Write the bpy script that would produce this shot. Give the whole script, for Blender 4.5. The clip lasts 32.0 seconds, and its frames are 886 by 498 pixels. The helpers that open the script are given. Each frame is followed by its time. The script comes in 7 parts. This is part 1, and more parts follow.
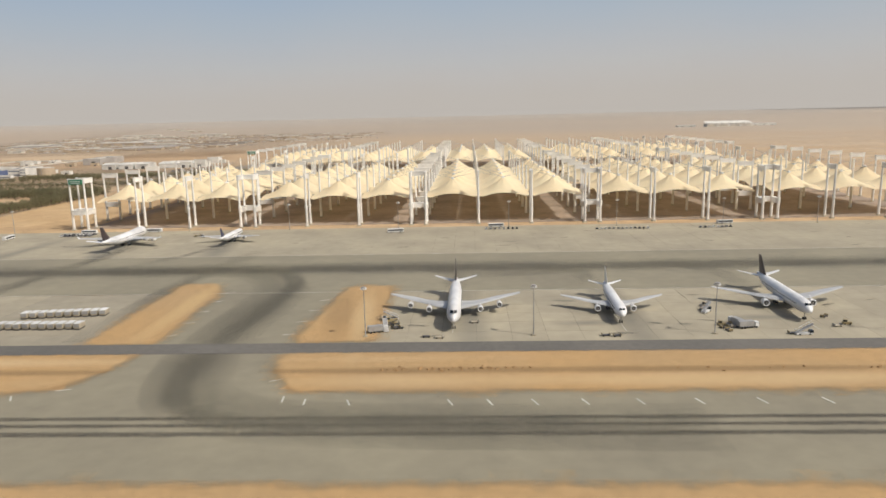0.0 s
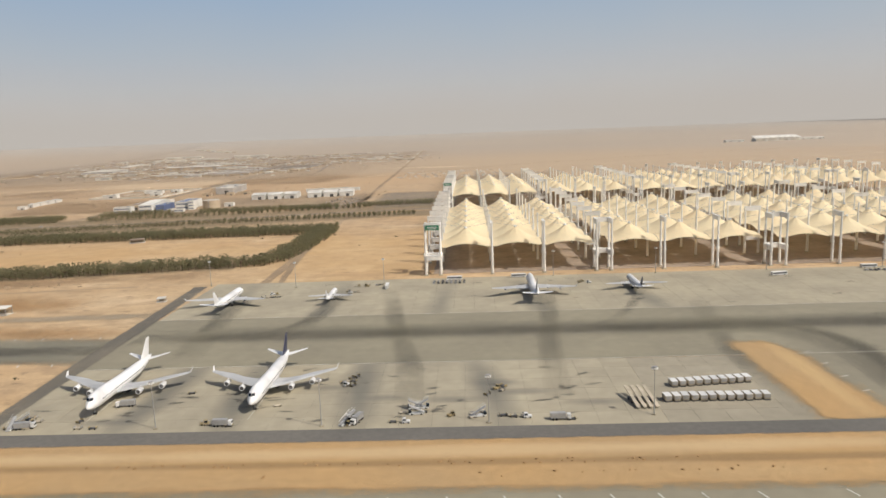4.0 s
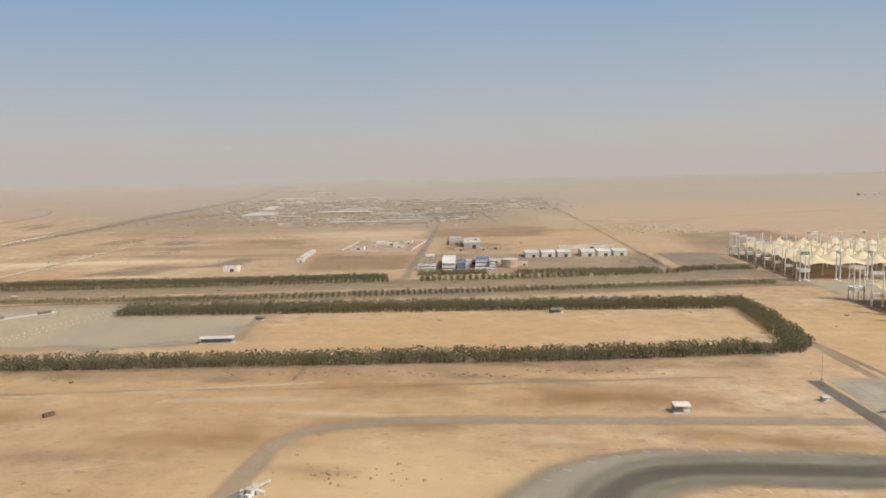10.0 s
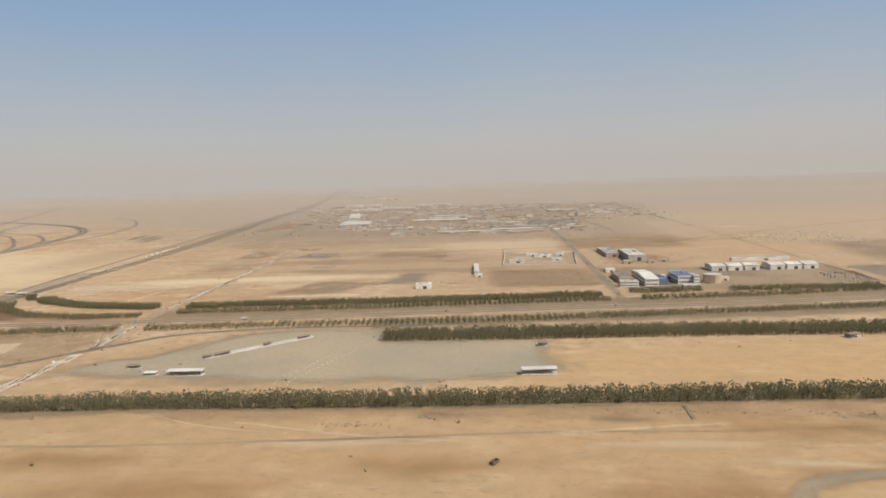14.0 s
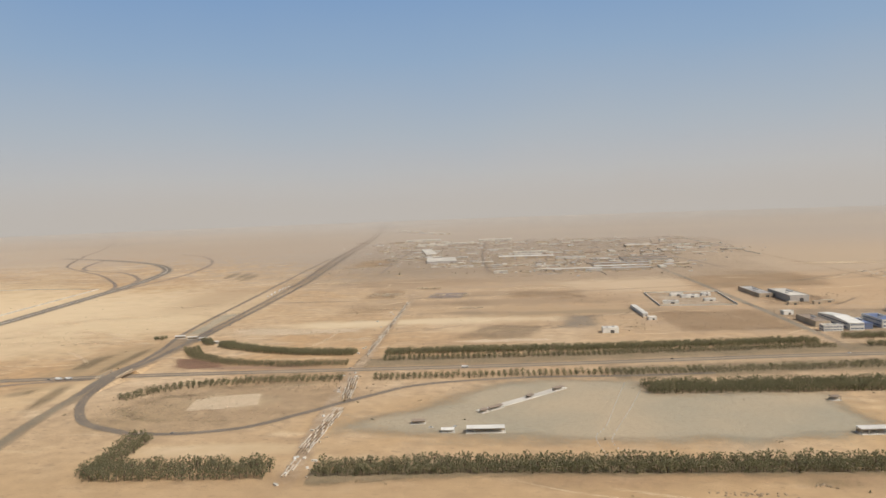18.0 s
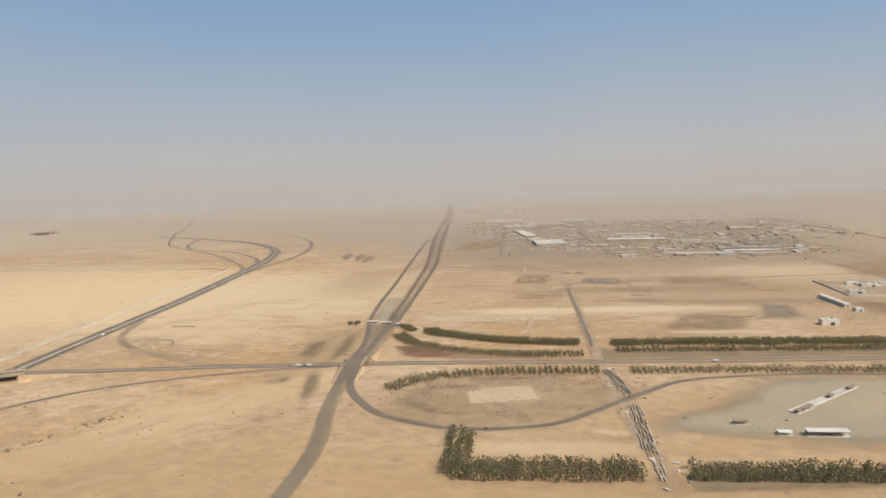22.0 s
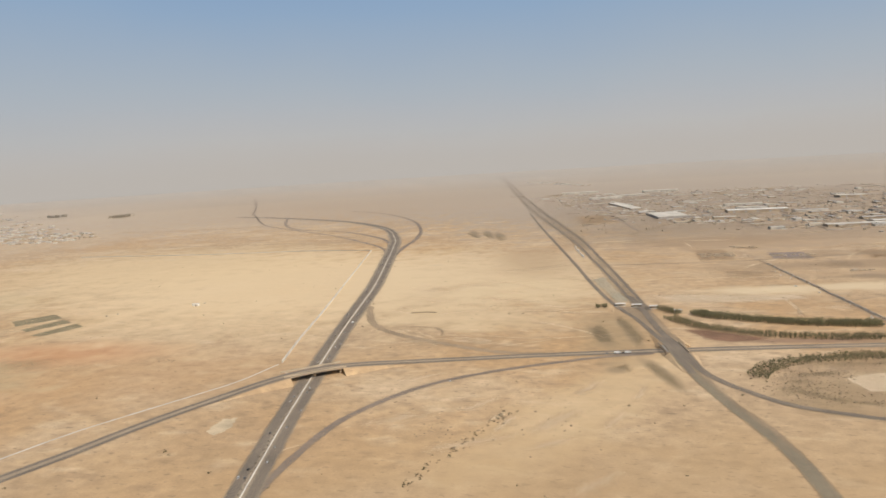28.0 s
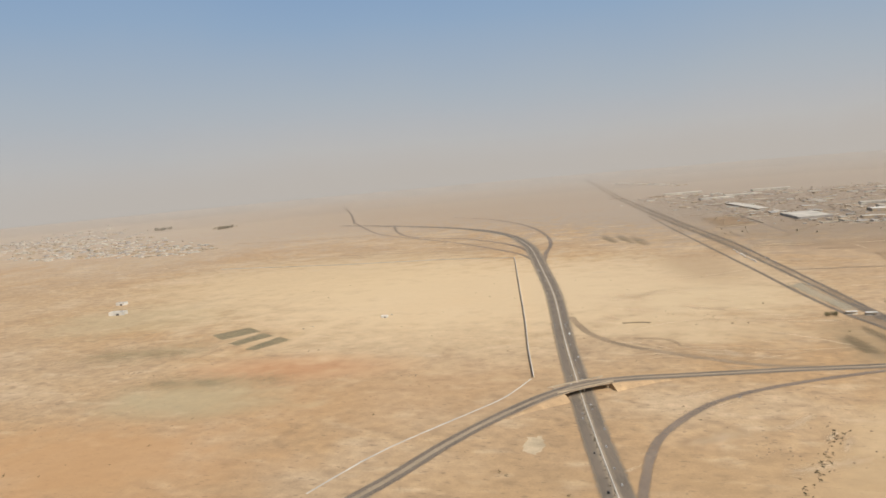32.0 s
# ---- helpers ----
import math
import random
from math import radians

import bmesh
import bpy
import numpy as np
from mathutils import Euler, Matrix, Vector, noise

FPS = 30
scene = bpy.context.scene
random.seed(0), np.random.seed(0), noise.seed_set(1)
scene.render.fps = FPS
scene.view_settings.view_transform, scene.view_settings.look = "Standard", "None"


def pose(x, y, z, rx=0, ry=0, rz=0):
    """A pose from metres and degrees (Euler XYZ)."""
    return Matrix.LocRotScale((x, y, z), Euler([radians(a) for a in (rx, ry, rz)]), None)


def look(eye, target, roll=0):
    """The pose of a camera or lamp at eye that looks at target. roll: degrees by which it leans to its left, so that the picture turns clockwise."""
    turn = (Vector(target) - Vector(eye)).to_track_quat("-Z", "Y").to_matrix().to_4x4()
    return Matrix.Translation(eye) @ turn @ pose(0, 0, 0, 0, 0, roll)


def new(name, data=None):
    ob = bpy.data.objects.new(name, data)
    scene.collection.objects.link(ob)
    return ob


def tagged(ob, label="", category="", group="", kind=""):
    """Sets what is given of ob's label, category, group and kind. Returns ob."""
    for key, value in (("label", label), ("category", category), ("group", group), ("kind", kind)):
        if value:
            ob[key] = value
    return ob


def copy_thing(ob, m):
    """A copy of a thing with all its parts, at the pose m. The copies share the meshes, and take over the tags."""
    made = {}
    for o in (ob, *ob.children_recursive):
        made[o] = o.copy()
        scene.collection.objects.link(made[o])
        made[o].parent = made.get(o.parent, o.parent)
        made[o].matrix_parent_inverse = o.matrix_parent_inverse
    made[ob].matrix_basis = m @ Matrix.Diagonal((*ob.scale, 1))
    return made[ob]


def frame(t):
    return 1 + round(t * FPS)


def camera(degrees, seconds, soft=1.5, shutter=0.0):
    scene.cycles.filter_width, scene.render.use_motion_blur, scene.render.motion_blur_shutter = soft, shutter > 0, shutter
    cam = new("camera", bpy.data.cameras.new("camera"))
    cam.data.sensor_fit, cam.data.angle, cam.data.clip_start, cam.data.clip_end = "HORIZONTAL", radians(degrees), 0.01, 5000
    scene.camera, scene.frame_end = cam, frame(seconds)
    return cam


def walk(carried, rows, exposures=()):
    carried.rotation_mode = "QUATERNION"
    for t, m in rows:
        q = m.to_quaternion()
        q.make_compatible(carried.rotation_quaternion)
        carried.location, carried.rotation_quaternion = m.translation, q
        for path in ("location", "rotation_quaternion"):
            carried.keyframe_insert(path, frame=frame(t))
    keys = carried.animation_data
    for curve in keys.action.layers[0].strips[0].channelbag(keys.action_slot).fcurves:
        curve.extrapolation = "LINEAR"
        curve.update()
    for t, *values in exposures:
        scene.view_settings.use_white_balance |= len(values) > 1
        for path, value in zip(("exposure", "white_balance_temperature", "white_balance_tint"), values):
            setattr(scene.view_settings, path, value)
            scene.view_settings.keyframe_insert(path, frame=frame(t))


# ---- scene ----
EXPOSURE = -0.02
cam = camera(65.0, 32.0, 1.6)
PATH = [
    (0.0, 165.99, -13.58, 43.16, 79.282, 1.267, 2.118),
    (0.5, 148.11, -14.21, 45.08, 80.012, 1.508, 1.945),
    (1.0, 130.02, -14.76, 47.02, 81.857, 2.778, 1.490),
    (1.5, 111.77, -15.21, 48.98, 82.150, 3.771, 1.732),
    (2.0, 93.38, -15.59, 50.96, 82.463, 2.731, 1.368),
    (2.5, 74.85, -15.89, 52.95, 82.294, 3.402, 1.827),
    (3.0, 56.23, -16.12, 54.95, 81.953, 3.156, 1.841),
    (3.5, 37.52, -16.28, 56.95, 81.204, 2.616, 1.881),
    (4.0, 18.74, -16.39, 58.96, 80.455, 2.078, 1.935),
    (4.5, -0.09, -16.45, 60.96, 80.114, 1.834, 1.965),
    (5.0, -18.96, -16.45, 62.95, 81.073, 3.114, 2.366),
    (5.5, -37.85, -16.42, 64.94, 81.273, 3.323, 2.769),
    (6.0, -56.74, -16.36, 66.92, 81.729, 1.924, 1.941),
    (6.5, -75.63, -16.27, 68.88, 81.637, 2.324, 1.582),
    (7.0, -94.51, -16.17, 70.83, 81.455, 0.991, -4.577),
    (7.5, -113.37, -16.05, 72.75, 83.655, 2.374, -9.538),
    (8.0, -132.19, -15.93, 74.66, 84.087, 3.577, -9.899),
    (8.5, -150.98, -15.81, 76.55, 82.597, 2.230, -5.137),
    (9.0, -169.71, -15.70, 78.42, 82.099, 1.764, 1.377),
    (9.5, -188.40, -15.62, 80.26, 81.943, 0.035, 5.235),
    (10.0, -207.02, -15.55, 82.08, 83.832, 1.105, 5.560),
    (10.5, -225.58, -15.52, 83.87, 84.108, 2.730, 7.375),
    (11.0, -244.07, -15.54, 85.64, 84.960, 2.996, 7.665),
    (11.5, -262.50, -15.59, 87.39, 83.846, 2.471, 7.425),
    (12.0, -280.85, -15.71, 89.10, 83.157, 2.709, 8.108),
    (12.5, -299.12, -15.88, 90.80, 83.658, 1.475, 7.297),
    (13.0, -317.32, -16.12, 92.46, 83.823, 1.955, 7.537),
    (13.5, -335.45, -16.44, 94.10, 83.967, 1.608, 7.737),
    (14.0, -353.50, -16.84, 95.72, 84.078, 1.771, 7.742),
    (14.5, -371.47, -17.33, 97.32, 84.323, 2.130, 7.755),
    (15.0, -389.37, -17.90, 98.89, 84.568, 2.490, 7.771),
    (15.5, -407.19, -18.58, 100.44, 84.679, 2.653, 7.780),
    (16.0, -424.94, -19.36, 101.97, 85.254, 1.756, 8.446),
    (16.5, -442.63, -20.25, 103.48, 85.961, 2.586, 8.956),
    (17.0, -460.24, -21.25, 104.97, 85.828, 2.487, 9.080),
    (17.5, -477.79, -22.36, 106.44, 86.061, 2.324, 9.430),
    (18.0, -495.27, -23.60, 107.90, 86.799, 2.076, 9.267),
    (18.5, -512.70, -24.96, 109.35, 88.165, 1.130, 8.328),
    (19.0, -530.07, -26.45, 110.79, 87.703, 0.964, 8.917),
    (19.5, -547.39, -28.06, 112.22, 87.469, 1.088, 9.559),
    (20.0, -564.65, -29.81, 113.64, 87.092, 1.174, 10.412),
    (20.5, -581.87, -31.69, 115.05, 86.983, 1.218, 10.805),
    (21.0, -599.05, -33.69, 116.47, 86.661, 1.162, 11.333),
    (21.5, -616.18, -35.83, 117.88, 85.870, 1.333, 11.971),
    (22.0, -633.28, -38.10, 119.29, 85.115, 1.891, 12.660),
    (22.5, -650.34, -40.51, 120.71, 85.610, 1.354, 11.885),
    (23.0, -667.38, -43.03, 122.14, 85.786, 1.746, 12.566),
    (23.5, -684.38, -45.69, 123.57, 85.468, 1.948, 12.842),
    (24.0, -701.35, -48.46, 125.02, 86.392, 1.555, 12.227),
    (24.5, -718.31, -51.35, 126.48, 86.320, 1.595, 12.584),
    (25.0, -735.24, -54.36, 127.97, 86.536, 1.569, 12.808),
    (25.5, -752.14, -57.47, 129.47, 87.009, 1.510, 13.300),
    (26.0, -769.03, -60.68, 130.99, 87.483, 1.451, 13.791),
    (26.5, -785.90, -63.99, 132.54, 87.698, 1.424, 14.014),
    (27.0, -802.75, -67.37, 134.12, 84.296, 2.498, 13.609),
    (27.5, -819.58, -70.84, 135.73, 82.315, 2.973, 13.470),
    (28.0, -836.40, -74.37, 137.37, 82.834, 3.289, 13.862),
    (28.5, -853.19, -77.95, 139.05, 84.804, 4.242, 13.965),
    (29.0, -869.95, -81.58, 140.78, 84.598, 4.689, 13.870),
    (29.5, -886.69, -85.23, 142.54, 84.842, 4.994, 15.381),
    (30.0, -903.40, -88.90, 144.35, 85.180, 5.785, 16.543),
    (30.5, -920.08, -92.57, 146.21, 85.443, 5.545, 16.880),
    (31.0, -936.72, -96.23, 148.12, 85.561, 5.424, 17.457),
    (31.5, -953.32, -99.85, 150.08, 84.169, 4.905, 17.426),
    (32.0, -969.87, -103.42, 152.11, 83.463, 4.940, 18.531),
]
walk(cam, [(t, pose(*p)) for t, *p in PATH], [(0.0, EXPOSURE + 0.03), (2.5, EXPOSURE + 0.06), (5.0, EXPOSURE + 0.02), (9.0, EXPOSURE), (20.0, EXPOSURE), (26.0, EXPOSURE - 0.02), (32.0, EXPOSURE - 0.03)])

# ---- daylight ----
SUN_FROM = Vector((8.0, -4.2, 10.3)).normalized()
world = bpy.data.worlds.new("world")
scene.world = world
world.use_nodes = True
wn = world.node_tree.nodes
sky = wn.new("ShaderNodeTexSky")
sky.sky_type, sky.sun_disc = "NISHITA", False
sky.sun_elevation = math.asin(SUN_FROM.z)
sky.sun_rotation = math.atan2(SUN_FROM.x, SUN_FROM.y)
sky.dust_density, sky.air_density = 4.0, 1.0
world.node_tree.links.new(sky.outputs[0], wn["Background"].inputs[0])
wn["Background"].inputs[1].default_value = 0.09
sun_data = bpy.data.lights.new("sun", "SUN")
sun_data.energy, sun_data.angle, sun_data.color = 3.3, radians(0.6), (1.0, 0.95, 0.87)
sun = new("sun", sun_data)
sun.matrix_world = look(SUN_FROM * 500, (0, 0, 0))

K = 0.473   # metres here for a metre of the airport


# ---- materials ----
def material(name, colour, rough=0.8, metal=0.0, grain=2.0, stain=0.05, vary=0.12, bump=0.1, tint=None, spread=0.0):
    """A surface with fine grain (size 1 / grain), broad stains (size 1 / stain) and relief."""
    m = bpy.data.materials.new(name)
    m.use_nodes = True
    n, ln = m.node_tree.nodes, m.node_tree.links
    b = n["Principled BSDF"]
    b.inputs["Roughness"].default_value, b.inputs["Metallic"].default_value = rough, metal
    geo = n.new("ShaderNodeNewGeometry")
    fine, broad = n.new("ShaderNodeTexNoise"), n.new("ShaderNodeTexNoise")
    fine.inputs["Scale"].default_value, broad.inputs["Scale"].default_value = grain, stain
    fine.inputs["Detail"].default_value, broad.inputs["Detail"].default_value = 5, 6
    ln.new(geo.outputs["Position"], fine.inputs["Vector"])
    ln.new(geo.outputs["Position"], broad.inputs["Vector"])
    mix = n.new("ShaderNodeMix")
    mix.data_type = "RGBA"
    c = Vector(colour)
    other = Vector(tint) if tint else c * 0.72
    mix.inputs[6].default_value, mix.inputs[7].default_value = (*c, 1), (*other, 1)
    r = n.new("ShaderNodeMapRange")
    r.inputs[1].default_value, r.inputs[2].default_value = 0.38, 0.66
    ln.new(broad.outputs[0], r.inputs[0])
    ln.new(r.outputs[0], mix.inputs[0])
    hsv = n.new("ShaderNodeHueSaturation")
    add = n.new("ShaderNodeMapRange")
    add.inputs[1].default_value, add.inputs[2].default_value = 0.25, 0.75
    add.inputs[3].default_value, add.inputs[4].default_value = 1 - vary, 1 + vary
    ln.new(fine.outputs[0], add.inputs[0])
    last = add.outputs[0]
    if spread:
        info = n.new("ShaderNodeObjectInfo")
        isl = n.new("ShaderNodeMapRange")
        isl.inputs[3].default_value, isl.inputs[4].default_value = 1 - spread, 1 + spread
        ln.new(info.outputs["Random"], isl.inputs[0])
        mul = n.new("ShaderNodeMath")
        mul.operation = "MULTIPLY"
        ln.new(last, mul.inputs[0])
        ln.new(isl.outputs[0], mul.inputs[1])
        last = mul.outputs[0]
    ln.new(last, hsv.inputs["Value"])
    ln.new(mix.outputs[2], hsv.inputs["Color"])
    ln.new(hsv.outputs[0], b.inputs["Base Color"])
    if bump:
        bp = n.new("ShaderNodeBump")
        bp.inputs["Strength"].default_value, bp.inputs["Distance"].default_value = bump, 0.1
        ln.new(fine.outputs[0], bp.inputs["Height"])
        ln.new(bp.outputs[0], b.inputs["Normal"])
    return m


def dusty(m, edge=0.3, full=1.0, size=0.25):
    """Lets wind-blown sand cover a road's or mark's ragged edges: its grains thin out towards the sides."""
    n, ln = m.node_tree.nodes, m.node_tree.links
    uv, sep, geo = n.new("ShaderNodeUVMap"), n.new("ShaderNodeSeparateXYZ"), n.new("ShaderNodeNewGeometry")
    ln.new(uv.outputs[0], sep.inputs[0])
    noise_n = n.new("ShaderNodeTexNoise")
    noise_n.inputs["Scale"].default_value, noise_n.inputs["Detail"].default_value = size, 6
    ln.new(geo.outputs["Position"], noise_n.inputs["Vector"])
    add = n.new("ShaderNodeMath")
    add.operation = "MULTIPLY_ADD"
    ln.new(noise_n.outputs[0], add.inputs[0])
    add.inputs[1].default_value = edge * 1.4
    ln.new(sep.outputs[1], add.inputs[2])
    r = n.new("ShaderNodeMapRange")
    r.inputs[1].default_value, r.inputs[2].default_value, r.inputs[4].default_value = edge * 0.7, edge * 1.7, full
    ln.new(add.outputs[0], r.inputs[0])
    grains, spread_r, less, hard = n.new("ShaderNodeTexNoise"), n.new("ShaderNodeMapRange"), n.new("ShaderNodeMath"), n.new("ShaderNodeMapRange")
    grains.inputs["Scale"].default_value, grains.inputs["Detail"].default_value = 24.0, 0
    ln.new(geo.outputs["Position"], grains.inputs["Vector"])
    spread_r.inputs[1].default_value, spread_r.inputs[2].default_value = 0.3, 0.7
    ln.new(grains.outputs[0], spread_r.inputs[0])
    less.operation = "SUBTRACT"
    ln.new(r.outputs[0], less.inputs[0])
    ln.new(spread_r.outputs[0], less.inputs[1])
    hard.inputs[1].default_value, hard.inputs[2].default_value = -0.02, 0.02
    ln.new(less.outputs[0], hard.inputs[0])
    ln.new(hard.outputs[0], n["Principled BSDF"].inputs["Alpha"])
    return m


def thin(m, share, tint):
    """Lets part of the light through a thin sheet (cloth, leaf)."""
    n, ln = m.node_tree.nodes, m.node_tree.links
    t, mix, mul = n.new("ShaderNodeBsdfTranslucent"), n.new("ShaderNodeMixShader"), n.new("ShaderNodeMix")
    mul.data_type, mul.blend_type = "RGBA", "MULTIPLY"
    mul.inputs[0].default_value, mul.inputs[7].default_value = 1.0, (*tint, 1)
    ln.new(n["Principled BSDF"].inputs["Base Color"].links[0].from_socket, mul.inputs[6])
    ln.new(mul.outputs[2], t.inputs[0])
    mix.inputs[0].default_value = share
    ln.new(n["Principled BSDF"].outputs[0], mix.inputs[1])
    ln.new(t.outputs[0], mix.inputs[2])
    ln.new(mix.outputs[0], n["Material Output"].inputs[0])
    return m


def stains(m, patches, soft=0.45):
    """Lays soft-edged patches (x, y, half length, half width, turn, r, g, b, strength) over a material's base colour:
    earth tones, stains and painted haze.
    """
    n, ln = m.node_tree.nodes, m.node_tree.links
    b = n["Principled BSDF"]
    geo = n.new("ShaderNodeNewGeometry")
    ragged = n.new("ShaderNodeTexNoise")
    ragged.inputs["Scale"].default_value, ragged.inputs["Detail"].default_value = 0.035, 7
    ln.new(geo.outputs["Position"], ragged.inputs["Vector"])
    src = b.inputs["Base Color"].links[0].from_socket
    for x, y, a, w, turn, cr, cg, cb, power in patches:
        mp = n.new("ShaderNodeMapping")
        mp.vector_type = "TEXTURE"
        mp.inputs["Location"].default_value = (x, y, 0)
        mp.inputs["Rotation"].default_value = (0, 0, radians(turn))
        mp.inputs["Scale"].default_value = (a, w, 1e6)
        ln.new(geo.outputs["Position"], mp.inputs["Vector"])
        size = n.new("ShaderNodeVectorMath")
        size.operation = "LENGTH"
        ln.new(mp.outputs[0], size.inputs[0])
        wob = n.new("ShaderNodeMath")
        wob.operation = "MULTIPLY_ADD"
        ln.new(ragged.outputs[0], wob.inputs[0])
        wob.inputs[1].default_value = 1.6
        ln.new(size.outputs["Value"], wob.inputs[2])
        r = n.new("ShaderNodeMapRange")
        r.inputs[1].default_value, r.inputs[2].default_value = 1.8 - soft, 1.8 + soft
        r.inputs[3].default_value, r.inputs[4].default_value = power, 0.0
        ln.new(wob.outputs[0], r.inputs[0])
        mix = n.new("ShaderNodeMix")
        mix.data_type = "RGBA"
        mix.inputs[7].default_value = (cr, cg, cb, 1)
        ln.new(r.outputs[0], mix.inputs[0])
        ln.new(src, mix.inputs[6])
        src = mix.outputs[2]
    ln.new(src, b.inputs["Base Color"])


def desert(name):
    """Sand in tan, rust, pale dust and brown, mingled at sizes from metres to hundreds of metres."""
    m = bpy.data.materials.new(name)
    m.use_nodes = True
    n, ln = m.node_tree.nodes, m.node_tree.links
    b = n["Principled BSDF"]
    b.inputs["Roughness"].default_value = 0.95
    geo = n.new("ShaderNodeNewGeometry")

    def noise_at(scale, detail, low, high, a=0.0, c=1.0, stretch=None):
        x = n.new("ShaderNodeTexNoise")
        x.inputs["Scale"].default_value, x.inputs["Detail"].default_value = scale, detail
        src = geo.outputs["Position"]
        if stretch:
            mp = n.new("ShaderNodeMapping")
            mp.inputs["Scale"].default_value = stretch
            mp.inputs["Rotation"].default_value = (0, 0, radians(8))
            ln.new(src, mp.inputs["Vector"])
            src = mp.outputs[0]
        ln.new(src, x.inputs["Vector"])
        r = n.new("ShaderNodeMapRange")
        r.inputs[1].default_value, r.inputs[2].default_value, r.inputs[3].default_value, r.inputs[4].default_value = low, high, a, c
        ln.new(x.outputs[0], r.inputs[0])
        return r.outputs[0], x

    def mixed(src, factor, colour):
        x = n.new("ShaderNodeMix")
        x.data_type = "RGBA"
        ln.new(factor, x.inputs[0])
        if isinstance(src, tuple):
            x.inputs[6].default_value = (*src, 1)
        else:
            ln.new(src, x.inputs[6])
        x.inputs[7].default_value = (*colour, 1)
        return x.outputs[2]

    c = mixed((0.485, 0.342, 0.195), noise_at(0.0035, 6, 0.44, 0.64)[0], (0.46, 0.295, 0.145))
    c = mixed(c, noise_at(0.011, 7, 0.49, 0.70, 0, 0.65)[0], (0.58, 0.44, 0.28))
    c = mixed(c, noise_at(0.024, 10, 0.50, 0.70, 0, 0.38, (0.8, 1.2, 1))[0], (0.33, 0.225, 0.125))
    c = mixed(c, noise_at(0.006, 10, 0.50, 0.66, 0, 0.26, (0.6, 1.5, 1))[0], (0.36, 0.25, 0.15))
    c = mixed(c, noise_at(0.0042, 12, 0.47, 0.63, 0, 0.36)[0], (0.405, 0.285, 0.17))
    c = mixed(c, noise_at(0.07, 8, 0.555, 0.68, 0, 0.42, (0.75, 1.2, 1))[0], (0.27, 0.185, 0.11))
    c = mixed(c, noise_at(0.05, 8, 0.56, 0.70, 0, 0.42, (0.6, 1.35, 1))[0], (0.66, 0.515, 0.335))
    c = mixed(c, noise_at(0.30, 6, 0.60, 0.68, 0, 0.6, (0.6, 1.3, 1))[0], (0.20, 0.145, 0.09))
    mot, _ = noise_at(0.12, 10, 0.3, 0.7, 0.86, 1.14)
    fine, fx = noise_at(0.8, 5, 0.3, 0.7, 0.92, 1.08)
    mul = n.new("ShaderNodeMath")
    mul.operation = "MULTIPLY"
    ln.new(mot, mul.inputs[0])
    ln.new(fine, mul.inputs[1])
    hsv = n.new("ShaderNodeHueSaturation")
    ln.new(mul.outputs[0], hsv.inputs["Value"])
    ln.new(c, hsv.inputs["Color"])
    ln.new(hsv.outputs[0], b.inputs["Base Color"])
    bp = n.new("ShaderNodeBump")
    bp.inputs["Strength"].default_value, bp.inputs["Distance"].default_value = 0.15, 0.15
    ln.new(fx.outputs[0], bp.inputs["Height"])
    ln.new(bp.outputs[0], b.inputs["Normal"])
    return m


sand = desert("sand")
rust_sand = material("rust_sand", (0.45, 0.285, 0.125), 0.95, grain=0.5, stain=0.03, vary=0.08, bump=0.2, tint=(0.41, 0.275, 0.135))
gravel = material("gravel", (0.345, 0.298, 0.208), 0.95, grain=0.5, stain=0.018, vary=0.12, tint=(0.42, 0.335, 0.22))
concrete = material("concrete", (0.385, 0.337, 0.238), 0.85, grain=0.3, stain=0.05, vary=0.08, bump=0.05, tint=(0.315, 0.277, 0.20), spread=0.04)
taxi_concrete = material("taxi_concrete", (0.272, 0.242, 0.168), 0.85, grain=0.3, stain=0.03, vary=0.08, bump=0.05, tint=(0.225, 0.20, 0.142))
brown_concrete = material("brown_concrete", (0.34, 0.30, 0.22), 0.85, grain=0.3, stain=0.04, vary=0.08, bump=0.05, tint=(0.295, 0.26, 0.19), spread=0.04)
taxi_shoulder = material("taxi_shoulder", (0.315, 0.278, 0.20), 0.9, grain=0.3, stain=0.03, vary=0.08, bump=0.05, tint=(0.275, 0.243, 0.177))
taxi_core = material("taxi_core", (0.255, 0.232, 0.17), 0.9, grain=0.3, stain=0.03, vary=0.08, bump=0.05, tint=(0.22, 0.20, 0.15))
asphalt = material("asphalt", (0.15, 0.138, 0.118), 0.9, grain=0.8, stain=0.04, vary=0.1, bump=0.1, tint=(0.118, 0.11, 0.096))
edge_asphalt = material("edge_asphalt", (0.14, 0.126, 0.10), 0.9, grain=0.6, stain=0.05, vary=0.15, bump=0.08, tint=(0.18, 0.158, 0.12))
old_asphalt = material("old_asphalt", (0.36, 0.288, 0.20), 0.9, grain=0.4, stain=0.03, vary=0.12, bump=0.1, tint=(0.30, 0.24, 0.17))
highway_dust = dusty(material("highway_dust", (0.275, 0.23, 0.17), 0.95, grain=0.3, stain=0.02, vary=0.15, tint=(0.225, 0.188, 0.14)), 0.9, 0.45, 0.03)
faded_road = dusty(material("faded_road", (0.30, 0.255, 0.175), 0.95, grain=0.3, stain=0.02, vary=0.12, tint=(0.27, 0.225, 0.155)), 0.9, 0.6, 0.05)
dusty_asphalt = dusty(material("dusty_asphalt", (0.245, 0.197, 0.145), 0.9, grain=0.5, stain=0.05, vary=0.15, bump=0.05, tint=(0.19, 0.155, 0.116)), 0.6, 0.82, 0.12)
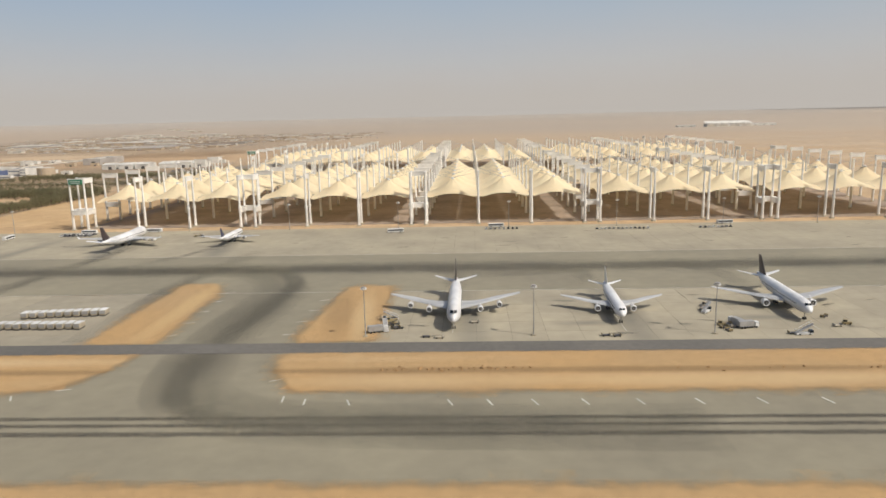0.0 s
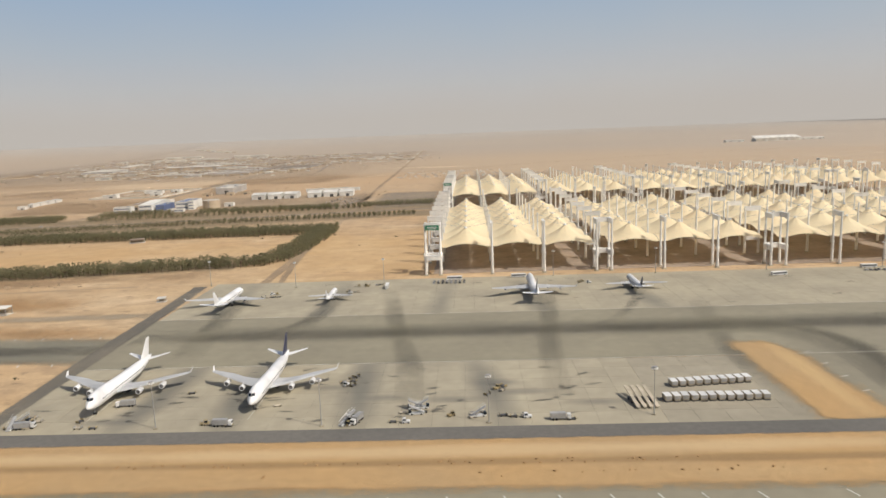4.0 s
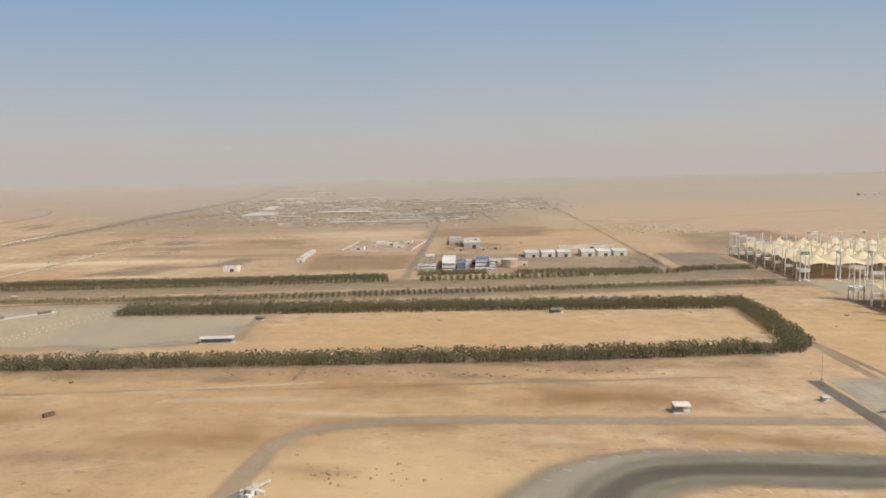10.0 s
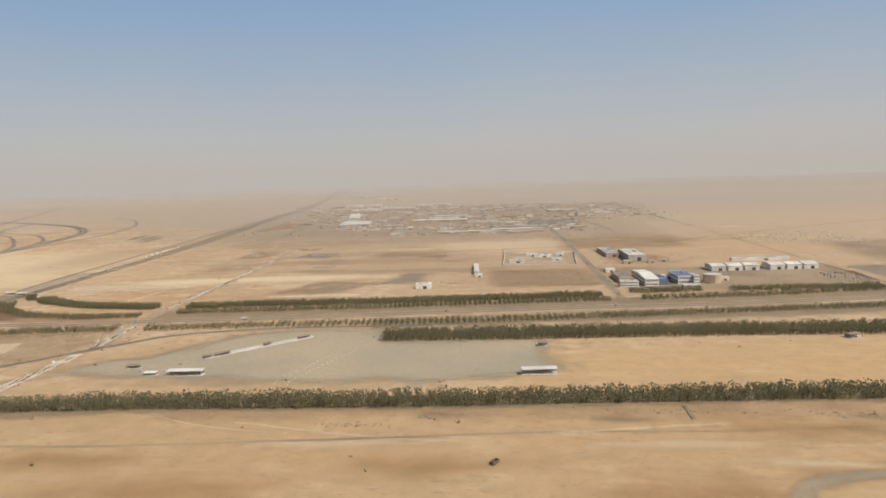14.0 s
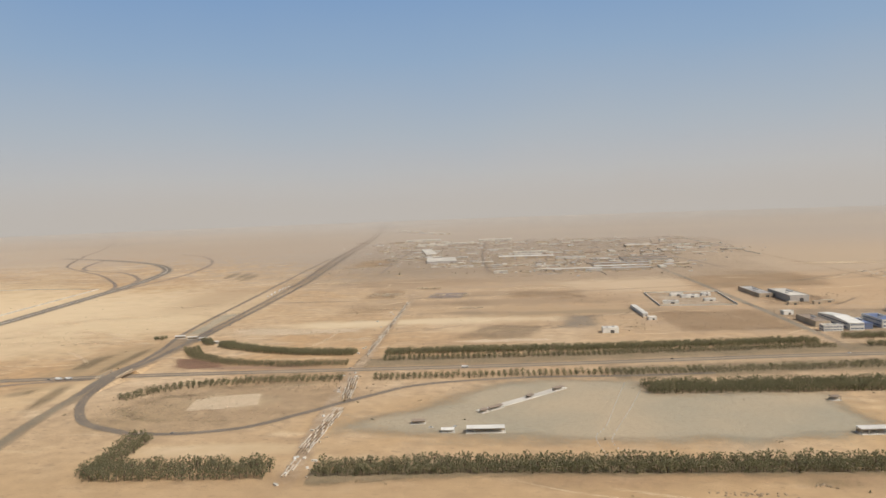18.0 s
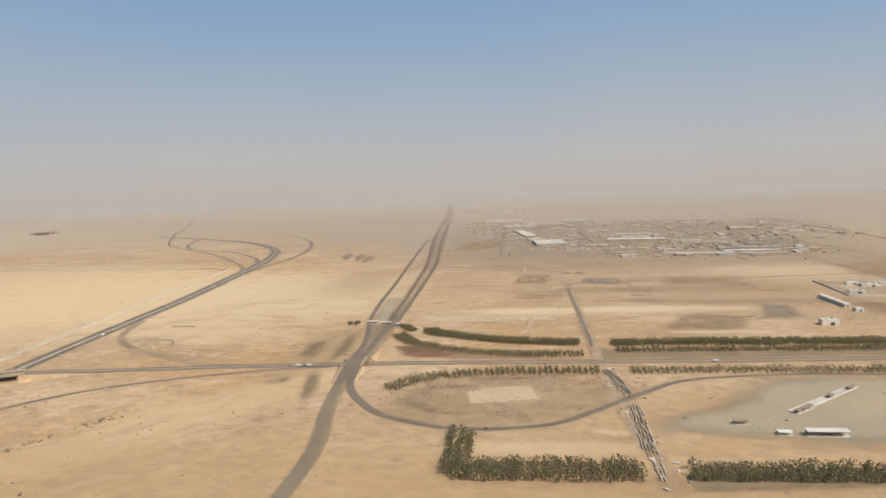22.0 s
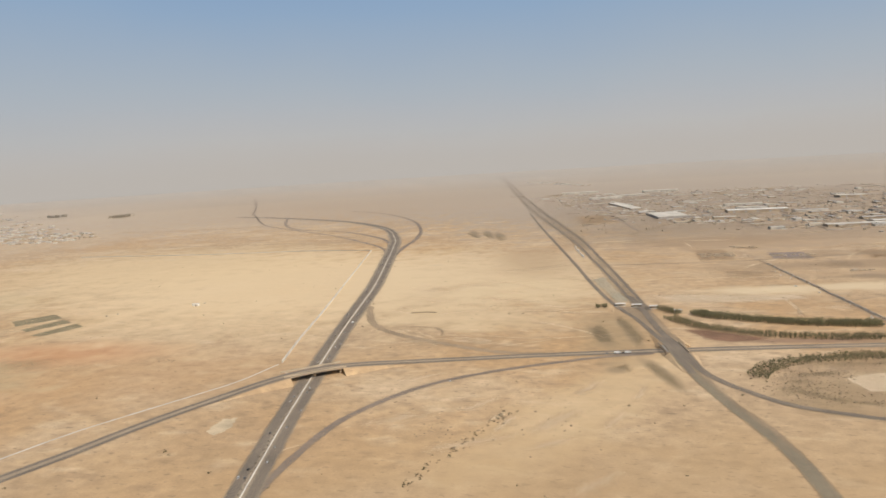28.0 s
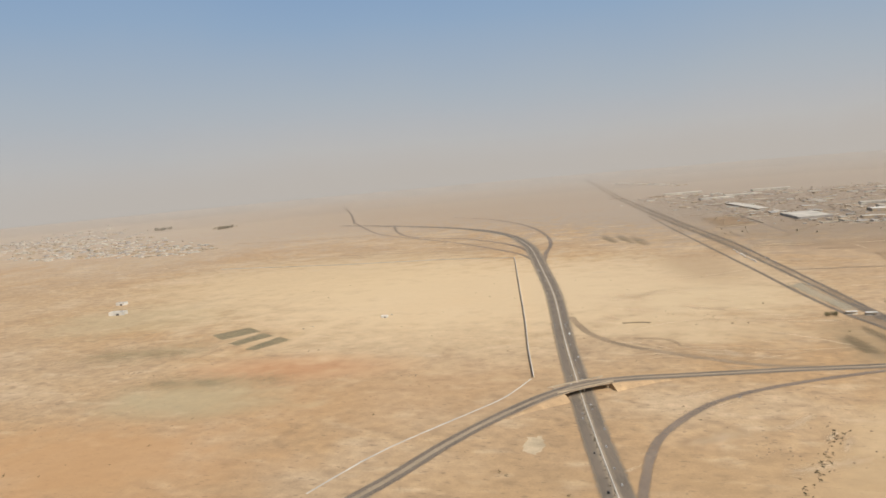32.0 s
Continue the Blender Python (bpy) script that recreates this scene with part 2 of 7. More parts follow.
tyre_marks = dusty(material("tyre_marks", (0.075, 0.07, 0.06), 0.9, grain=0.5, stain=0.05, vary=0.15, bump=0.0), 1.0, 0.27, 0.12)
dark_lines = dusty(material("dark_lines", (0.07, 0.064, 0.052), 0.9, grain=0.5, stain=0.03, vary=0.2, bump=0.0), 0.8, 0.42, 0.06)
broad_marks = dusty(material("broad_marks", (0.07, 0.066, 0.055), 0.9, grain=0.4, stain=0.04, vary=0.2, bump=0.0), 1.2, 0.27, 0.05)
faint_marks = dusty(material("faint_marks", (0.09, 0.083, 0.07), 0.9, grain=0.5, stain=0.05, vary=0.15, bump=0.0), 1.0, 0.2, 0.1)
far_road = dusty(material("far_road", (0.285, 0.225, 0.17), 0.9, grain=0.3, stain=0.03, vary=0.15, bump=0.05, tint=(0.235, 0.185, 0.14)), 0.7, 0.8, 0.05)
dirt_road = dusty(material("dirt_road", (0.40, 0.295, 0.185), 0.95, grain=0.6, stain=0.02, vary=0.12), 0.6, 0.8)
belt_soil = dusty(material("belt_soil", (0.26, 0.20, 0.115), 0.95, grain=0.5, stain=0.05, vary=0.2, tint=(0.33, 0.245, 0.145)), 0.8, 0.8, 0.08)
glass_bay = material("glass_bay", (0.20, 0.225, 0.27), 0.2, grain=1.0, stain=0.3, bump=0.0)
gravel_road = dusty(material("gravel_road", (0.32, 0.265, 0.19), 0.95, grain=0.8, stain=0.02, vary=0.1), 0.5, 0.9)
dusty(gravel, 0.8, 1.0, 0.05)
dusty(old_asphalt, 0.4)
pale_track = dusty(material("pale_track", (0.69, 0.54, 0.35), 0.95, grain=0.5, stain=0.05, vary=0.12, tint=(0.62, 0.47, 0.29)), 1.0, 0.55, 0.12)
gravel_pad = material("gravel_pad", (0.25, 0.225, 0.185), 0.95, grain=0.8, stain=0.1, vary=0.12)
paved_lot = dusty(material("paved_lot", (0.31, 0.255, 0.185), 0.95, grain=0.6, stain=0.03, vary=0.15, tint=(0.26, 0.212, 0.155)), 0.8, 0.68, 0.08)
pale_earth_lot = dusty(material("pale_earth_lot", (0.55, 0.44, 0.31), 0.95, grain=0.5, stain=0.05, vary=0.15, tint=(0.38, 0.28, 0.18)), 0.9, 0.75, 0.06)
pale_shoulder = dusty(material("pale_shoulder", (0.44, 0.345, 0.235), 0.95, grain=0.6, stain=0.03, vary=0.12, tint=(0.38, 0.30, 0.205)), 0.5, 0.9)
dusty_track = dusty(material("dusty_track", (0.335, 0.275, 0.19), 0.95, grain=0.6, stain=0.03, vary=0.12, tint=(0.38, 0.30, 0.20)), 1.0, 0.8, 0.1)
white_paint = material("white_paint", (0.78, 0.77, 0.73), 0.5, grain=1.0, stain=0.1, vary=0.05, bump=0.02)
road_paint = material("road_paint", (0.6, 0.58, 0.5), 0.8, grain=2.0, stain=0.2, vary=0.15, bump=0.0)
steel_white = material("steel_white", (0.88, 0.85, 0.78), 0.45, grain=0.7, stain=0.08, vary=0.06, bump=0.03)
fabric = material("fabric", (0.93, 0.80, 0.53), 0.75, grain=0.5, stain=0.06, vary=0.04, bump=0.05, tint=(0.90, 0.745, 0.475), spread=0.05)
thin(fabric, 0.27, (1.0, 0.94, 0.82))
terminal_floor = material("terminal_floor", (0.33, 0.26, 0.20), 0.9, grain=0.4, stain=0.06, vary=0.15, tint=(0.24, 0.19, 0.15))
green_sign = material("green_sign", (0.02, 0.22, 0.11), 0.4, grain=1.0, stain=0.3)
plane_white = material("plane_white", (0.80, 0.79, 0.77), 0.3, grain=0.5, stain=0.15, vary=0.03, bump=0.0)
plane_grey = material("plane_grey", (0.50, 0.50, 0.49), 0.4, grain=0.8, stain=0.2, vary=0.05, bump=0.0)
tail_blue = material("tail_blue", (0.035, 0.04, 0.085), 0.35, grain=0.8, stain=0.3, bump=0.0)
tail_brown = material("tail_brown", (0.06, 0.045, 0.05), 0.35, grain=0.8, stain=0.3, bump=0.0)
glass_dark = material("glass_dark", (0.02, 0.025, 0.03), 0.12, grain=1.0, stain=0.3, bump=0.0)
rubber = material("rubber", (0.025, 0.024, 0.023), 0.85, grain=3.0, stain=0.5)
metal_grey = material("metal_grey", (0.42, 0.41, 0.39), 0.5, 0.3, grain=1.0, stain=0.2)
dark_metal = material("dark_metal", (0.10, 0.095, 0.09), 0.6, 0.2, grain=1.0, stain=0.3)
leaf = material("leaf", (0.265, 0.25, 0.147), 0.9, grain=1.3, stain=0.12, vary=0.14, bump=0.0, tint=(0.30, 0.272, 0.162), spread=0.12)
thin(leaf, 0.5, (1.0, 1.0, 0.8))
# leaf of far trees: distance haze painted in as a paler, greyer colour
hazed_leaf = material("hazed_leaf", (0.42, 0.37, 0.285), 0.9, grain=0.5, stain=0.05, vary=0.15, bump=0.0, tint=(0.46, 0.40, 0.305))
thin(hazed_leaf, 0.5, (1.0, 1.0, 0.9))
bark = material("bark", (0.17, 0.12, 0.08), 0.9, grain=3.0, stain=0.4, vary=0.2)
scrub = material("scrub", (0.13, 0.10, 0.05), 0.9, grain=1.5, stain=0.2, vary=0.3, bump=0.0, tint=(0.08, 0.07, 0.035))
wall_white = material("wall_white", (0.72, 0.69, 0.62), 0.8, grain=0.8, stain=0.08, vary=0.06)
wall_tan = material("wall_tan", (0.50, 0.40, 0.28), 0.9, grain=0.8, stain=0.06, vary=0.08)
wall_blue = material("wall_blue", (0.15, 0.19, 0.32), 0.5, grain=0.8, stain=0.1)
wall_grey = material("wall_grey", (0.47, 0.435, 0.39), 0.7, grain=0.6, stain=0.06)
roof_pale = material("roof_pale", (0.62, 0.57, 0.48), 0.8, grain=0.5, stain=0.06, vary=0.06)
roof_brown = material("roof_brown", (0.30, 0.23, 0.17), 0.9, grain=0.6, stain=0.06)
pipe_steel = material("pipe_steel", (0.58, 0.50, 0.39), 0.75, 0.0, grain=0.8, stain=0.15, vary=0.15, spread=0.15)


# ---- geometry helpers ----
class Geo:
    """Vertices and faces gathered from simple forms, for one mesh."""

    def __init__(self):
        self.v, self.f, self.uv = [], [], []

    def add(self, v, f, uv=None):
        o = len(self.v)
        self.uv += uv or [1.0] * len(v)
        self.v += [tuple(p) for p in v]
        self.f += [tuple(i + o for i in q) for q in f]
        return self

    def box(self, x, y, z, sx, sy, sz, turn=0.0, bevel=0.0, top=1.0):
        """A box on its base centre, tapered to top, with its upright edges cut by bevel."""
        hx, hy, c, s = sx / 2, sy / 2, math.cos(turn), math.sin(turn)
        if bevel:
            b = bevel
            ring = [(-hx + b, -hy), (hx - b, -hy), (hx, -hy + b), (hx, hy - b), (hx - b, hy), (-hx + b, hy), (-hx, hy - b), (-hx, -hy + b)]
        else:
            ring = [(-hx, -hy), (hx, -hy), (hx, hy), (-hx, hy)]
        k = len(ring)
        v = [(x + px * q * c - py * q * s, y + px * q * s + py * q * c, z + h) for h, q in ((0, 1.0), (sz, top)) for px, py in ring]
        f = [(i, (i + 1) % k, k + (i + 1) % k, k + i) for i in range(k)] + [tuple(range(k))[::-1], tuple(range(k, 2 * k))]
        return self.add(v, f)

    def tube(self, a, b, ra, rb=None, n=8):
        a, b, rb = Vector(a), Vector(b), ra if rb is None else rb
        way = (b - a).normalized()
        side = way.cross(Vector((0, 0, 1)) if abs(way.z) < 0.9 else Vector((1, 0, 0))).normalized()
        up = side.cross(way)
        v = [p + (side * math.cos(2 * math.pi * i / n) + up * math.sin(2 * math.pi * i / n)) * r for p, r in ((a, ra), (b, rb)) for i in range(n)]
        f = [(i, (i + 1) % n, n + (i + 1) % n, n + i) for i in range(n)] + [tuple(range(n))[::-1], tuple(range(n, 2 * n))]
        return self.add(v, f)

    def loft(self, rings):
        n = len(rings[0])
        v = [p for r in rings for p in r]
        f = [(k * n + i, k * n + (i + 1) % n, (k + 1) * n + (i + 1) % n, (k + 1) * n + i) for k in range(len(rings) - 1) for i in range(n)]
        f += [tuple(range(n))[::-1], tuple(range((len(rings) - 1) * n, len(rings) * n))]
        return self.add(v, f)

    def mesh(self, name, mat, smooth=False):
        me = bpy.data.meshes.new(name)
        me.from_pydata(self.v, [], self.f)
        me.materials.append(mat)
        if min(self.uv) < 1:
            layer = me.uv_layers.new(name="UVMap")
            index = np.empty(len(me.loops), dtype=np.int32)
            me.loops.foreach_get("vertex_index", index)
            cover = np.array(self.uv)[index]
            layer.data.foreach_set("uv", np.stack([cover * 0, cover], 1).ravel())
        if smooth:
            me.shade_smooth()
        me.update()
        return me


def part(name, geo, mat, parent=None, label="", smooth=False):
    """One mesh object of that geometry (or of a ready mesh), under a thing or a part."""
    me = geo if isinstance(geo, bpy.types.Mesh) else geo.mesh(name, mat, smooth)
    ob = new(name, me)
    ob.parent = parent
    return tagged(ob, label)


def thing(name, label, category, x=0, y=0, z=0, turn=0, group="", kind=""):
    ob = new(name)
    ob.matrix_basis = pose(x, y, z, 0, 0, turn)
    return tagged(ob, label, category, group, kind)


def curve(points, step=4.0):
    """A smooth line through points of the plan, as evenly spaced places."""
    p = [Vector(q).to_3d() for q in points]
    p = [2 * p[0] - p[1], *p, 2 * p[-1] - p[-2]]
    out = []
    for a, b, c, d in zip(p, p[1:], p[2:], p[3:]):
        for i in range(max(2, int((c - b).length / step))):
            t = i / max(2, int((c - b).length / step))
            out.append(0.5 * (2 * b + (c - a) * t + (2 * a - 5 * b + 4 * c - d) * t * t + (3 * b - a - 3 * c + d) * t ** 3))
    return out + [p[-2]]


def strip(line, width, z=0.1, offset=0.0, thick=0.0, geo=None, rag=0.0, fade=0):
    """A ribbon along a line, offset to its left, with skirts down to the ground."""
    geo = geo or Geo()
    v, f, uv = [], [], []
    rnd = random.Random(len(line) * 7 + int(offset * 10))
    for i, p in enumerate(line):
        d = (line[min(i + 1, len(line) - 1)] - line[max(i - 1, 0)]).to_2d().normalized()
        s = Vector((-d.y, d.x, 0))
        w = width(i / max(1, len(line) - 1)) if callable(width) else width
        l, r = offset + w / 2 + rnd.uniform(-rag, rag), offset - w / 2 + rnd.uniform(-rag, rag)
        h = z + p.z
        flat = p.xy.to_3d()
        for k, at in ((l + thick + h * 1.2, -0.05), (l, h), (l * 0.7 + r * 0.3, h), (l * 0.3 + r * 0.7, h), (r, h), (r - thick - h * 1.2, -0.05)):
            v.append(flat + s * k + Vector((0, 0, at)))
        q = min(1, i / fade, (len(line) - 1 - i) / fade) if fade else 1
        uv += [0, 0.02 * q, q, q, 0.02 * q, 0]
    for i in range(len(line) - 1):
        a, b = 6 * i, 6 * i + 6
        f += [(a + k, a + k + 1, b + k + 1, b + k) for k in range(5)]
    return geo.add(v, f, uv)


def patch(points, z, rag=1.0, step=3.0, seed=1, inset=0.0, grow=0.0):
    """A flat piece of ground of that outline (counted anticlockwise), with an uneven edge; inset: how far its edge fades inwards."""
    rnd, out = random.Random(seed), []
    area = sum(a[0] * b[1] - b[0] * a[1] for a, b in zip(points, points[1:] + points[:1]))
    points = points if area > 0 else points[::-1]
    for a, b in zip(points, points[1:] + points[:1]):
        a, b = Vector(a), Vector(b)
        k = max(1, int((b - a).length / step))
        for i in range(k):
            q = a.lerp(b, i / k)
            out.append(Vector((q.x + rnd.uniform(-rag, rag) * 0.5, q.y + rnd.uniform(-rag, rag) * 0.5)))
    n = len(out)
    if not inset:
        v = [(p.x, p.y, z) for p in out] + [(p.x, p.y, -0.05) for p in out]
        return Geo().add(v, [(i, n + i, n + (i + 1) % n, (i + 1) % n) for i in range(n)] + [tuple(range(n))])
    # a fine grid whose cover falls off towards the outline
    ring = np.array([(p.x, p.y) for p in out])
    low, high = ring.min(0) - inset * 0.1 - grow, ring.max(0) + inset * 0.1 + grow
    cell = max(inset / 2.5, ((high - low).prod() / 4000) ** 0.5)
    nx, ny = (int(math.ceil(q / cell)) + 1 for q in high - low)
    gx, gy = np.meshgrid(low[0] + cell * np.arange(nx), low[1] + cell * np.arange(ny))
    near, inside = np.full(gx.shape, 1e9), np.zeros(gx.shape, bool)
    for (ax, ay), (bx, by) in zip(ring, np.roll(ring, -1, 0)):
        ex, ey = bx - ax, by - ay
        q = np.clip(((gx - ax) * ex + (gy - ay) * ey) / max(1e-9, ex * ex + ey * ey), 0, 1)
        near = np.minimum(near, np.hypot(gx - ax - q * ex, gy - ay - q * ey))
        if ay != by:
            inside ^= ((ay > gy) != (by > gy)) & (gx < ax + (gy - ay) / (by - ay) * ex)
    cover = np.clip((np.where(inside, near, -near) + grow) / inset, 0, 1).ravel()
    keep = [(a, a + 1, a + nx + 1, a + nx) for j in range(ny - 1) for i in range(nx - 1) for a in (j * nx + i,) if cover[[a, a + 1, a + nx, a + nx + 1]].max() > 0]
    used = sorted({i for q in keep for i in q})
    at = {i: k for k, i in enumerate(used)}
    xy = np.stack([gx.ravel(), gy.ravel()], 1)
    return Geo().add([(*xy[i], z) for i in used], [tuple(at[i] for i in q) for q in keep], [min(0.999, float(cover[i])) for i in used])


def setting(name, geo, mat, label, category="", kind="structure", smooth=False):
    return tagged(part(name, geo, mat, None, "", smooth), label, category, "", kind)


# ---- ground and distance ----
stains(sand, [
    (-1180, 330, 130, 60, 25, 0.46, 0.27, 0.12, 0.4), (-1275, 388, 80, 34, 5, 0.50, 0.26, 0.12, 0.75), (-1310, 200, 100, 55, 0, 0.50, 0.29, 0.13, 0.7), (-1320, 302, 66, 34, 0, 0.44, 0.365, 0.215, 0.65), (-1610, 580, 120, 80, 0, 0.48, 0.385, 0.22, 0.5),
    (-1220, 700, 260, 240, 30, 0.68, 0.52, 0.315, 0.8), (-1500, 850, 260, 200, 0, 0.64, 0.485, 0.285, 0.7), (-1010, 720, 150, 170, 10, 0.62, 0.475, 0.29, 0.6),
    (-980, 520, 90, 40, -20, 0.62, 0.47, 0.28, 0.6), (-930, 640, 70, 60, -30, 0.62, 0.48, 0.29, 0.6),
    (-860, 290, 26, 130, -28, 0.60, 0.44, 0.25, 0.6),
])
stains(sand, [
    (-700, 620, 60, 22, 5, 0.66, 0.53, 0.34, 0.85), (-560, 590, 40, 14, 5, 0.62, 0.47, 0.28, 0.6),
    (-505, 700, 110, 40, 0, 0.36, 0.25, 0.135, 0.75), (-690, 352, 26, 14, 4, 0.63, 0.50, 0.31, 0.85),
    (-720, 330, 30, 24, 20, 0.36, 0.26, 0.13, 0.55), (-660, 272, 40, 8, 8, 0.63, 0.50, 0.32, 0.7),
    (-370, 640, 60, 70, 0, 0.36, 0.255, 0.15, 0.8), (-250, 340, 170, 38, 7, 0.50, 0.315, 0.135, 0.6),
])
stains(sand, [
    (-250, 160, 45, 30, 0, 0.60, 0.43, 0.22, 0.7), (-241, 144, 16, 5.5, 12, 0.30, 0.19, 0.09, 0.85),
    (-30, 330, 50, 70, 0, 0.52, 0.33, 0.14, 0.5), (-850, 1950, 560, 520, 10, 0.30, 0.25, 0.195, 0.8),
    (-500, 1560, 520, 460, 0, 0.295, 0.243, 0.185, 0.85), (-1500, 1900, 900, 120, 12, 0.42, 0.27, 0.14, 0.6),
    (-840, 460, 26, 70, 0, 0.33, 0.24, 0.13, 0.6), (-130, 60, 300, 60, 0, 0.50, 0.30, 0.115, 0.75),
])
# large far greys put distance haze into the sand colour; the rest are earth
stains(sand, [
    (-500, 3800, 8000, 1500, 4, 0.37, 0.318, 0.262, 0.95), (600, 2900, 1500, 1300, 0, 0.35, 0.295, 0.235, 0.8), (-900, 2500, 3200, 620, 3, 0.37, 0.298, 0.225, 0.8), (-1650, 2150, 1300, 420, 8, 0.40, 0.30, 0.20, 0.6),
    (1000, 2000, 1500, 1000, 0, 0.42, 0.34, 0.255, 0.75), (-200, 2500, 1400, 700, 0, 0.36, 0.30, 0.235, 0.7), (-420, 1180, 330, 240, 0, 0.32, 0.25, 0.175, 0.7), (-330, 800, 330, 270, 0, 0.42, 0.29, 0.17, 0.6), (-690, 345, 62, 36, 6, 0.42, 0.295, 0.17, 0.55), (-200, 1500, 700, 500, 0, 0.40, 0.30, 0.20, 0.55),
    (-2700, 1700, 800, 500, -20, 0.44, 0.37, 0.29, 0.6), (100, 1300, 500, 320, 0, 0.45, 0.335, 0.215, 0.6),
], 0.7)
stains(sand, [
    (-853, 456, 6, 30, 18, 0.24, 0.18, 0.105, 0.6), (-830, 465, 4.5, 44, 9, 0.24, 0.18, 0.105, 0.6), (-839, 366, 7, 6, 0, 0.24, 0.18, 0.105, 0.6), (-812, 360, 5, 30, 18, 0.24, 0.18, 0.105, 0.6),
    (-705, 441, 48, 6, 3, 0.27, 0.17, 0.11, 0.8), (-1097, 1195, 8, 50, 15, 0.24, 0.18, 0.11, 0.8), (-1068, 1182, 8, 46, 15, 0.24, 0.18, 0.11, 0.8), (-1041, 1152, 8, 50, 15, 0.24, 0.18, 0.11, 0.8),
])
stains(sand, [
    (-600, 640, 90, 16, 6, 0.62, 0.49, 0.31, 0.8), (-620, 190, 420, 90, 5, 0.43, 0.285, 0.14, 0.55), (-520, 340, 110, 40, 5, 0.45, 0.30, 0.15, 0.5), (-560, 770, 150, 26, 4, 0.30, 0.21, 0.125, 0.7), (-470, 690, 90, 12, 8, 0.27, 0.20, 0.12, 0.7), (-590, 690, 40, 10, 0, 0.25, 0.18, 0.11, 0.7),
    (-700, 980, 120, 60, 10, 0.35, 0.24, 0.14, 0.7), (-380, 930, 110, 80, 0, 0.58, 0.44, 0.28, 0.6), (-150, 900, 160, 120, 10, 0.47, 0.31, 0.165, 0.6), (-950, 850, 40, 120, 10, 0.40, 0.28, 0.16, 0.6),
])


def land(x, y):
    """The height of the plain, lifted far out so that its edge fits the camera's horizon."""
    q = min(1.0, max(0.0, (math.hypot(x + 500, y) - 2450) / 1950))
    return 48 * q ** 1.4


ground = Geo()
xs = [-9000, -7000, -5600] + list(range(-5000, 4600, 100)) + [5200, 7000, 9000]
ys = [-6000, -3000, -1000, -300] + list(range(0, 5000, 100)) + [6000, 9000]
ground.add([(x, y, land(x, y) if y > 0 else 0.0) for y in ys for x in xs],
           [(j * len(xs) + i, j * len(xs) + i + 1, (j + 1) * len(xs) + i + 1, (j + 1) * len(xs) + i) for j in range(len(ys) - 1) for i in range(len(xs) - 1)])
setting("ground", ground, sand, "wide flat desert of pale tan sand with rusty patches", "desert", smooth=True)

haze = bpy.data.materials.new("hazy_sky")
haze.use_nodes = True
hn, hl = haze.node_tree.nodes, haze.node_tree.links
hn.remove(hn["Principled BSDF"])
em, hg, hz, hr = hn.new("ShaderNodeEmission"), hn.new("ShaderNodeNewGeometry"), hn.new("ShaderNodeSeparateXYZ"), hn.new("ShaderNodeMapRange")
ramp, hno = hn.new("ShaderNodeValToRGB"), hn.new("ShaderNodeTexNoise")
hl.new(hg.outputs["Position"], hz.inputs[0])
hno.inputs["Scale"].default_value, hno.inputs["Detail"].default_value = 0.0007, 3
hl.new(hg.outputs["Position"], hno.inputs["Vector"])
wav = hn.new("ShaderNodeMath")
wav.operation = "MULTIPLY_ADD"
wav.inputs[1].default_value = 260
hl.new(hno.outputs[0], wav.inputs[0])
hl.new(hz.outputs[2], wav.inputs[2])
hl.new(wav.outputs[0], hr.inputs[0])
hr.inputs[1].default_value, hr.inputs[2].default_value = 130, 2130
hl.new(hr.outputs[0], ramp.inputs[0])
stops = [(0.0, (0.50, 0.46, 0.415)), (0.05, (0.515, 0.483, 0.45)), (0.14, (0.50, 0.495, 0.492)), (0.32, (0.405, 0.46, 0.52)), (0.55, (0.285, 0.40, 0.555)), (0.9, (0.165, 0.305, 0.55))]
while len(ramp.color_ramp.elements) < len(stops):
    ramp.color_ramp.elements.new(0.5)
for e, (at, c) in zip(ramp.color_ramp.elements, stops):
    e.position, e.color = at, (*c, 1)
hl.new(ramp.outputs[0], em.inputs[0])
hl.new(em.outputs[0], hn["Material Output"].inputs[0])
SKY_EMIT = em.inputs[1]
SKY_EMIT.default_value = 1.0
arc = range(-76, 57, 4)
bd = Geo().add([(-500 + r * math.sin(radians(a)), r * math.cos(radians(a)), z) for r, z in ((4380, -20), (4650, 1800)) for a in arc], [(i, i + 1, len(arc) + i + 1, len(arc) + i) for i in range(len(arc) - 1)])
setting("backdrop", bd, haze, "dusty haze rising into a pale blue sky", "sky", smooth=True)
# thin glowing sheets added as haze before the skyline, slanted with the sun against shadows
dust = bpy.data.materials.new("haze_sheet")
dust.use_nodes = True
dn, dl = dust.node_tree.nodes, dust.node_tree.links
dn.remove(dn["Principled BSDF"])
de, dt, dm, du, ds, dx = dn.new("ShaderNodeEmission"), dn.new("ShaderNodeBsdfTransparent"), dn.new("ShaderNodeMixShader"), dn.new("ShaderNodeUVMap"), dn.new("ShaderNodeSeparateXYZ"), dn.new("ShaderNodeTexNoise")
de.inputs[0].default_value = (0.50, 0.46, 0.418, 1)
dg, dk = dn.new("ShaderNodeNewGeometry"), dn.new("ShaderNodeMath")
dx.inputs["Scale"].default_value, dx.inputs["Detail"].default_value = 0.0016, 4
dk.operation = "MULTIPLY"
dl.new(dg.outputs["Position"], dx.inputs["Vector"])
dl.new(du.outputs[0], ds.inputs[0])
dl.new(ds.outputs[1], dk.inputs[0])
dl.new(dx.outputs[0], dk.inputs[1])
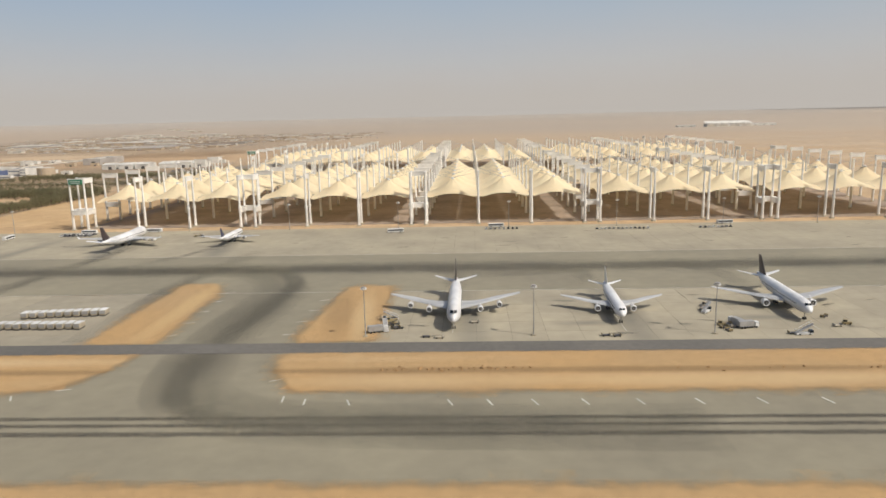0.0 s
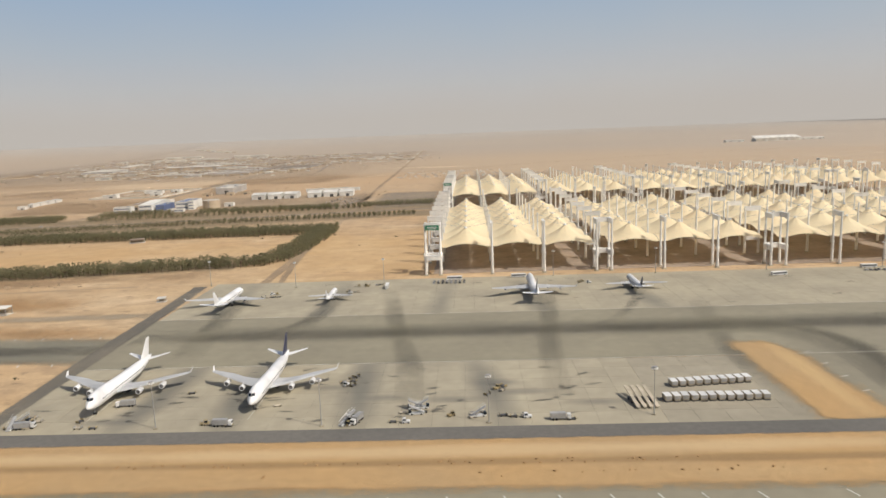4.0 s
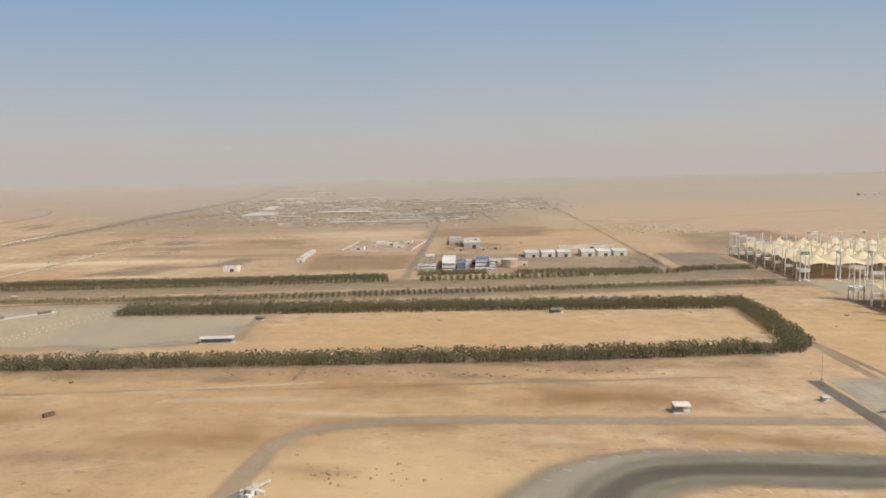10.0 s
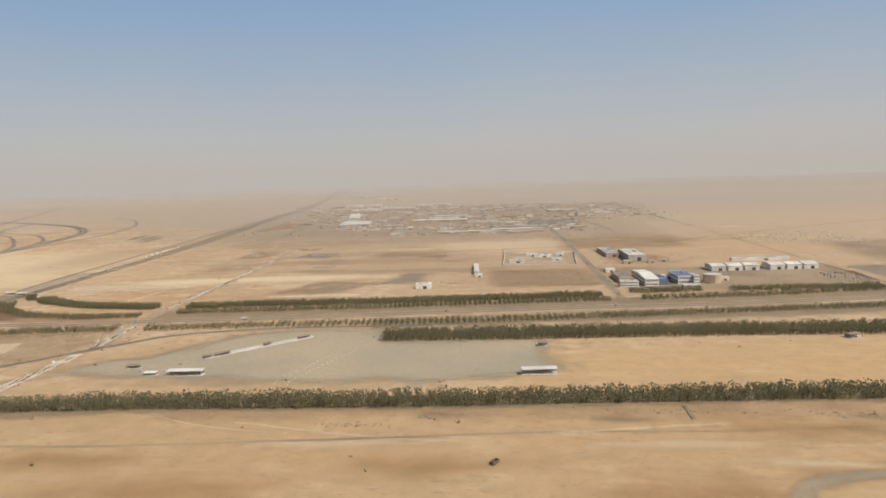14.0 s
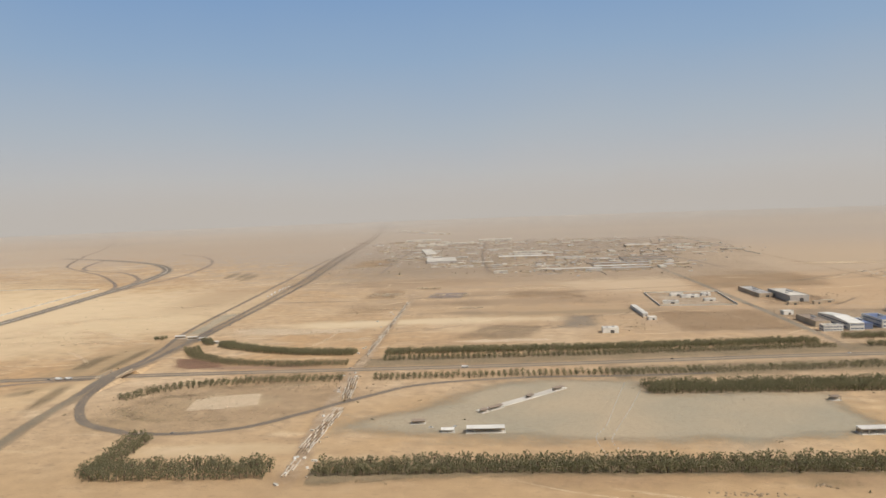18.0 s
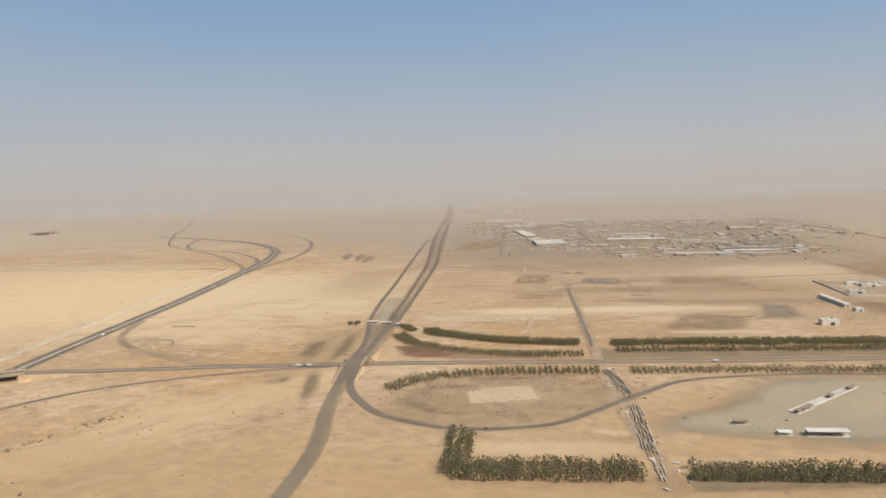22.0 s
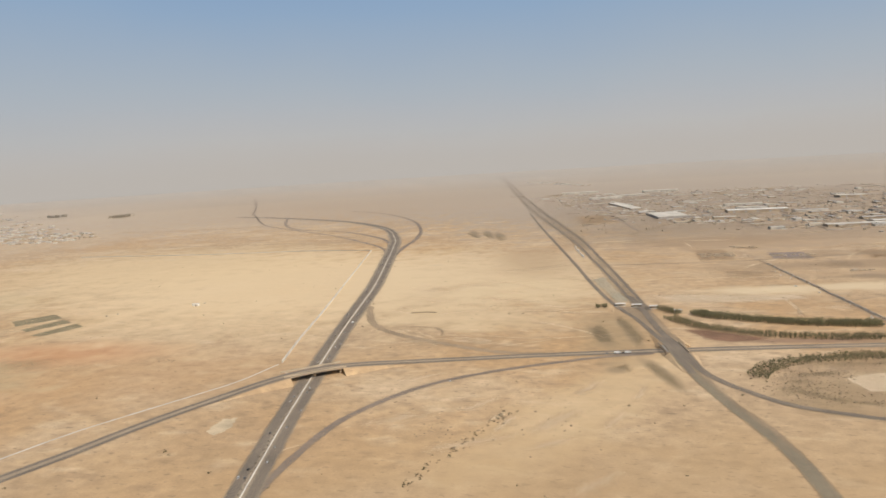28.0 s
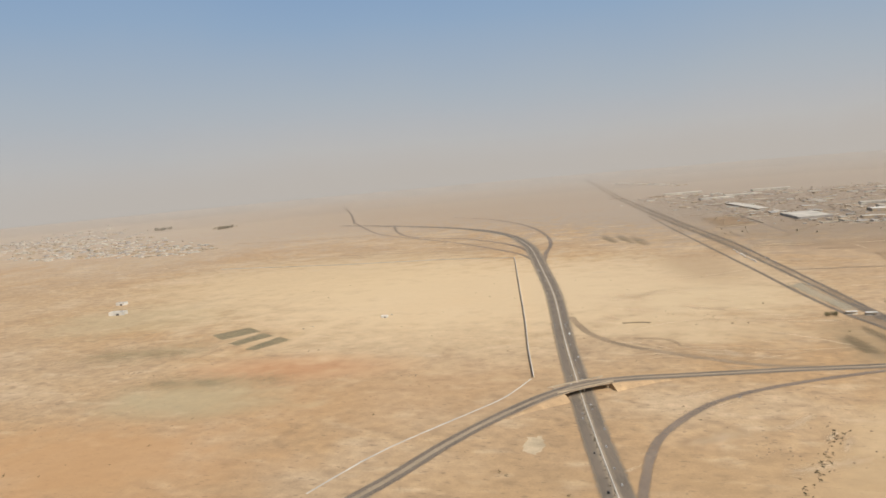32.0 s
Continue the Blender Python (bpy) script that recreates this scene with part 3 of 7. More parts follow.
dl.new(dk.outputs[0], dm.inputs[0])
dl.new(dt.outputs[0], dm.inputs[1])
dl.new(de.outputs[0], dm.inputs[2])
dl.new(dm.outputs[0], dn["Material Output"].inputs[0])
arc = range(-76, 58, 2)
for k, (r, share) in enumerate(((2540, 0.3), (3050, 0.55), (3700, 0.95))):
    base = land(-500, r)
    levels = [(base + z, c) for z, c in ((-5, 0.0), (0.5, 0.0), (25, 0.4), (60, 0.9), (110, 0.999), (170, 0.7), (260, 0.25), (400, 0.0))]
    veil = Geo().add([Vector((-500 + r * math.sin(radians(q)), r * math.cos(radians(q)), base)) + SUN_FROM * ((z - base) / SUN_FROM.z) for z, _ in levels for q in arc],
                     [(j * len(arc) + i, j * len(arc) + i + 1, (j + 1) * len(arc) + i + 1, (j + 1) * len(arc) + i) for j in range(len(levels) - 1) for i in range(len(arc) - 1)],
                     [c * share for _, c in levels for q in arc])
    setting("backdrop_%d" % (k + 1), veil, dust, "thin glowing sheet added as haze before the skyline", "haze", smooth=True)

# ---- airfield paving ----
stains(concrete, [(x, 138, 3.4, 22, a, 0.13, 0.125, 0.105, 0.75) for x, a in ((-8, 3), (22, 9), (-55, -4), (-35, 2), (165, 3), (199, 2))], 0.7)
stains(concrete, [(x, 222, 3.4, 26, a, 0.15, 0.145, 0.12, 0.6) for x, a in ((-68, 2), (-32, -2), (40, 5), (79, 8), (8, -4))], 0.7)
stains(concrete, [(x, y, 5, 1.6, 0, 0.12, 0.115, 0.10, 0.5) for x, y in ((-16, 140), (-2, 133), (14, 131), (30, 135), (24, 141), (45, 128), (-60, 122), (190, 128), (228, 131))], 0.6)
XE = 470
setting("taxiway", patch([(-88, 157), (58, 157), (89, 157), (89, 116), (98, 93), (-140, 92), (-140, 61), (XE, 61), (XE, 93), (134, 93), (146, 116), (146, 157), (XE, 157), (XE, 207), (-88, 206)], 0.06, 0.3),
        taxi_concrete, "worn grey concrete taxiway darkened by tyre marks", "taxiway")


def slabs(name, x0, x1, y0, y1, z, mat, label, size=7.0, reach=75):
    """Paving cast in square slabs with open joints, laid as rows of slabs."""
    bed = setting(name, Geo().add([(x0, y0, z - 0.03), (x1, y0, z - 0.03), (x1, y1, z - 0.03), (x0, y1, z - 0.03)], [(0, 1, 2, 3)]), dark_joint, label, "apron")
    nx, ny = max(1, round((x1 - x0) / size)), max(1, round((y1 - y0) / size))
    sx, sy, g = (x1 - x0) / nx, (y1 - y0) / ny, 0.045
    piece, far = Geo().box(0, 0, 0, sx - g, sy - g, 0.03).mesh("slab", mat), Geo()
    for j in range(ny):
        for i in range(nx):
            x, y = x0 + (i + 0.5) * sx, y0 + (j + 0.5) * sy
            if x < reach:
                ob = new("slab", piece)
                ob.parent, ob.location = bed, (x, y, z - 0.025)
            else:
                far.box(x, y, z - 0.025, sx - g, sy - g, 0.03)
    if far.v:
        ob = part("outer_paving", far, mat, bed)
        ob["kind"] = "stuff"
    return bed


dark_joint = material("dark_joint", (0.16, 0.15, 0.12), 0.9, grain=1.0, stain=0.1)
slabs("apron_1", -86, XE, 206.3, 262, 0.08, concrete, "pale concrete aircraft stands before the tents")
slabs("apron_2", -86, 57.6, 116.0, 156.8, 0.08, concrete, "pale stained concrete stands of the outer row")
slabs("apron_3", 145.7, XE, 116.0, 156.8, 0.08, concrete, "pale stained concrete stands beside the taxiway exit", reach=XE)
slabs("apron_4", 57.62, 89.3, 116.0, 156.6, 0.07, brown_concrete, "darker concrete storage area for dollies")
setting("road_1", strip(curve([(-90, 113.4), (XE, 113.4)], 20), 5.6, 0.16), asphalt, "dark asphalt service road along the apron", "road")
setting("road_2", strip(curve([(-84.9, 109), (-86, 130), (-87.8, 167), (-89.5, 210), (-91.2, 250), (-91.6, 258)], 4), lambda s: 4.4 + 1.9 * min(1, s * 2.6), 0.12), dusty(edge_asphalt, 0.5, 0.92, 0.2), "dark asphalt road at the edge of the apron", "road")
setting("taxiway_2", strip(curve([(-86, 174), (-130, 174.6), (-152, 174), (-168, 170.5), (-179, 162), (-185, 149), (-187, 133), (-187.5, 90), (-187.5, 30)], 3), lambda s: 24 - 5 * s, 0.09, fade=3), dusty(taxi_core, 0.9, 0.85, 0.08), "darker worn middle of the curved taxiway", "taxiway")
setting("taxiway_1", strip(curve([(-86, 174), (-130, 175.5), (-157, 175), (-179, 167), (-193, 150), (-199, 132), (-200, 90), (-200, 30)], 3), lambda s: 26.5 + 19 * min(1, max(0, (s - 0.25) / 0.3)), 0.07, rag=0.1), dusty(taxi_shoulder, 0.6, 1.0, 0.05), "curved grey taxiway through the sand", "taxiway")
setting("road_4", strip(curve([(-92, 213), (-137, 212), (-193, 210.5), (-232, 208.5), (-265, 202), (-279, 188), (-281, 168), (-281.5, 150), (-281, 60)], 5), 9.0, 0.05, rag=0.5), dusty_track, "sandy perimeter track", "road")
stains(rust_sand, [(30, 101, 190, 1.2, 0, 0.27, 0.17, 0.075, 0.75), (300, 100.5, 170, 1.3, 0, 0.27, 0.17, 0.075, 0.75), (0, 105.5, 120, 2.0, 0.5, 0.55, 0.40, 0.22, 0.7), (300, 96, 160, 2.4, 0, 0.54, 0.385, 0.20, 0.7),
                   (98, 140, 2.2, 26, 0, 0.52, 0.36, 0.17, 0.7), (136, 140, 2.5, 18, 6, 0.30, 0.19, 0.085, 0.6), (142, 135, 2.0, 22, 4, 0.55, 0.40, 0.21, 0.6)], 0.5)
verge_sand = dusty(rust_sand, 0.6)
for k, (pts, lab) in enumerate((
        ([(89, 166), (97, 166.5), (100.5, 158), (102, 117.4), (89, 117.4)], "island of rusty sand between taxiways"),
        ([(135, 161), (139, 163), (144.5, 161.5), (146, 118), (131.5, 117.4), (132, 130)], "island of rusty sand beside the stands"),
        ([(-140, 93), (90, 92.6), (96, 95), (100.6, 103), (101, 109.4), (-140, 109.4)], "long strip of rusty sand"),
        ([(137, 92.6), (XE, 91.4), (XE, 109.4), (131, 109.4), (132, 101)], "long strip of rusty sand"),
        ([(96, 61.5), (XE, 62), (XE, 20), (96, 20)], "rusty sand beyond the taxiway"))):
    setting("verge_%d" % (k + 1), patch(pts, 0.145, 0.7, 2.5, k, 4.0, 2.2), verge_sand, lab, "sand")
for pts, w in (([(-84, 184), (60, 184.5), (XE, 185)], 9), ([(92, 190), (108, 184), (117, 172), (119, 158), (117.5, 140), (115.5, 120), (115.5, 104), (118, 91), (126, 82), (142, 79.5), (200, 79)], 6.0), 
               ([(-140, 81.6), (XE, 81.6)], 1.5), ([(-140, 79.2), (XE, 79.2)], 1.4), ([(-140, 76.4), (XE, 76.4)], 1.7),
               ([(80, 232), (74, 216), (64, 196), (52, 184)], 4), ([(-68, 216), (-66, 190), (-64, 168)], 4), ([(-33, 220), (-36, 200), (-46, 184)], 4),
               ([(162, 160), (160, 178), (150, 184)], 6), ([(197, 162), (195, 178), (186, 184)], 6), ([(235, 162), (232, 178), (222, 184)], 6),
               ([(-86, 174), (-130, 174.6), (-152, 174), (-168, 170.5), (-179, 162), (-185, 149), (-187, 133), (-187.5, 90)], 10)):
    setting("tyre_marks", strip(curve(pts, 3), w, 0.104, fade=8), dark_lines if w < 2 else tyre_marks if w > 5 else faint_marks, "dark rubber marks worn along the taxi line", "marking")
for pts, w in (([(60, 184), (88, 184), (101, 182), (111, 174), (116.5, 160), (117, 146), (115.5, 130), (115, 112), (117, 99), (121, 89), (131, 82.5), (150, 79.5), (200, 78.5)], 15), ([(-84, 186), (60, 185.5), (XE, 185)], 17), ([(95, 214), (90, 190), (86.5, 162), (86, 118)], 7),
               ([(-86, 174), (-130, 174.6), (-152, 174), (-168, 170.5), (-179, 162), (-185, 149), (-187, 133), (-187.5, 90)], 9), ([(-13, 242), (-8, 212), (-3, 180), (2, 156), (4, 130)], 7), ([(46, 236), (43, 200), (39, 160), (38, 132)], 7), ([(-66, 236), (-64, 200), (-60, 165)], 8), ([(-30, 236), (-34, 200), (-46, 182)], 7), ([(160, 176), (176, 176), (200, 182)], 8)):
    setting("tyre_marks", strip(curve(pts, 3), w, 0.112, fade=10), broad_marks, "broad dark band of rubber along the taxi line", "marking")
oil = dusty(material("oil_stain", (0.10, 0.095, 0.08), 0.8, grain=0.8, stain=0.2, vary=0.2, bump=0.0), 1.0, 0.55, 0.5)
sr, oil_geo = random.Random(12), Geo()
for k in range(120):
    x, y = (sr.uniform(-80, 50), sr.uniform(120, 154)) if k < 60 else (sr.uniform(150, 300), sr.uniform(120, 152)) if k < 85 else (sr.uniform(-70, 330), sr.uniform(210, 258))
    a, b, t = sr.uniform(0.8, 3.2), sr.uniform(0.4, 0.9), sr.uniform(-0.3, 0.5)
    ring = [(x + a * math.cos(q) * math.cos(t) - b * math.sin(q) * math.sin(t), y + a * math.cos(q) * math.sin(t) + b * math.sin(q) * math.cos(t)) for q in (i * 0.5236 for i in range(12))]
    spot = patch(ring, 0.12 + 0.004 * (k % 4), 0.2, 3, k, b * 0.7)
    oil_geo.add(spot.v, spot.f, spot.uv)
tagged(part("oil_stains", oil_geo, oil), "scattered dark oil stains on the concrete stands", "stains", "", "stuff")
litter = Geo()
for x0, x1, y, n in ((150, 176, 101.4, 60), (-60, 60, 101, 60), (-20, 80, 97, 20), (200, 330, 101, 60)):
    for _ in range(n):
        q = sr.uniform(0.15, 0.5)
        litter.box(sr.uniform(x0, x1), y + sr.gauss(0, 0.5), 0.12, q * 1.6, q, q * 0.6, sr.uniform(0, 3), q * 0.2, 0.6)
tagged(part("verge_stones", litter, material("rust_clods", (0.36, 0.22, 0.10), 0.95, grain=1.0, stain=0.2, vary=0.2)), "dark stones and clods strewn along the sandy verges", "stones", "", "stuff")
# edge ticks of the curved taxiways
ticks = Geo()
for base, r in (([(-92, 161.5), (-129, 161), (-151, 160.5), (-166, 153), (-173, 143)], 0.9), ([(-92, 186.5), (-131, 187), (-165, 186), (-189, 174), (-203, 158)], 0.9),
                ([(132, 101), (134, 92), (138, 88), (160, 87), (300, 87)], 1.2), ([(100, 106), (98, 96), (94, 90), (60, 88), (-60, 88)], 1.2), ([(104, 118), (104, 160)], 1.2), ([(128, 118), (131, 158)], 1.2)):
    ln = curve(base, 1.0)
    for i in range(4, len(ln) - 1, 9):
        d = (ln[i + 1] - ln[i]).to_2d().normalized()
        ticks.box(ln[i].x, ln[i].y, 0.125, 0.28, 2.4, 0.012, math.atan2(d.y, d.x) + 0.35)
setting("marking_1", ticks, road_paint, "short white paint ticks along the taxiways", "marking")
lines = Geo()
for y in (206.1, 157.0):
    lines.box(190, y, 0.10, 556, 0.22, 0.012)
for x in (-65.2, -29.7, 162, 197, 235):
    lines.box(x, 132, 0.112, 0.1, 20, 0.01)
setting("marking_2", lines, road_paint, "faded painted lines on the stands", "marking")

# ---- the tented terminal ----
U, LEG = 21.55, 6.1     # tent unit, spacing of paired pylons
DEEP, WIDE = 7, 3


def tent_mesh():
    n, rings, v, f = 32, 9, [], []
    for k in range(rings):
        s = 0.06 + 0.94 * k / (rings - 1)
        for i in range(n):
            a = 2 * math.pi * (i + 0.5) / n
            ca, sa = math.cos(a), math.sin(a)
            edge = 1 / max(abs(ca), abs(sa))
            corner = (min(abs(ca), abs(sa)) / max(abs(ca), abs(sa))) ** 2
            inward = 1 - 0.012 * (1 - corner) * s ** 3
            rim = 12.0 - 2.2 * corner
            z = rim + (17.6 - rim) * (1 - s) ** 1.55 - 0.35 * math.cos(4 * a) * 0 + 0.12 * math.cos(8 * a) * (1 - s)
            r = U / 2 * edge * s * inward * 0.998
            v.append((r * ca, r * sa, z))
    for k in range(rings - 1):
        f += [(k * n + i, k * n + (i + 1) % n, (k + 1) * n + (i + 1) % n, (k + 1) * n + i) for i in range(n)]
    g = Geo().add(v, f)
    me = g.mesh("canopy", fabric, True)
    return me


def ring_mesh():
    g = Geo()
    g.tube((0, 0, 17.2), (0, 0, 17.75), 0.75, 0.62, 12)
    g.tube((0, 0, 17.75), (0, 0, 18.05), 0.4, 0.3, 8)
    return g.mesh("tension_ring", steel_white)


def pylon_mesh():
    g = Geo()
    g.tube((0, 0, 0), (0, 0, 8.0), 0.56, 0.50, 10)
    g.tube((0, 0, 8.0), (0, 0, 8.5), 0.72, 0.72, 10)
    g.tube((0, 0, 8.5), (0, 0, 21.3), 0.48, 0.34, 10)
    g.tube((0, 0, 21.3), (0, 0, 21.7), 0.44, 0.40, 10)
    return g.mesh("pylon", steel_white)


def foot_mesh():
    return Geo().box(0, 0, 0, 2.0, 2.0, 0.5, 0, 0.3, 0.75).mesh("footing", concrete)


def beam_mesh():
    g = Geo().box(0, 0, 19.6, LEG + 0.9, 0.85, 1.7, 0, 0.1)
    g.box(0, 0, 21.3, LEG + 1.1, 1.05, 0.18)
    return g.mesh("portal_beam", steel_white)


def deck_mesh():
    g = Geo().box(0, 0, 6.5, LEG - 0.6, 1.7, 1.9, 0, 0.12)
    g.box(0, 0, 8.4, LEG - 0.4, 1.9, 0.15)
    return g.mesh("service_box", steel_white)


def cables_mesh():
    """Stay cables from a unit's four pylon heads to its ring."""
    g = Geo()
    for a in range(4):
        x, y = (-1, 1, 1, -1)[a], (-1, -1, 1, 1)[a]
        g.tube((x * U / 2, y * U / 2, 20.9), (x * 0.6, y * 0.6, 17.7), 0.05, 0.05, 3)
        g.tube((x * 0.6, y * 0.6, 17.7), (-x * 0.6, -y * 0.6, 17.7), 0.05, 0.05, 3)
    return g.mesh("cable_net", metal_grey)


def far_pylon_mesh():
    g = Geo().box(0, 0, 0, 2.0, 2.0, 0.5, 0, 0.3, 0.75)
    g.tube((0, 0, 0), (0, 0, 8.0), 0.56, 0.50, 8).tube((0, 0, 8.0), (0, 0, 8.5), 0.72, 0.72, 8).tube((0, 0, 8.5), (0, 0, 21.6), 0.48, 0.36, 8)
    return g.mesh("pylon", steel_white)


FAR_PYLON = far_pylon_mesh()
TENT, RING, PYLON, FOOT, BEAM, DECK, STAYS = tent_mesh(), ring_mesh(), pylon_mesh(), foot_mesh(), beam_mesh(), deck_mesh(), cables_mesh()


def child(name, mesh, parent, x, y, z=0.0, turn=0.0, label=""):
    ob = new(name, mesh)
    ob.parent = parent
    ob.matrix_basis = pose(x, y, z, 0, 0, turn)
    return tagged(ob, label)


def tent_module(x0, y0, west_end, east_end):
    """Three by seven tents on pylons; paired pylons along its outer edges and towards its neighbour."""
    m = thing("tent_module", "cream fabric tent roof on tall white pylons, shading dark paving", "tent roof", x0, y0, group="tent modules")
    for i in range(WIDE):
        for j in range(DEEP):
            x, y = (i + 0.5) * U, (j + 0.5) * U
            c = child("canopy", TENT, m, x, y, 0, 90 * ((i + 2 * j) % 4))
            child("tension_ring", RING, c, 0, 0)
            child("cable_net", STAYS, m, x, y)

    def leg(x, y):
        p = child("pylon", PYLON if y0 < 400 else FAR_PYLON, m, x, y)
        if y0 < 400:
            child("footing", FOOT, p, 0, 0)

    for i in range(WIDE + 1):
        for j in range(DEEP + 1):
            leg(i * U, j * U)
    for i in range(WIDE + 1):
        for j, out in ((0, -1), (DEEP, 1)):
            leg(i * U, j * U + out * LEG)
            child("portal_beam", BEAM, m, i * U, j * U + out * LEG / 2, 0, 90)
            if i in (0, WIDE):
                child("service_box", DECK, m, i * U, j * U + out * LEG / 2, 0, 90)
    for j in range(DEEP + 1):
        if west_end:
            leg(-LEG, j * U)
        child("portal_beam", BEAM, m, -LEG / 2, j * U)
        child("service_box", DECK, m, -LEG / 2, j * U)
        if east_end:
            leg(WIDE * U + LEG, j * U)
            child("portal_beam", BEAM, m, WIDE * U + LEG / 2, j * U)
            child("service_box", DECK, m, WIDE * U + LEG / 2, j * U)
    if west_end:
        for j, out in ((0, -1), (DEEP, 1)):
            leg(-LEG, j * U + out * LEG)
            child("portal_beam", BEAM, m, -LEG / 2, j * U + out * LEG)
            child("service_box", DECK, m, -LEG / 2, j * U + out * LEG)
            child("service_box", DECK, m, -LEG, j * U + out * LEG / 2, 0, 90)
        sign = Geo().box(0, 0, 19.2, LEG - 0.4, 0.25, 2.0)
        sign.box(0, -0.14, 19.35, LEG - 0.7, 0.05, 1.7)
        part("sign_board", sign, green_sign, m, "green sign board with pale bars").matrix_basis = pose(-LEG / 2, -LEG - 0.6, 0)
        bars = Geo()
        for k, w in enumerate((3.9, 4.4)):
            bars.box(0, 0, 19.65 + 0.65 * k, w, 0.06, 0.28)
        part("sign_bars", bars, white_paint, m, "pale bars of writing").matrix_basis = pose(-LEG / 2, -LEG - 0.8, 0)
    return m


ROW_1, ROW_2 = 274.4, 511.0
for y0 in (ROW_1, ROW_2):
    for k in range(5):
        tent_module(6.2 + 70.75 * k, y0, k == 0, k == 4)
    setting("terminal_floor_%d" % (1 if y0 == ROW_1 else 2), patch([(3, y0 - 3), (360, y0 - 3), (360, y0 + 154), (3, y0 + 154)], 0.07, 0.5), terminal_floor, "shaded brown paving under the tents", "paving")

# ---- aircraft ----
def airliner_mesh_parts(length, span, radius, engines, hump, tail_mat, winglet):
    """The meshes of one type of airliner, nose towards -y, standing on the ground at its nose's foot."""
    L, R, zc = length, radius, radius * 1.55 + 0.6
    n, rings = 18, []
    stations = [(0, 0.03, -0.28), (0.008, 0.28, -0.24), (0.025, 0.52, -0.16), (0.055, 0.78, -0.07), (0.10, 0.97, 0), (0.14, 1, 0), (0.5, 1, 0), (0.66, 1, 0), (0.78, 0.84, 0.14), (0.88, 0.57, 0.36), (0.96, 0.28, 0.56), (1.0, 0.08, 0.66)]
    for s, q, lift in stations:
        ring = []
        for i in range(n):
            a = 2 * math.pi * i / n
            up = math.sin(a)
            h = 1 + (hump * 0.42 * max(0, up) ** 1.5 * (1 if 0.03 < s < 0.3 else max(0, 1 - (s - 0.3) / 0.08) if s >= 0.3 else 0.2))
            ring.append((R * q * math.cos(a), L * s, zc + R * lift + R * q * up * h))
        rings.append(ring)
    fus = Geo().loft(rings)
    belly = Geo()
    belly.loft([[(R * 1.05 * w * math.cos(2 * math.pi * i / 12), L * s, zc - R * 0.55 + R * 0.62 * w * math.sin(2 * math.pi * i / 12)) for i in range(12)] for s, w in ((0.29, 0.2), (0.34, 0.9), (0.44, 1), (0.54, 0.95), (0.6, 0.2))])
    half, z0 = span / 2, zc - R * 0.55

    def wing(side, root_y, root_c, tip_y, tip_c, reach, z_root, z_tip, start, thick):
        rr = []
        for k in range(6):
            t = k / 5
            x = side * (start + (reach - start) * t)
            c = root_c + (tip_c - root_c) * min(1, t * 1.0) - (root_c * 0.18 * math.sin(math.pi * min(1, t * 1.6)) if root_c > 0.12 * L else 0)
            y = root_y + (tip_y - root_y) * t
            z = z_root + (z_tip - z_root) * t ** 1.3
            th = thick * c
            rr.append([(x, y, z), (x, y + c * 0.12, z + th * 0.5), (x, y + c * 0.45, z + th * 0.55), (x, y + c, z), (x, y + c * 0.5, z - th * 0.4), (x, y + c * 0.1, z - th * 0.35)])
        return Geo().loft(rr)

    out = [("fuselage", fus, plane_white, True), ("belly_fairing", belly, plane_grey, True)]
    for side in (-1, 1):
        out.append(("wing", wing(side, 0.305 * L, 0.215 * L, 0.575 * L, 0.045 * L, half, z0, z0 + 0.075 * half, R * 0.6, 0.11), plane_grey, False))
        out.append(("stabilizer", wing(side, 0.865 * L, 0.095 * L, 0.965 * L, 0.035 * L, 0.345 * half, zc + R * 0.5, zc + R * 0.5 + 0.05 * half, R * 0.2, 0.1), plane_white, False))
        if winglet:
            w = Geo().add([(side * half, 0.585 * L, z0 + 0.075 * half), (side * half, 0.62 * L, z0 + 0.075 * half), (side * (half + 0.3), 0.64 * L, z0 + 0.075 * half + 0.95), (side * (half + 0.3), 0.625 * L, z0 + 0.075 * half + 0.95),
                           (side * (half - 0.08), 0.585 * L, z0 + 0.075 * half), (side * (half - 0.08), 0.62 * L, z0 + 0.075 * half), (side * (half + 0.22), 0.64 * L, z0 + 0.075 * half + 0.95), (side * (half + 0.22), 0.625 * L, z0 + 0.075 * half + 0.95)],
                          [(0, 1, 2, 3), (7, 6, 5, 4), (0, 4, 5, 1), (1, 5, 6, 2), (2, 6, 7, 3), (3, 7, 4, 0)])
            out.append(("winglet", w, plane_white, False))
    fin = []
    for t in (0, 0.35, 0.7, 1.0):
        y, c, z, th = (0.80 + 0.135 * t) * L, (0.155 - 0.10 * t) * L, zc + R * 0.75 + t * 0.145 * L, 0.05 * R + 0.12 * R * (1 - t)
        fin.append([(0, y, z), (th, y + c * 0.3, z), (th * 0.6, y + c * 0.7, z), (0, y + c, z), (-th * 0.6, y + c * 0.7, z), (-th, y + c * 0.3, z)])
    out.append(("tail_fin", Geo().loft(fin), tail_mat, False))
    er = R * (0.40 if engines == 4 else 0.52)
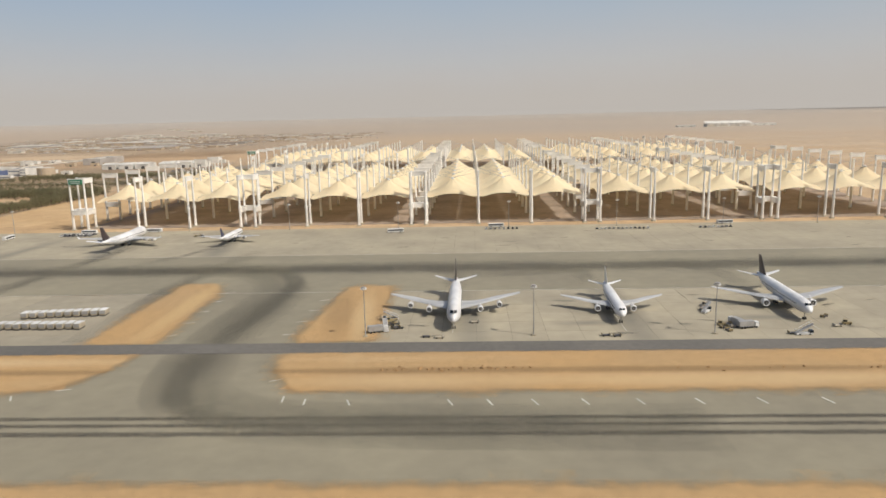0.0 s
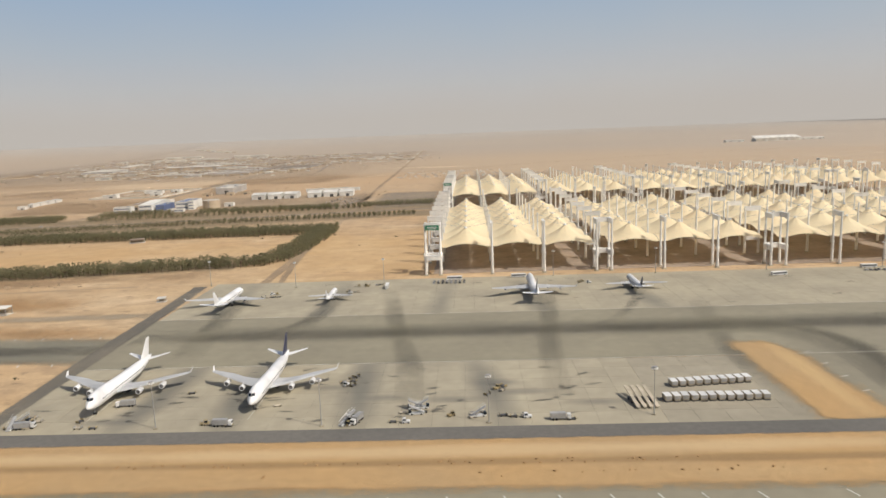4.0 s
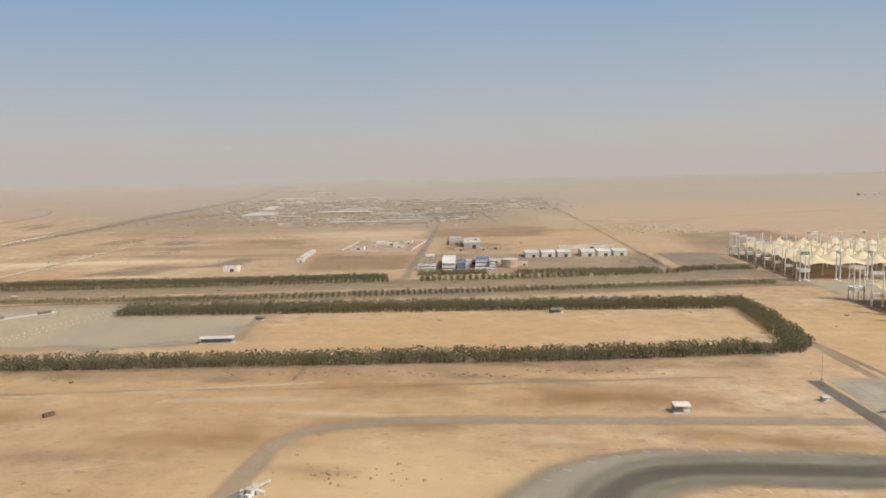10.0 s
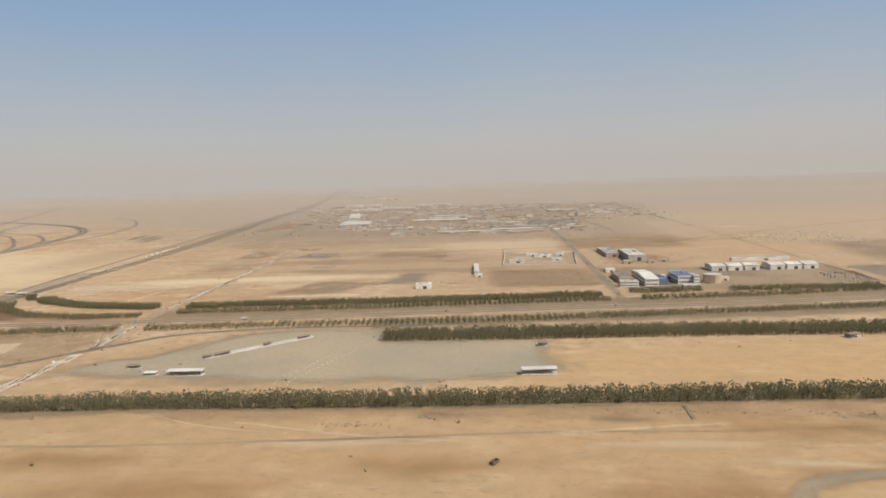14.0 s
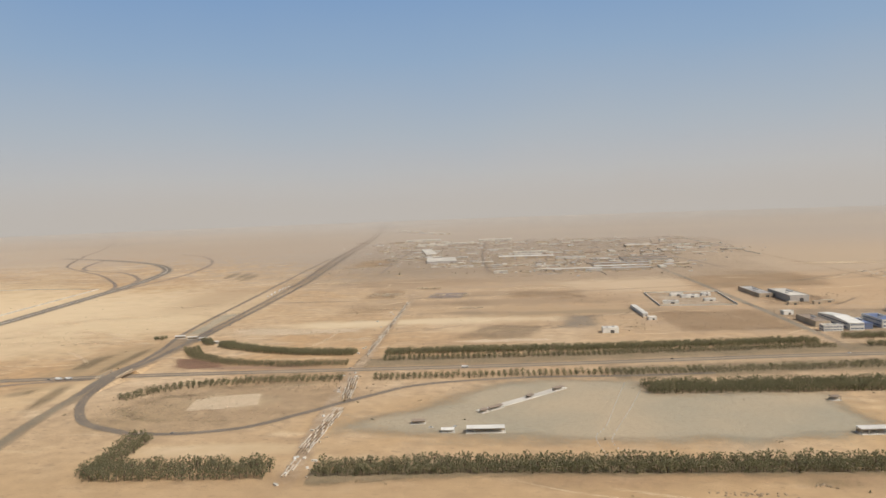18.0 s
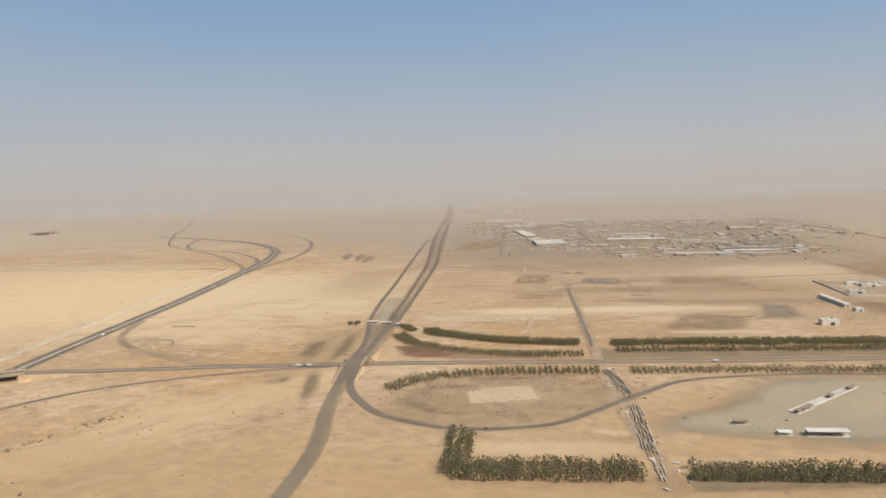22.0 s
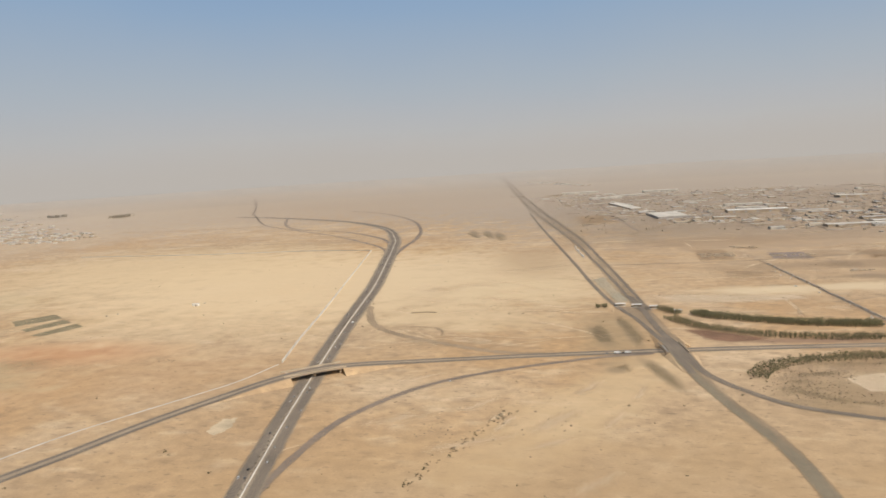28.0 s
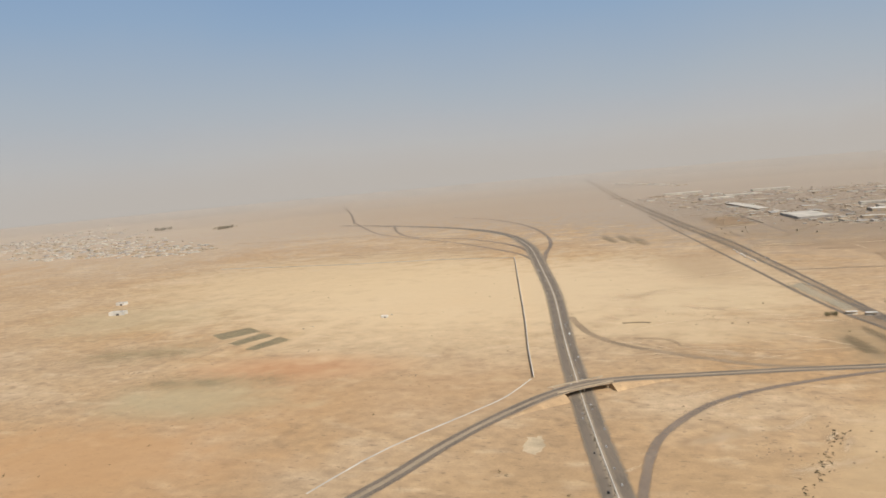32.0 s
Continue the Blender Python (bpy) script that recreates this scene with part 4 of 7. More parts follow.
    for side in (-1, 1):
        for q in ((0.38, 0.67) if engines == 4 else (0.34,)):
            x, y, z = side * half * q, (0.30 + 0.27 * q) * L - 0.055 * L, z0 + 0.05 * half * q - er * 1.15
            el = 0.075 * L
            e = Geo().loft([[(x + er * w * math.cos(2 * math.pi * i / 14), y + el * s, z + er * w * math.sin(2 * math.pi * i / 14)) for i in range(14)] for s, w in ((0.06, 0.72), (0, 0.86), (0.05, 1.0), (0.4, 1.04), (0.8, 0.85), (1.0, 0.62))])
            e.add([(x - 0.06, y + el * 0.2, z + er * 0.9), (x + 0.06, y + el * 0.2, z + er * 0.9), (x + 0.06, y + el * 1.4, z + er * 1.3), (x - 0.06, y + el * 1.4, z + er * 1.3),
                   (x - 0.06, y + el * 0.9, z + er * 1.5), (x + 0.06, y + el * 0.9, z + er * 1.5)], [(0, 1, 5, 4), (1, 2, 3, 0), (4, 5, 2, 3)])
            fan = Geo().tube((x, y + el * 0.055, z), (x, y + el * 0.09, z), er * 0.70, er * 0.70, 14)
            hub = Geo().tube((x, y + el * 0.0, z), (x, y + el * 0.07, z), er * 0.06, er * 0.24, 8)
            out.append(("engine", e, plane_white, True, [("fan", fan, dark_metal, False), ("spinner", hub, metal_grey, True)]))
    cock = Geo()
    up = R * (0.42 * hump * 0.6)
    for side in (-1, 1):
        cock.add([(side * R * 0.04, L * 0.031, zc + R * 0.30 + up), (side * R * 0.46, L * 0.043, zc + R * 0.30 + up), (side * R * 0.42, L * 0.056, zc + R * 0.60 + up), (side * R * 0.04, L * 0.046, zc + R * 0.60 + up),
                  (side * R * 0.04, L * 0.027, zc + R * 0.36 + up), (side * R * 0.47, L * 0.039, zc + R * 0.36 + up), (side * R * 0.43, L * 0.052, zc + R * 0.68 + up), (side * R * 0.04, L * 0.042, zc + R * 0.68 + up)],
                 [(4, 5, 6, 7), (0, 4, 7, 3), (1, 2, 6, 5), (3, 7, 6, 2), (0, 1, 5, 4)])
    out.append(("cockpit_window", cock, glass_dark, False))
    for side in (-1, 1):
        row = Geo()
        for k in range(int(L * 1.3)):
            s = 0.13 + 0.66 * k / (L * 1.3)
            row.box(side * R * (0.985 if s < 0.66 else 0.985 - (s - 0.66) * 1.25), L * s, zc + R * 0.12, 0.06, 0.16, 0.2)
        out.append(("cabin_windows", row, glass_dark, False))
    for x, y, w in ((0, 0.09, 0.5), (-R * 0.8, 0.5, 1.0), (R * 0.8, 0.5, 1.0)):
        g = Geo().tube((x, L * y, 0.4), (x, L * y, zc - R * 0.5), 0.1, 0.13, 6)
        wheels = Geo()
        for dx in (-0.22, 0.22):
            for dy in ((-0.45, 0.45) if w > 0.6 else (0,)):
                wheels.tube((x + dx - 0.1, L * y + dy, 0.32), (x + dx + 0.1, L * y + dy, 0.32), 0.3, 0.3, 10)
        out.append(("landing_gear", g, metal_grey, False, [("tyres", wheels, rubber, False)]))
    return out


def airliner(label, length, span, radius, engines, hump, tail_mat, winglet, at, turn):
    a = thing("airliner", label, "airplane", at[0], at[1], 0.11, turn, "parked airliners")
    for name, geo, mat, smooth, *subs in airliner_mesh_parts(length * K, span * K, radius * K, engines, hump, tail_mat, winglet):
        p = part(name, geo, mat, a, "", smooth)
        if name == "tail_fin" and tail_mat is not plane_white:
            p["label"] = "dark painted tail fin"
        for sn, sg, sm, ss in (subs[0] if subs else ()):
            part(sn, sg, sm, p, "", ss)
    return a


airliner("white four-engined jumbo airliner parked on concrete", 70.6, 64.4, 3.25, 4, 1, plane_white, True, (-65.2, 123.6), 1.5)
airliner("white four-engined jumbo airliner with a dark blue tail", 70.6, 64.4, 3.25, 4, 1, tail_blue, True, (-29.7, 124.4), 0)
airliner("white four-engined jumbo airliner with a dark brown tail", 70.6, 62.5, 3.25, 4, 1, tail_brown, False, (162.2, 121.8), 0)
airliner("white twin-engined airliner parked on concrete", 54, 47.6, 2.7, 2, 0, plane_white, False, (197.0, 125.5), -2)
airliner("white twin-engined wide airliner with a dark brown tail", 66, 61, 3.1, 2, 0, tail_brown, False, (235.0, 126), -3)
airliner("white twin-engined wide airliner facing the tents", 63, 60, 3.0, 2, 0, plane_white, True, (-68.5, 239), 180)
airliner("small white twin-engined airliner facing the tents", 39, 34.5, 2.0, 2, 0, plane_white, False, (-32.3, 238), 180)
airliner("white four-engined jumbo airliner with a dark brown tail facing the tents", 70.6, 62.5, 3.25, 4, 1, tail_brown, True, (41.0, 246.5), 180)
airliner("white twin-engined airliner with a dark tail facing the tents", 48, 46, 2.5, 2, 0, tail_blue, False, (78.5, 245.5), 180)

# ---- roads of the plain ----
H1 = curve([(-960, 40), (-978, 110), (-998, 185), (-1018, 262), (-1038, 345), (-1068, 476), (-1110, 672), (-1158, 860), (-1200, 1020), (-1244, 1165), (-1335, 1370), (-1510, 1580), (-1780, 1776), (-2000, 1900)], 8)
setting("highway_1", strip(H1, lambda s: float(np.interp(s, (0, 0.2, 0.42, 1), (16, 19, 25, 26))), 0.12, rag=0.3), old_asphalt, "dusty dual carriageway across the desert", "road")
setting("highway_1_lanes", strip(H1, lambda s: 5.6 + 3 * s, 0.2, -4.3, geo=strip(H1, lambda s: 5.4 + 3 * s, 0.2, 4.6)), dusty_asphalt, "dark asphalt lanes of the dual carriageway", "road")
setting("median_1", strip(H1, 0.28, 0.38, 0.2), roof_pale, "pale concrete median barrier", "barrier")
for k, (pts, w, lab) in enumerate((
        ([(-1167, 886), (-1206, 1022), (-1268, 1159), (-1407, 1315), (-1560, 1406), (-1668, 1565), (-1773, 1794)], 10, "curving dusty road beyond the bend"),
        ([(-1180, 930), (-1203, 985), (-1233, 1040), (-1305, 1131), (-1423, 1265), (-1639, 1463), (-1756, 1605), (-1993, 1987)], 8, "curving dusty side road"),
        ([(-1985, 1960), (-2050, 2090), (-2200, 2380), (-2450, 2820)], 9, "far dusty road"),
        ([(-1164, 900), (-1182, 1020), (-1196, 1150), (-1240, 1330), (-1330, 1560), (-1480, 1800), (-1640, 1960)], 9, "narrow spur road on the plain"))):
    setting("road_%d" % (k + 11), strip(curve([(x, y, land(x, y)) for x, y in pts], 12), w, 0.1, rag=0.5), far_road, lab, "road")


def rise(points, centre, half, top):
    """A road line lifted over a crossing."""
    out = []
    for p in curve(points, 4):
        d = abs((p - Vector((*centre, 0))).length) / half
        out.append(Vector((p.x, p.y, top * 0.5 * (1 + math.cos(math.pi * min(1, d))))))
    return out


BR1, BR2 = (-1037, 343), (-802, 411)
OV = [(-1142, 110), (-1130, 160), (-1113, 205), (-1098, 250), (-1076, 297), (-1040, 338), (-990, 372), (-932, 388), (-874, 400), (-806, 412), (-748, 421), (-654, 433), (-546, 446), (-440, 462), (-333, 479), (-219, 492), (-136, 508), (-65, 522), (0, 530)]
ovl = rise(OV, BR1, 80, 4.2)
H2 = rise([(-752, 120), (-760, 220), (-768, 271), (-779, 304), (-793, 365), (-803, 437), (-816, 513), (-828, 560), (-849, 705), (-876, 920), (-958, 1290), (-1043, 1790), (-1180, 2600), (-1370, 3700)], BR2, 60, 2.4)


def h2_width(p):
    return float(np.interp(p.y, (100, 330, 437, 513, 560, 930, 4000), (8.5, 9.5, 15, 22, 33, 38, 40)))


def across(line, i):
    d = (line[min(i + 1, len(line) - 1)] - line[max(i - 1, 0)]).to_2d().normalized()
    return Vector((-d.y, d.x, 0))


def ribbon(line, width, offset, z, deep=0.0):
    """A road surface of that width beside a raised line; deep: its thickness."""
    v, f, uv = [], [], []
    n = 6 if deep else 4
    for i, p in enumerate(line):
        w = width(p) if callable(width) else width
        o = offset(p) if callable(offset) else offset
        s = across(line, i)
        for k, q in ((0.5, 0.02), (0.22, 1), (-0.22, 1), (-0.5, 0.02)):
            v.append(p + s * (o + w * k) + Vector((0, 0, z)))
            uv.append(1 if p.z > 1 else q)
        if deep:
            v += [p + s * (o - w / 2) + Vector((0, 0, z - deep)), p + s * (o + w / 2) + Vector((0, 0, z - deep))]
            uv += [1, 1] if p.z > 1 else [0, 0]
    for i in range(len(line) - 1):
        a, b = n * i, n * i + n
        f += [(a + k, a + (k + 1) % n, b + (k + 1) % n, b + k) for k in range(n if deep else 3)]
    return Geo().add(v, f, uv)


def bank(line, width, gap):
    """Sandy slopes that carry a raised road, open at a bridge."""
    runs, run = [], []
    for i, p in enumerate(line):
        if p.z < 0.15 or (p.xy - Vector(gap[0])).length < gap[1]:
            if len(run) > 1:
                runs.append(run)
            run = []
        else:
            run.append((p, across(line, i), width(p) if callable(width) else width))
    if len(run) > 1:
        runs.append(run)
    for r in runs:
        v, f = [], []
        for p, s, w in r:
            for k in (w / 2 + 1 + p.z * 1.7, w / 2 + 1):
                v += [p.xy.to_3d() + s * k + Vector((0, 0, p.z - 0.1 if k == w / 2 + 1 else -0.05))]
            for k in (w / 2 + 1, w / 2 + 1 + p.z * 1.7):
                v += [p.xy.to_3d() - s * k + Vector((0, 0, p.z - 0.1 if k == w / 2 + 1 else -0.05))]
        for i in range(len(r) - 1):
            a, b = 4 * i, 4 * i + 4
            f += [(a + k, a + k + 1, b + k + 1, b + k) for k in range(3)]
        f += [(0, 1, 2, 3), tuple(len(v) - 4 + k for k in (3, 2, 1, 0))]
        setting("bank", Geo().add(v, f), sand, "low sandy road bank", "bank")


bank(ovl, 12.5, (BR1, 17))
bank(H2, h2_width, (BR2, 9))
setting("road_21", ribbon(ovl, 11.5, 0, 0.1, 0.6), pale_shoulder, "straight dusty road crossing the plain, bridging the highway", "road")
for off in (3.2, -3.2):
    setting("road_21_lane", ribbon(ovl, 3.8, off, 0.16), dusty_asphalt, "dark asphalt lane of the crossing road", "road")
setting("highway_2", ribbon([p for p in H2 if p.y < 560], h2_width, 0, 0.08, 0.5), dirt_road, "sandy ground between the highway lanes", "road")
H3 = curve([(-815, 535), (-824, 590), (-843, 712), (-866, 850), (-900, 1047), (-960, 1330), (-1032, 1676), (-1168, 2376), (-1225, 2680), (-1330, 3200), (-1440, 3700), (-1470, 3900)], 8)
H3 = [Vector((p.x, p.y, land(p.x, p.y))) for p in H3]


def h3_width(p):
    return float(np.interp(p.y, (540, 712, 850, 1047, 1676, 2376, 3900), (15, 18, 22, 28, 40, 34, 26)))


def haze_thinned(geo):
    """Thins the road's cover further out, painting in the haze of distance."""
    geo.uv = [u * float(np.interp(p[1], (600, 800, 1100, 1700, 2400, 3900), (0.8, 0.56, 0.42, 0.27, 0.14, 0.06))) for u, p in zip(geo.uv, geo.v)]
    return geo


setting("highway_3", haze_thinned(ribbon(H3, h3_width, 0, 0.08)), highway_dust, "wide dusty highway ground running to the horizon", "road")
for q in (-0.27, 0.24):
    setting("highway_lane", haze_thinned(ribbon(H3, lambda p: 0.26 * h3_width(p), lambda p: q * h3_width(p), 0.14)), dusty_asphalt, "dark asphalt carriageway of the highway", "road")
LS = [(-752, 120), (-760, 220), (-765, 250), (-771, 273), (-782, 311), (-794, 361), (-803, 408), (-812, 455), (-824, 506), (-843, 568), (-864, 664), (-890, 805), (-937, 1049), (-985, 1300), (-1040, 1600)]
RS = [(-715, 294), (-746, 307), (-763, 323), (-779, 346), (-788, 366), (-795, 395), (-803, 437), (-812, 500), (-820, 564), (-828, 600)]
setting("highway_4", ribbon(rise(LS[:7], BR2, 60, 2.4), lambda p: float(np.interp(p.y, (120, 260, 400), (9.5, 8.5, 7))), 0, 0.13), faded_road, "faded grey-green road ground running south", "road")
for pts, near_w, lift, lab in ((LS[5:], 5.6, 0.15, "dark asphalt lane of the highway"), (RS, 7.0, 0.19, "dark asphalt lane curving off the highway")):
    setting("highway_lane", ribbon(rise(pts, BR2, 60, 2.4), lambda p: near_w * float(np.interp(p.y, (600, 1100, 1600), (0.9, 1.0, 0.9))), 0, lift), dusty_asphalt, lab, "road")
setting("gravel_yard", patch([(-866, 690), (-852, 715), (-826, 575), (-840, 568)], 0.11, 1.0, 5, 3, 5.0), gravel, "grey-green gravel between the lanes", "yard")
for (bx, by), half, ang, h, w in ((BR1, 17, 39, 4.2, 12.5), (BR2, 9, 100, 2.5, 14.0)):
    b = thing("road_bridge", "low concrete road bridge with parapets over a road", "bridge", bx, by, 0, ang)
    for s in (-1, 1):
        part("parapet", Geo().box(0, s * (w / 2 + 0.1), h * 0.9, half * 2 + 8, 0.35, 1.0, 0, 0.05), wall_tan, b)
        part("abutment", Geo().box(s * half, 0, 0, 1.6, w + 0.1, h * 0.86, 0, 0.1), wall_tan, b)
        part("girder", Geo().box(0, s * w * 0.35, h * 0.9 - 1.0, half * 2 + 1, 1.0, 0.75), wall_grey, b)
    if half > 10:
        for s in (-4, 0, 4):
            part("pier", Geo().box(0, s, 0, 0.9, 0.9, h - 0.9, 0, 0.2), wall_tan, b)
setting("ramp_1", strip(curve([(-987, 130), (-991, 190), (-990, 237), (-984, 273), (-964, 314), (-942, 340), (-905, 366), (-850, 394), (-815, 405)], 5), 6.0, 0.1, rag=0.2), far_road, "curved asphalt slip road", "road")
setting("ramp_2", strip(curve([(-1075, 560), (-1051, 497), (-1020, 458), (-976, 430), (-921, 404), (-872, 399)], 5), 8, 0.06, rag=0.9), dirt_road, "faint sandy slip road", "road")
loop = [(-715, 294), (-694, 294), (-676, 298), (-655, 308), (-636, 331), (-617, 357), (-604, 373), (-588, 391), (-560, 404), (-508, 416), (-452, 420), (-400, 428)]
setting("road_22", strip(curve(loop, 4), 5.6, 0.13, rag=0.15), dusty_asphalt, "narrow asphalt loop road round a sandy field", "road")
setting("road_23", strip(curve([(-292, 490), (-294, 560), (-302, 720), (-312, 900), (-338, 1304), (-378, 2000)], 15), lambda s: 9 - 5 * s, 0.07, rag=0.5, fade=12), gravel_road, "long straight road running away over the plain", "road")
setting("road_24", strip(curve([(-66, 256), (-68, 330), (-70, 445), (-80, 700), (-97, 1300), (-130, 2400)], 15), 5, 0.05, rag=0.8), dirt_road, "sandy track past the tents", "road")
setting("road_25", strip(curve([(-70, 392), (-66, 320), (-60, 262)], 5), 3.2, 0.062, rag=0.3), dirt_road, "rutted track", "road")
setting("road_26", strip(curve([(-600, 208), (-520, 213), (-414, 227), (-354, 236), (-287, 241), (-189, 254), (-120, 262)], 8), 2.2, 0.04, rag=0.5), dirt_road, "faint rutted track", "road")
setting("road_27", strip(curve([(-1150, 180), (-1136, 225), (-1120, 259), (-1096.5, 302), (-1083.7, 329), (-1075, 366)], 6), 1.3, 0.05, rag=0.2), roof_pale, "pale sandy footpath along the road", "road")
setting("lot_1", patch([(-600, 325), (-572, 337), (-537, 396), (-496, 411), (-452, 405), (-445, 380), (-352, 384), (-346, 318), (-400, 302), (-470, 296), (-545, 301), (-600, 306)], 0.05, 3.0, 4, 1, 20.0, 8.0), gravel, "wide grey gravel lot", "lot")
setting("lot_2", patch([(-300, 700), (-205, 690), (-75, 690), (-78, 560), (-280, 545)], 0.052, 3.0, 5, 2, 14.0), dirt_road, "trodden sandy ground round the office buildings", "lot")
setting("lot_3", patch([(-20, 690), (130, 690), (130, 950), (-10, 900)], 0.054, 1.0, 8, 2, 40.0), dirt_road, "pale trodden lot beyond the tents", "lot")
setting("lot_4", patch([(2, 440), (370, 440), (370, 505), (2, 505)], 0.056, 1.0, 5, 3, 3.0), gravel, "grey paving between the tent blocks", "lot")
setting("lot_5", patch([(-62, 545), (-8, 552), (-8, 690), (-70, 690)], 0.058, 1.5, 5, 4, 8.0), paved_lot, "grey paving beside the tents", "lot")
setting("lot_6", patch([(-137, 556), (-84, 548), (-70, 650), (-118, 662)], 0.05, 1.0, 5, 6, 5.0), paved_lot, "dusty asphalt of the car park behind the trees", "lot")
setting("lot_7", patch([(-392, 724), (-316, 724), (-314, 832), (-394, 828)], 0.046, 1.0, 8, 7, 16.0), pale_earth_lot, "pale dusty floor of the walled yard", "lot")

near_r = [Vector((p.x, p.y, 0)) for p in ovl if p.x > -770]
setting("belt_ground_1", strip([p for p in near_r if p.x > -640], 34, 0.03, 22), belt_soil, "brown irrigated soil under the northern tree rows", "soil")
setting("belt_ground_2", strip([p for p in near_r if p.x > -470], 40, 0.034, -30), belt_soil, "brown irrigated soil under the southern tree rows", "soil")
setting("belt_ground_3", strip(curve([(-600, 244), (-526, 258), (-428, 266), (-358, 272), (-260, 283), (-176, 291), (-92, 303)], 6), 20, 0.032), belt_soil, "brown soil under the windbreak", "soil")

# ---- trees ----
def tree_parts(seed, height, spread, clumps=44, sprays=19):
    """A tapered trunk with limbs, and a crown of many leaf sprays gathered in clumps with gaps."""
    rnd = random.Random(seed)
    t, c = Geo(), Geo()
    top = height * 0.55
    t.tube((0, 0, -0.05), (0.05, 0.03, top), height * 0.035, height * 0.02, 6)
    for k in range(4):
        a, q = k * 1.57 + rnd.uniform(-0.4, 0.4), rnd.uniform(0.35, 0.6)
        t.tube((0.03, 0.02, height * 0.3 + 0.04 * k), (math.cos(a) * spread * q, math.sin(a) * spread * q, height * rnd.uniform(0.55, 0.8)), height * 0.016, height * 0.006, 4)
    for k in range(clumps):
        a, q = rnd.uniform(0, 6.283), math.sqrt(rnd.random())
        z = rnd.uniform(0.16, 0.98)
        wide = spread * (0.55 + 0.5 * math.sin(math.pi * min(1, (z - 0.05) / 1.0) ** 0.8)) * q
        centre = Vector((math.cos(a) * wide, math.sin(a) * wide, height * z))
        size = height * rnd.uniform(0.075, 0.12)
        for _ in range(sprays):
            d = Vector((rnd.gauss(0, 1), rnd.gauss(0, 1), rnd.gauss(0, 0.8))).normalized()
            p = centre + d * size * rnd.uniform(0.3, 1.0)
            e1 = d.cross(Vector((rnd.gauss(0, 1), rnd.gauss(0, 1), rnd.gauss(0, 1)))).normalized() * size * rnd.uniform(0.33, 0.58)
            e2 = (d * 0.5 + d.cross(e1).normalized()).normalized() * size * rnd.uniform(0.22, 0.4)
            c.add([p - e1, p + e2, p + e1, p - e2 * 0.8], [(0, 1, 2, 3)])
    return t, c


KINDS = [tree_parts(s, 4.6, 2.3) for s in range(6)]
SMALL = [tree_parts(s + 50, 4.6, 2.2, 30, 15) for s in range(6)]
TRUNKS = [k[0].mesh("trunk", bark) for k in KINDS]
CROWNS = [k[1].mesh("crown", leaf) for k in KINDS]
np_trees = [(np.array(k[0].v), k[0].f, np.array(k[1].v), k[1].f) for k in SMALL]


def joined(name, spots, label, category, foliage=None):
    """Many trees too far or too many to count, as trunks and crowns of one mesh each."""
    root = tagged(new(name), label, category, "", "stuff")
    for pn, vi, mat in (("trunks", 0, bark), ("crowns", 2, foliage or leaf)):
        vs, fs, off = [], [], 0
        for x, y, s, a, k in spots:
            v, f = np_trees[k][vi], np_trees[k][vi + 1]
            c, n = math.cos(a) * s, math.sin(a) * s
            vs.append(np.stack([v[:, 0] * c - v[:, 1] * n + x, v[:, 0] * n + v[:, 1] * c + y, v[:, 2] * s + land(x, y)], 1))
            fs += [tuple(i + off for i in q) for q in f]
            off += len(v)
        me = bpy.data.meshes.new(pn)
        me.from_pydata(np.concatenate(vs).tolist(), [], fs)
        me.materials.append(mat)
        ob = new(pn, me)
        ob.parent = root
        ob["kind"] = "stuff"
    return root


rnd = random.Random(5)


def row(points, gap, rows, between, size=1.0, jitter=0.8, skip=0.03, even=False):
    out = []
    ln = curve([(*p, 0) for p in points], 0.5)
    for r in range(rows):
        d, last = 0 if even else rnd.uniform(0, gap), ln[0]
        for i, p in enumerate(ln[1:], 1):
            d += (p - last).length
            last = p
            if d >= gap:
                d = 0
                w = (ln[min(i + 1, len(ln) - 1)] - ln[i - 1]).to_2d().normalized()
                if rnd.random() > skip:
                    out.append((p.x - w.y * between * r + rnd.uniform(-jitter, jitter), p.y + w.x * between * r + rnd.uniform(-jitter, jitter), size * rnd.uniform(0.78, 1.15), rnd.uniform(0, 6.28), rnd.randrange(6)))
    return out


front = row([(-598, 245.5), (-526, 254), (-428, 261), (-358, 268), (-307, 273), (-260, 278), (-176, 286), (-96, 299)], 2.9, 1, 0, 1.0, 0.5)
TREE = thing("tree", "dark olive-green tree with dense foliage in a windbreak", "tree", 0, 0, group="windbreak trees")
part("trunk", TRUNKS[0], bark, TREE)
part("crown", CROWNS[0], leaf, TREE)
TREE.matrix_basis = pose(front[0][0], front[0][1], 0, 0, 0, 40)
for x, y, s, a, k in front[1:]:
    t = copy_thing(TREE, pose(x, y, 0, 0, 0, math.degrees(a)))
    t.scale = (s, s, s)
    for ch in t.children:
        ch.data = TRUNKS[k] if ch.name.startswith("trunk") else CROWNS[k]
rest = row([(-598, 249.5), (-526, 258), (-428, 265), (-358, 272), (-307, 277), (-260, 282), (-176, 290), (-96, 303)], 2.9, 3, 3.6)
rest += row([(-696, 232), (-660, 236.5), (-617, 242)], 2.9, 5, 3.8)
rest += row([(-699, 236), (-705, 288)], 2.9, 1, 0) + row([(-695, 236), (-700, 288)], 2.9, 1, 0) + row([(-691, 252), (-696, 286)], 2.9, 1, 0)
rest += row([(-96, 299), (-80, 301), (-73, 312)], 2.6, 3, 3.2) + row([(-71, 310), (-66, 360), (-65, 404)], 2.8, 4, 3.6)
joined("windbreak", rest, "thick windbreak of dark olive-green trees", "trees")
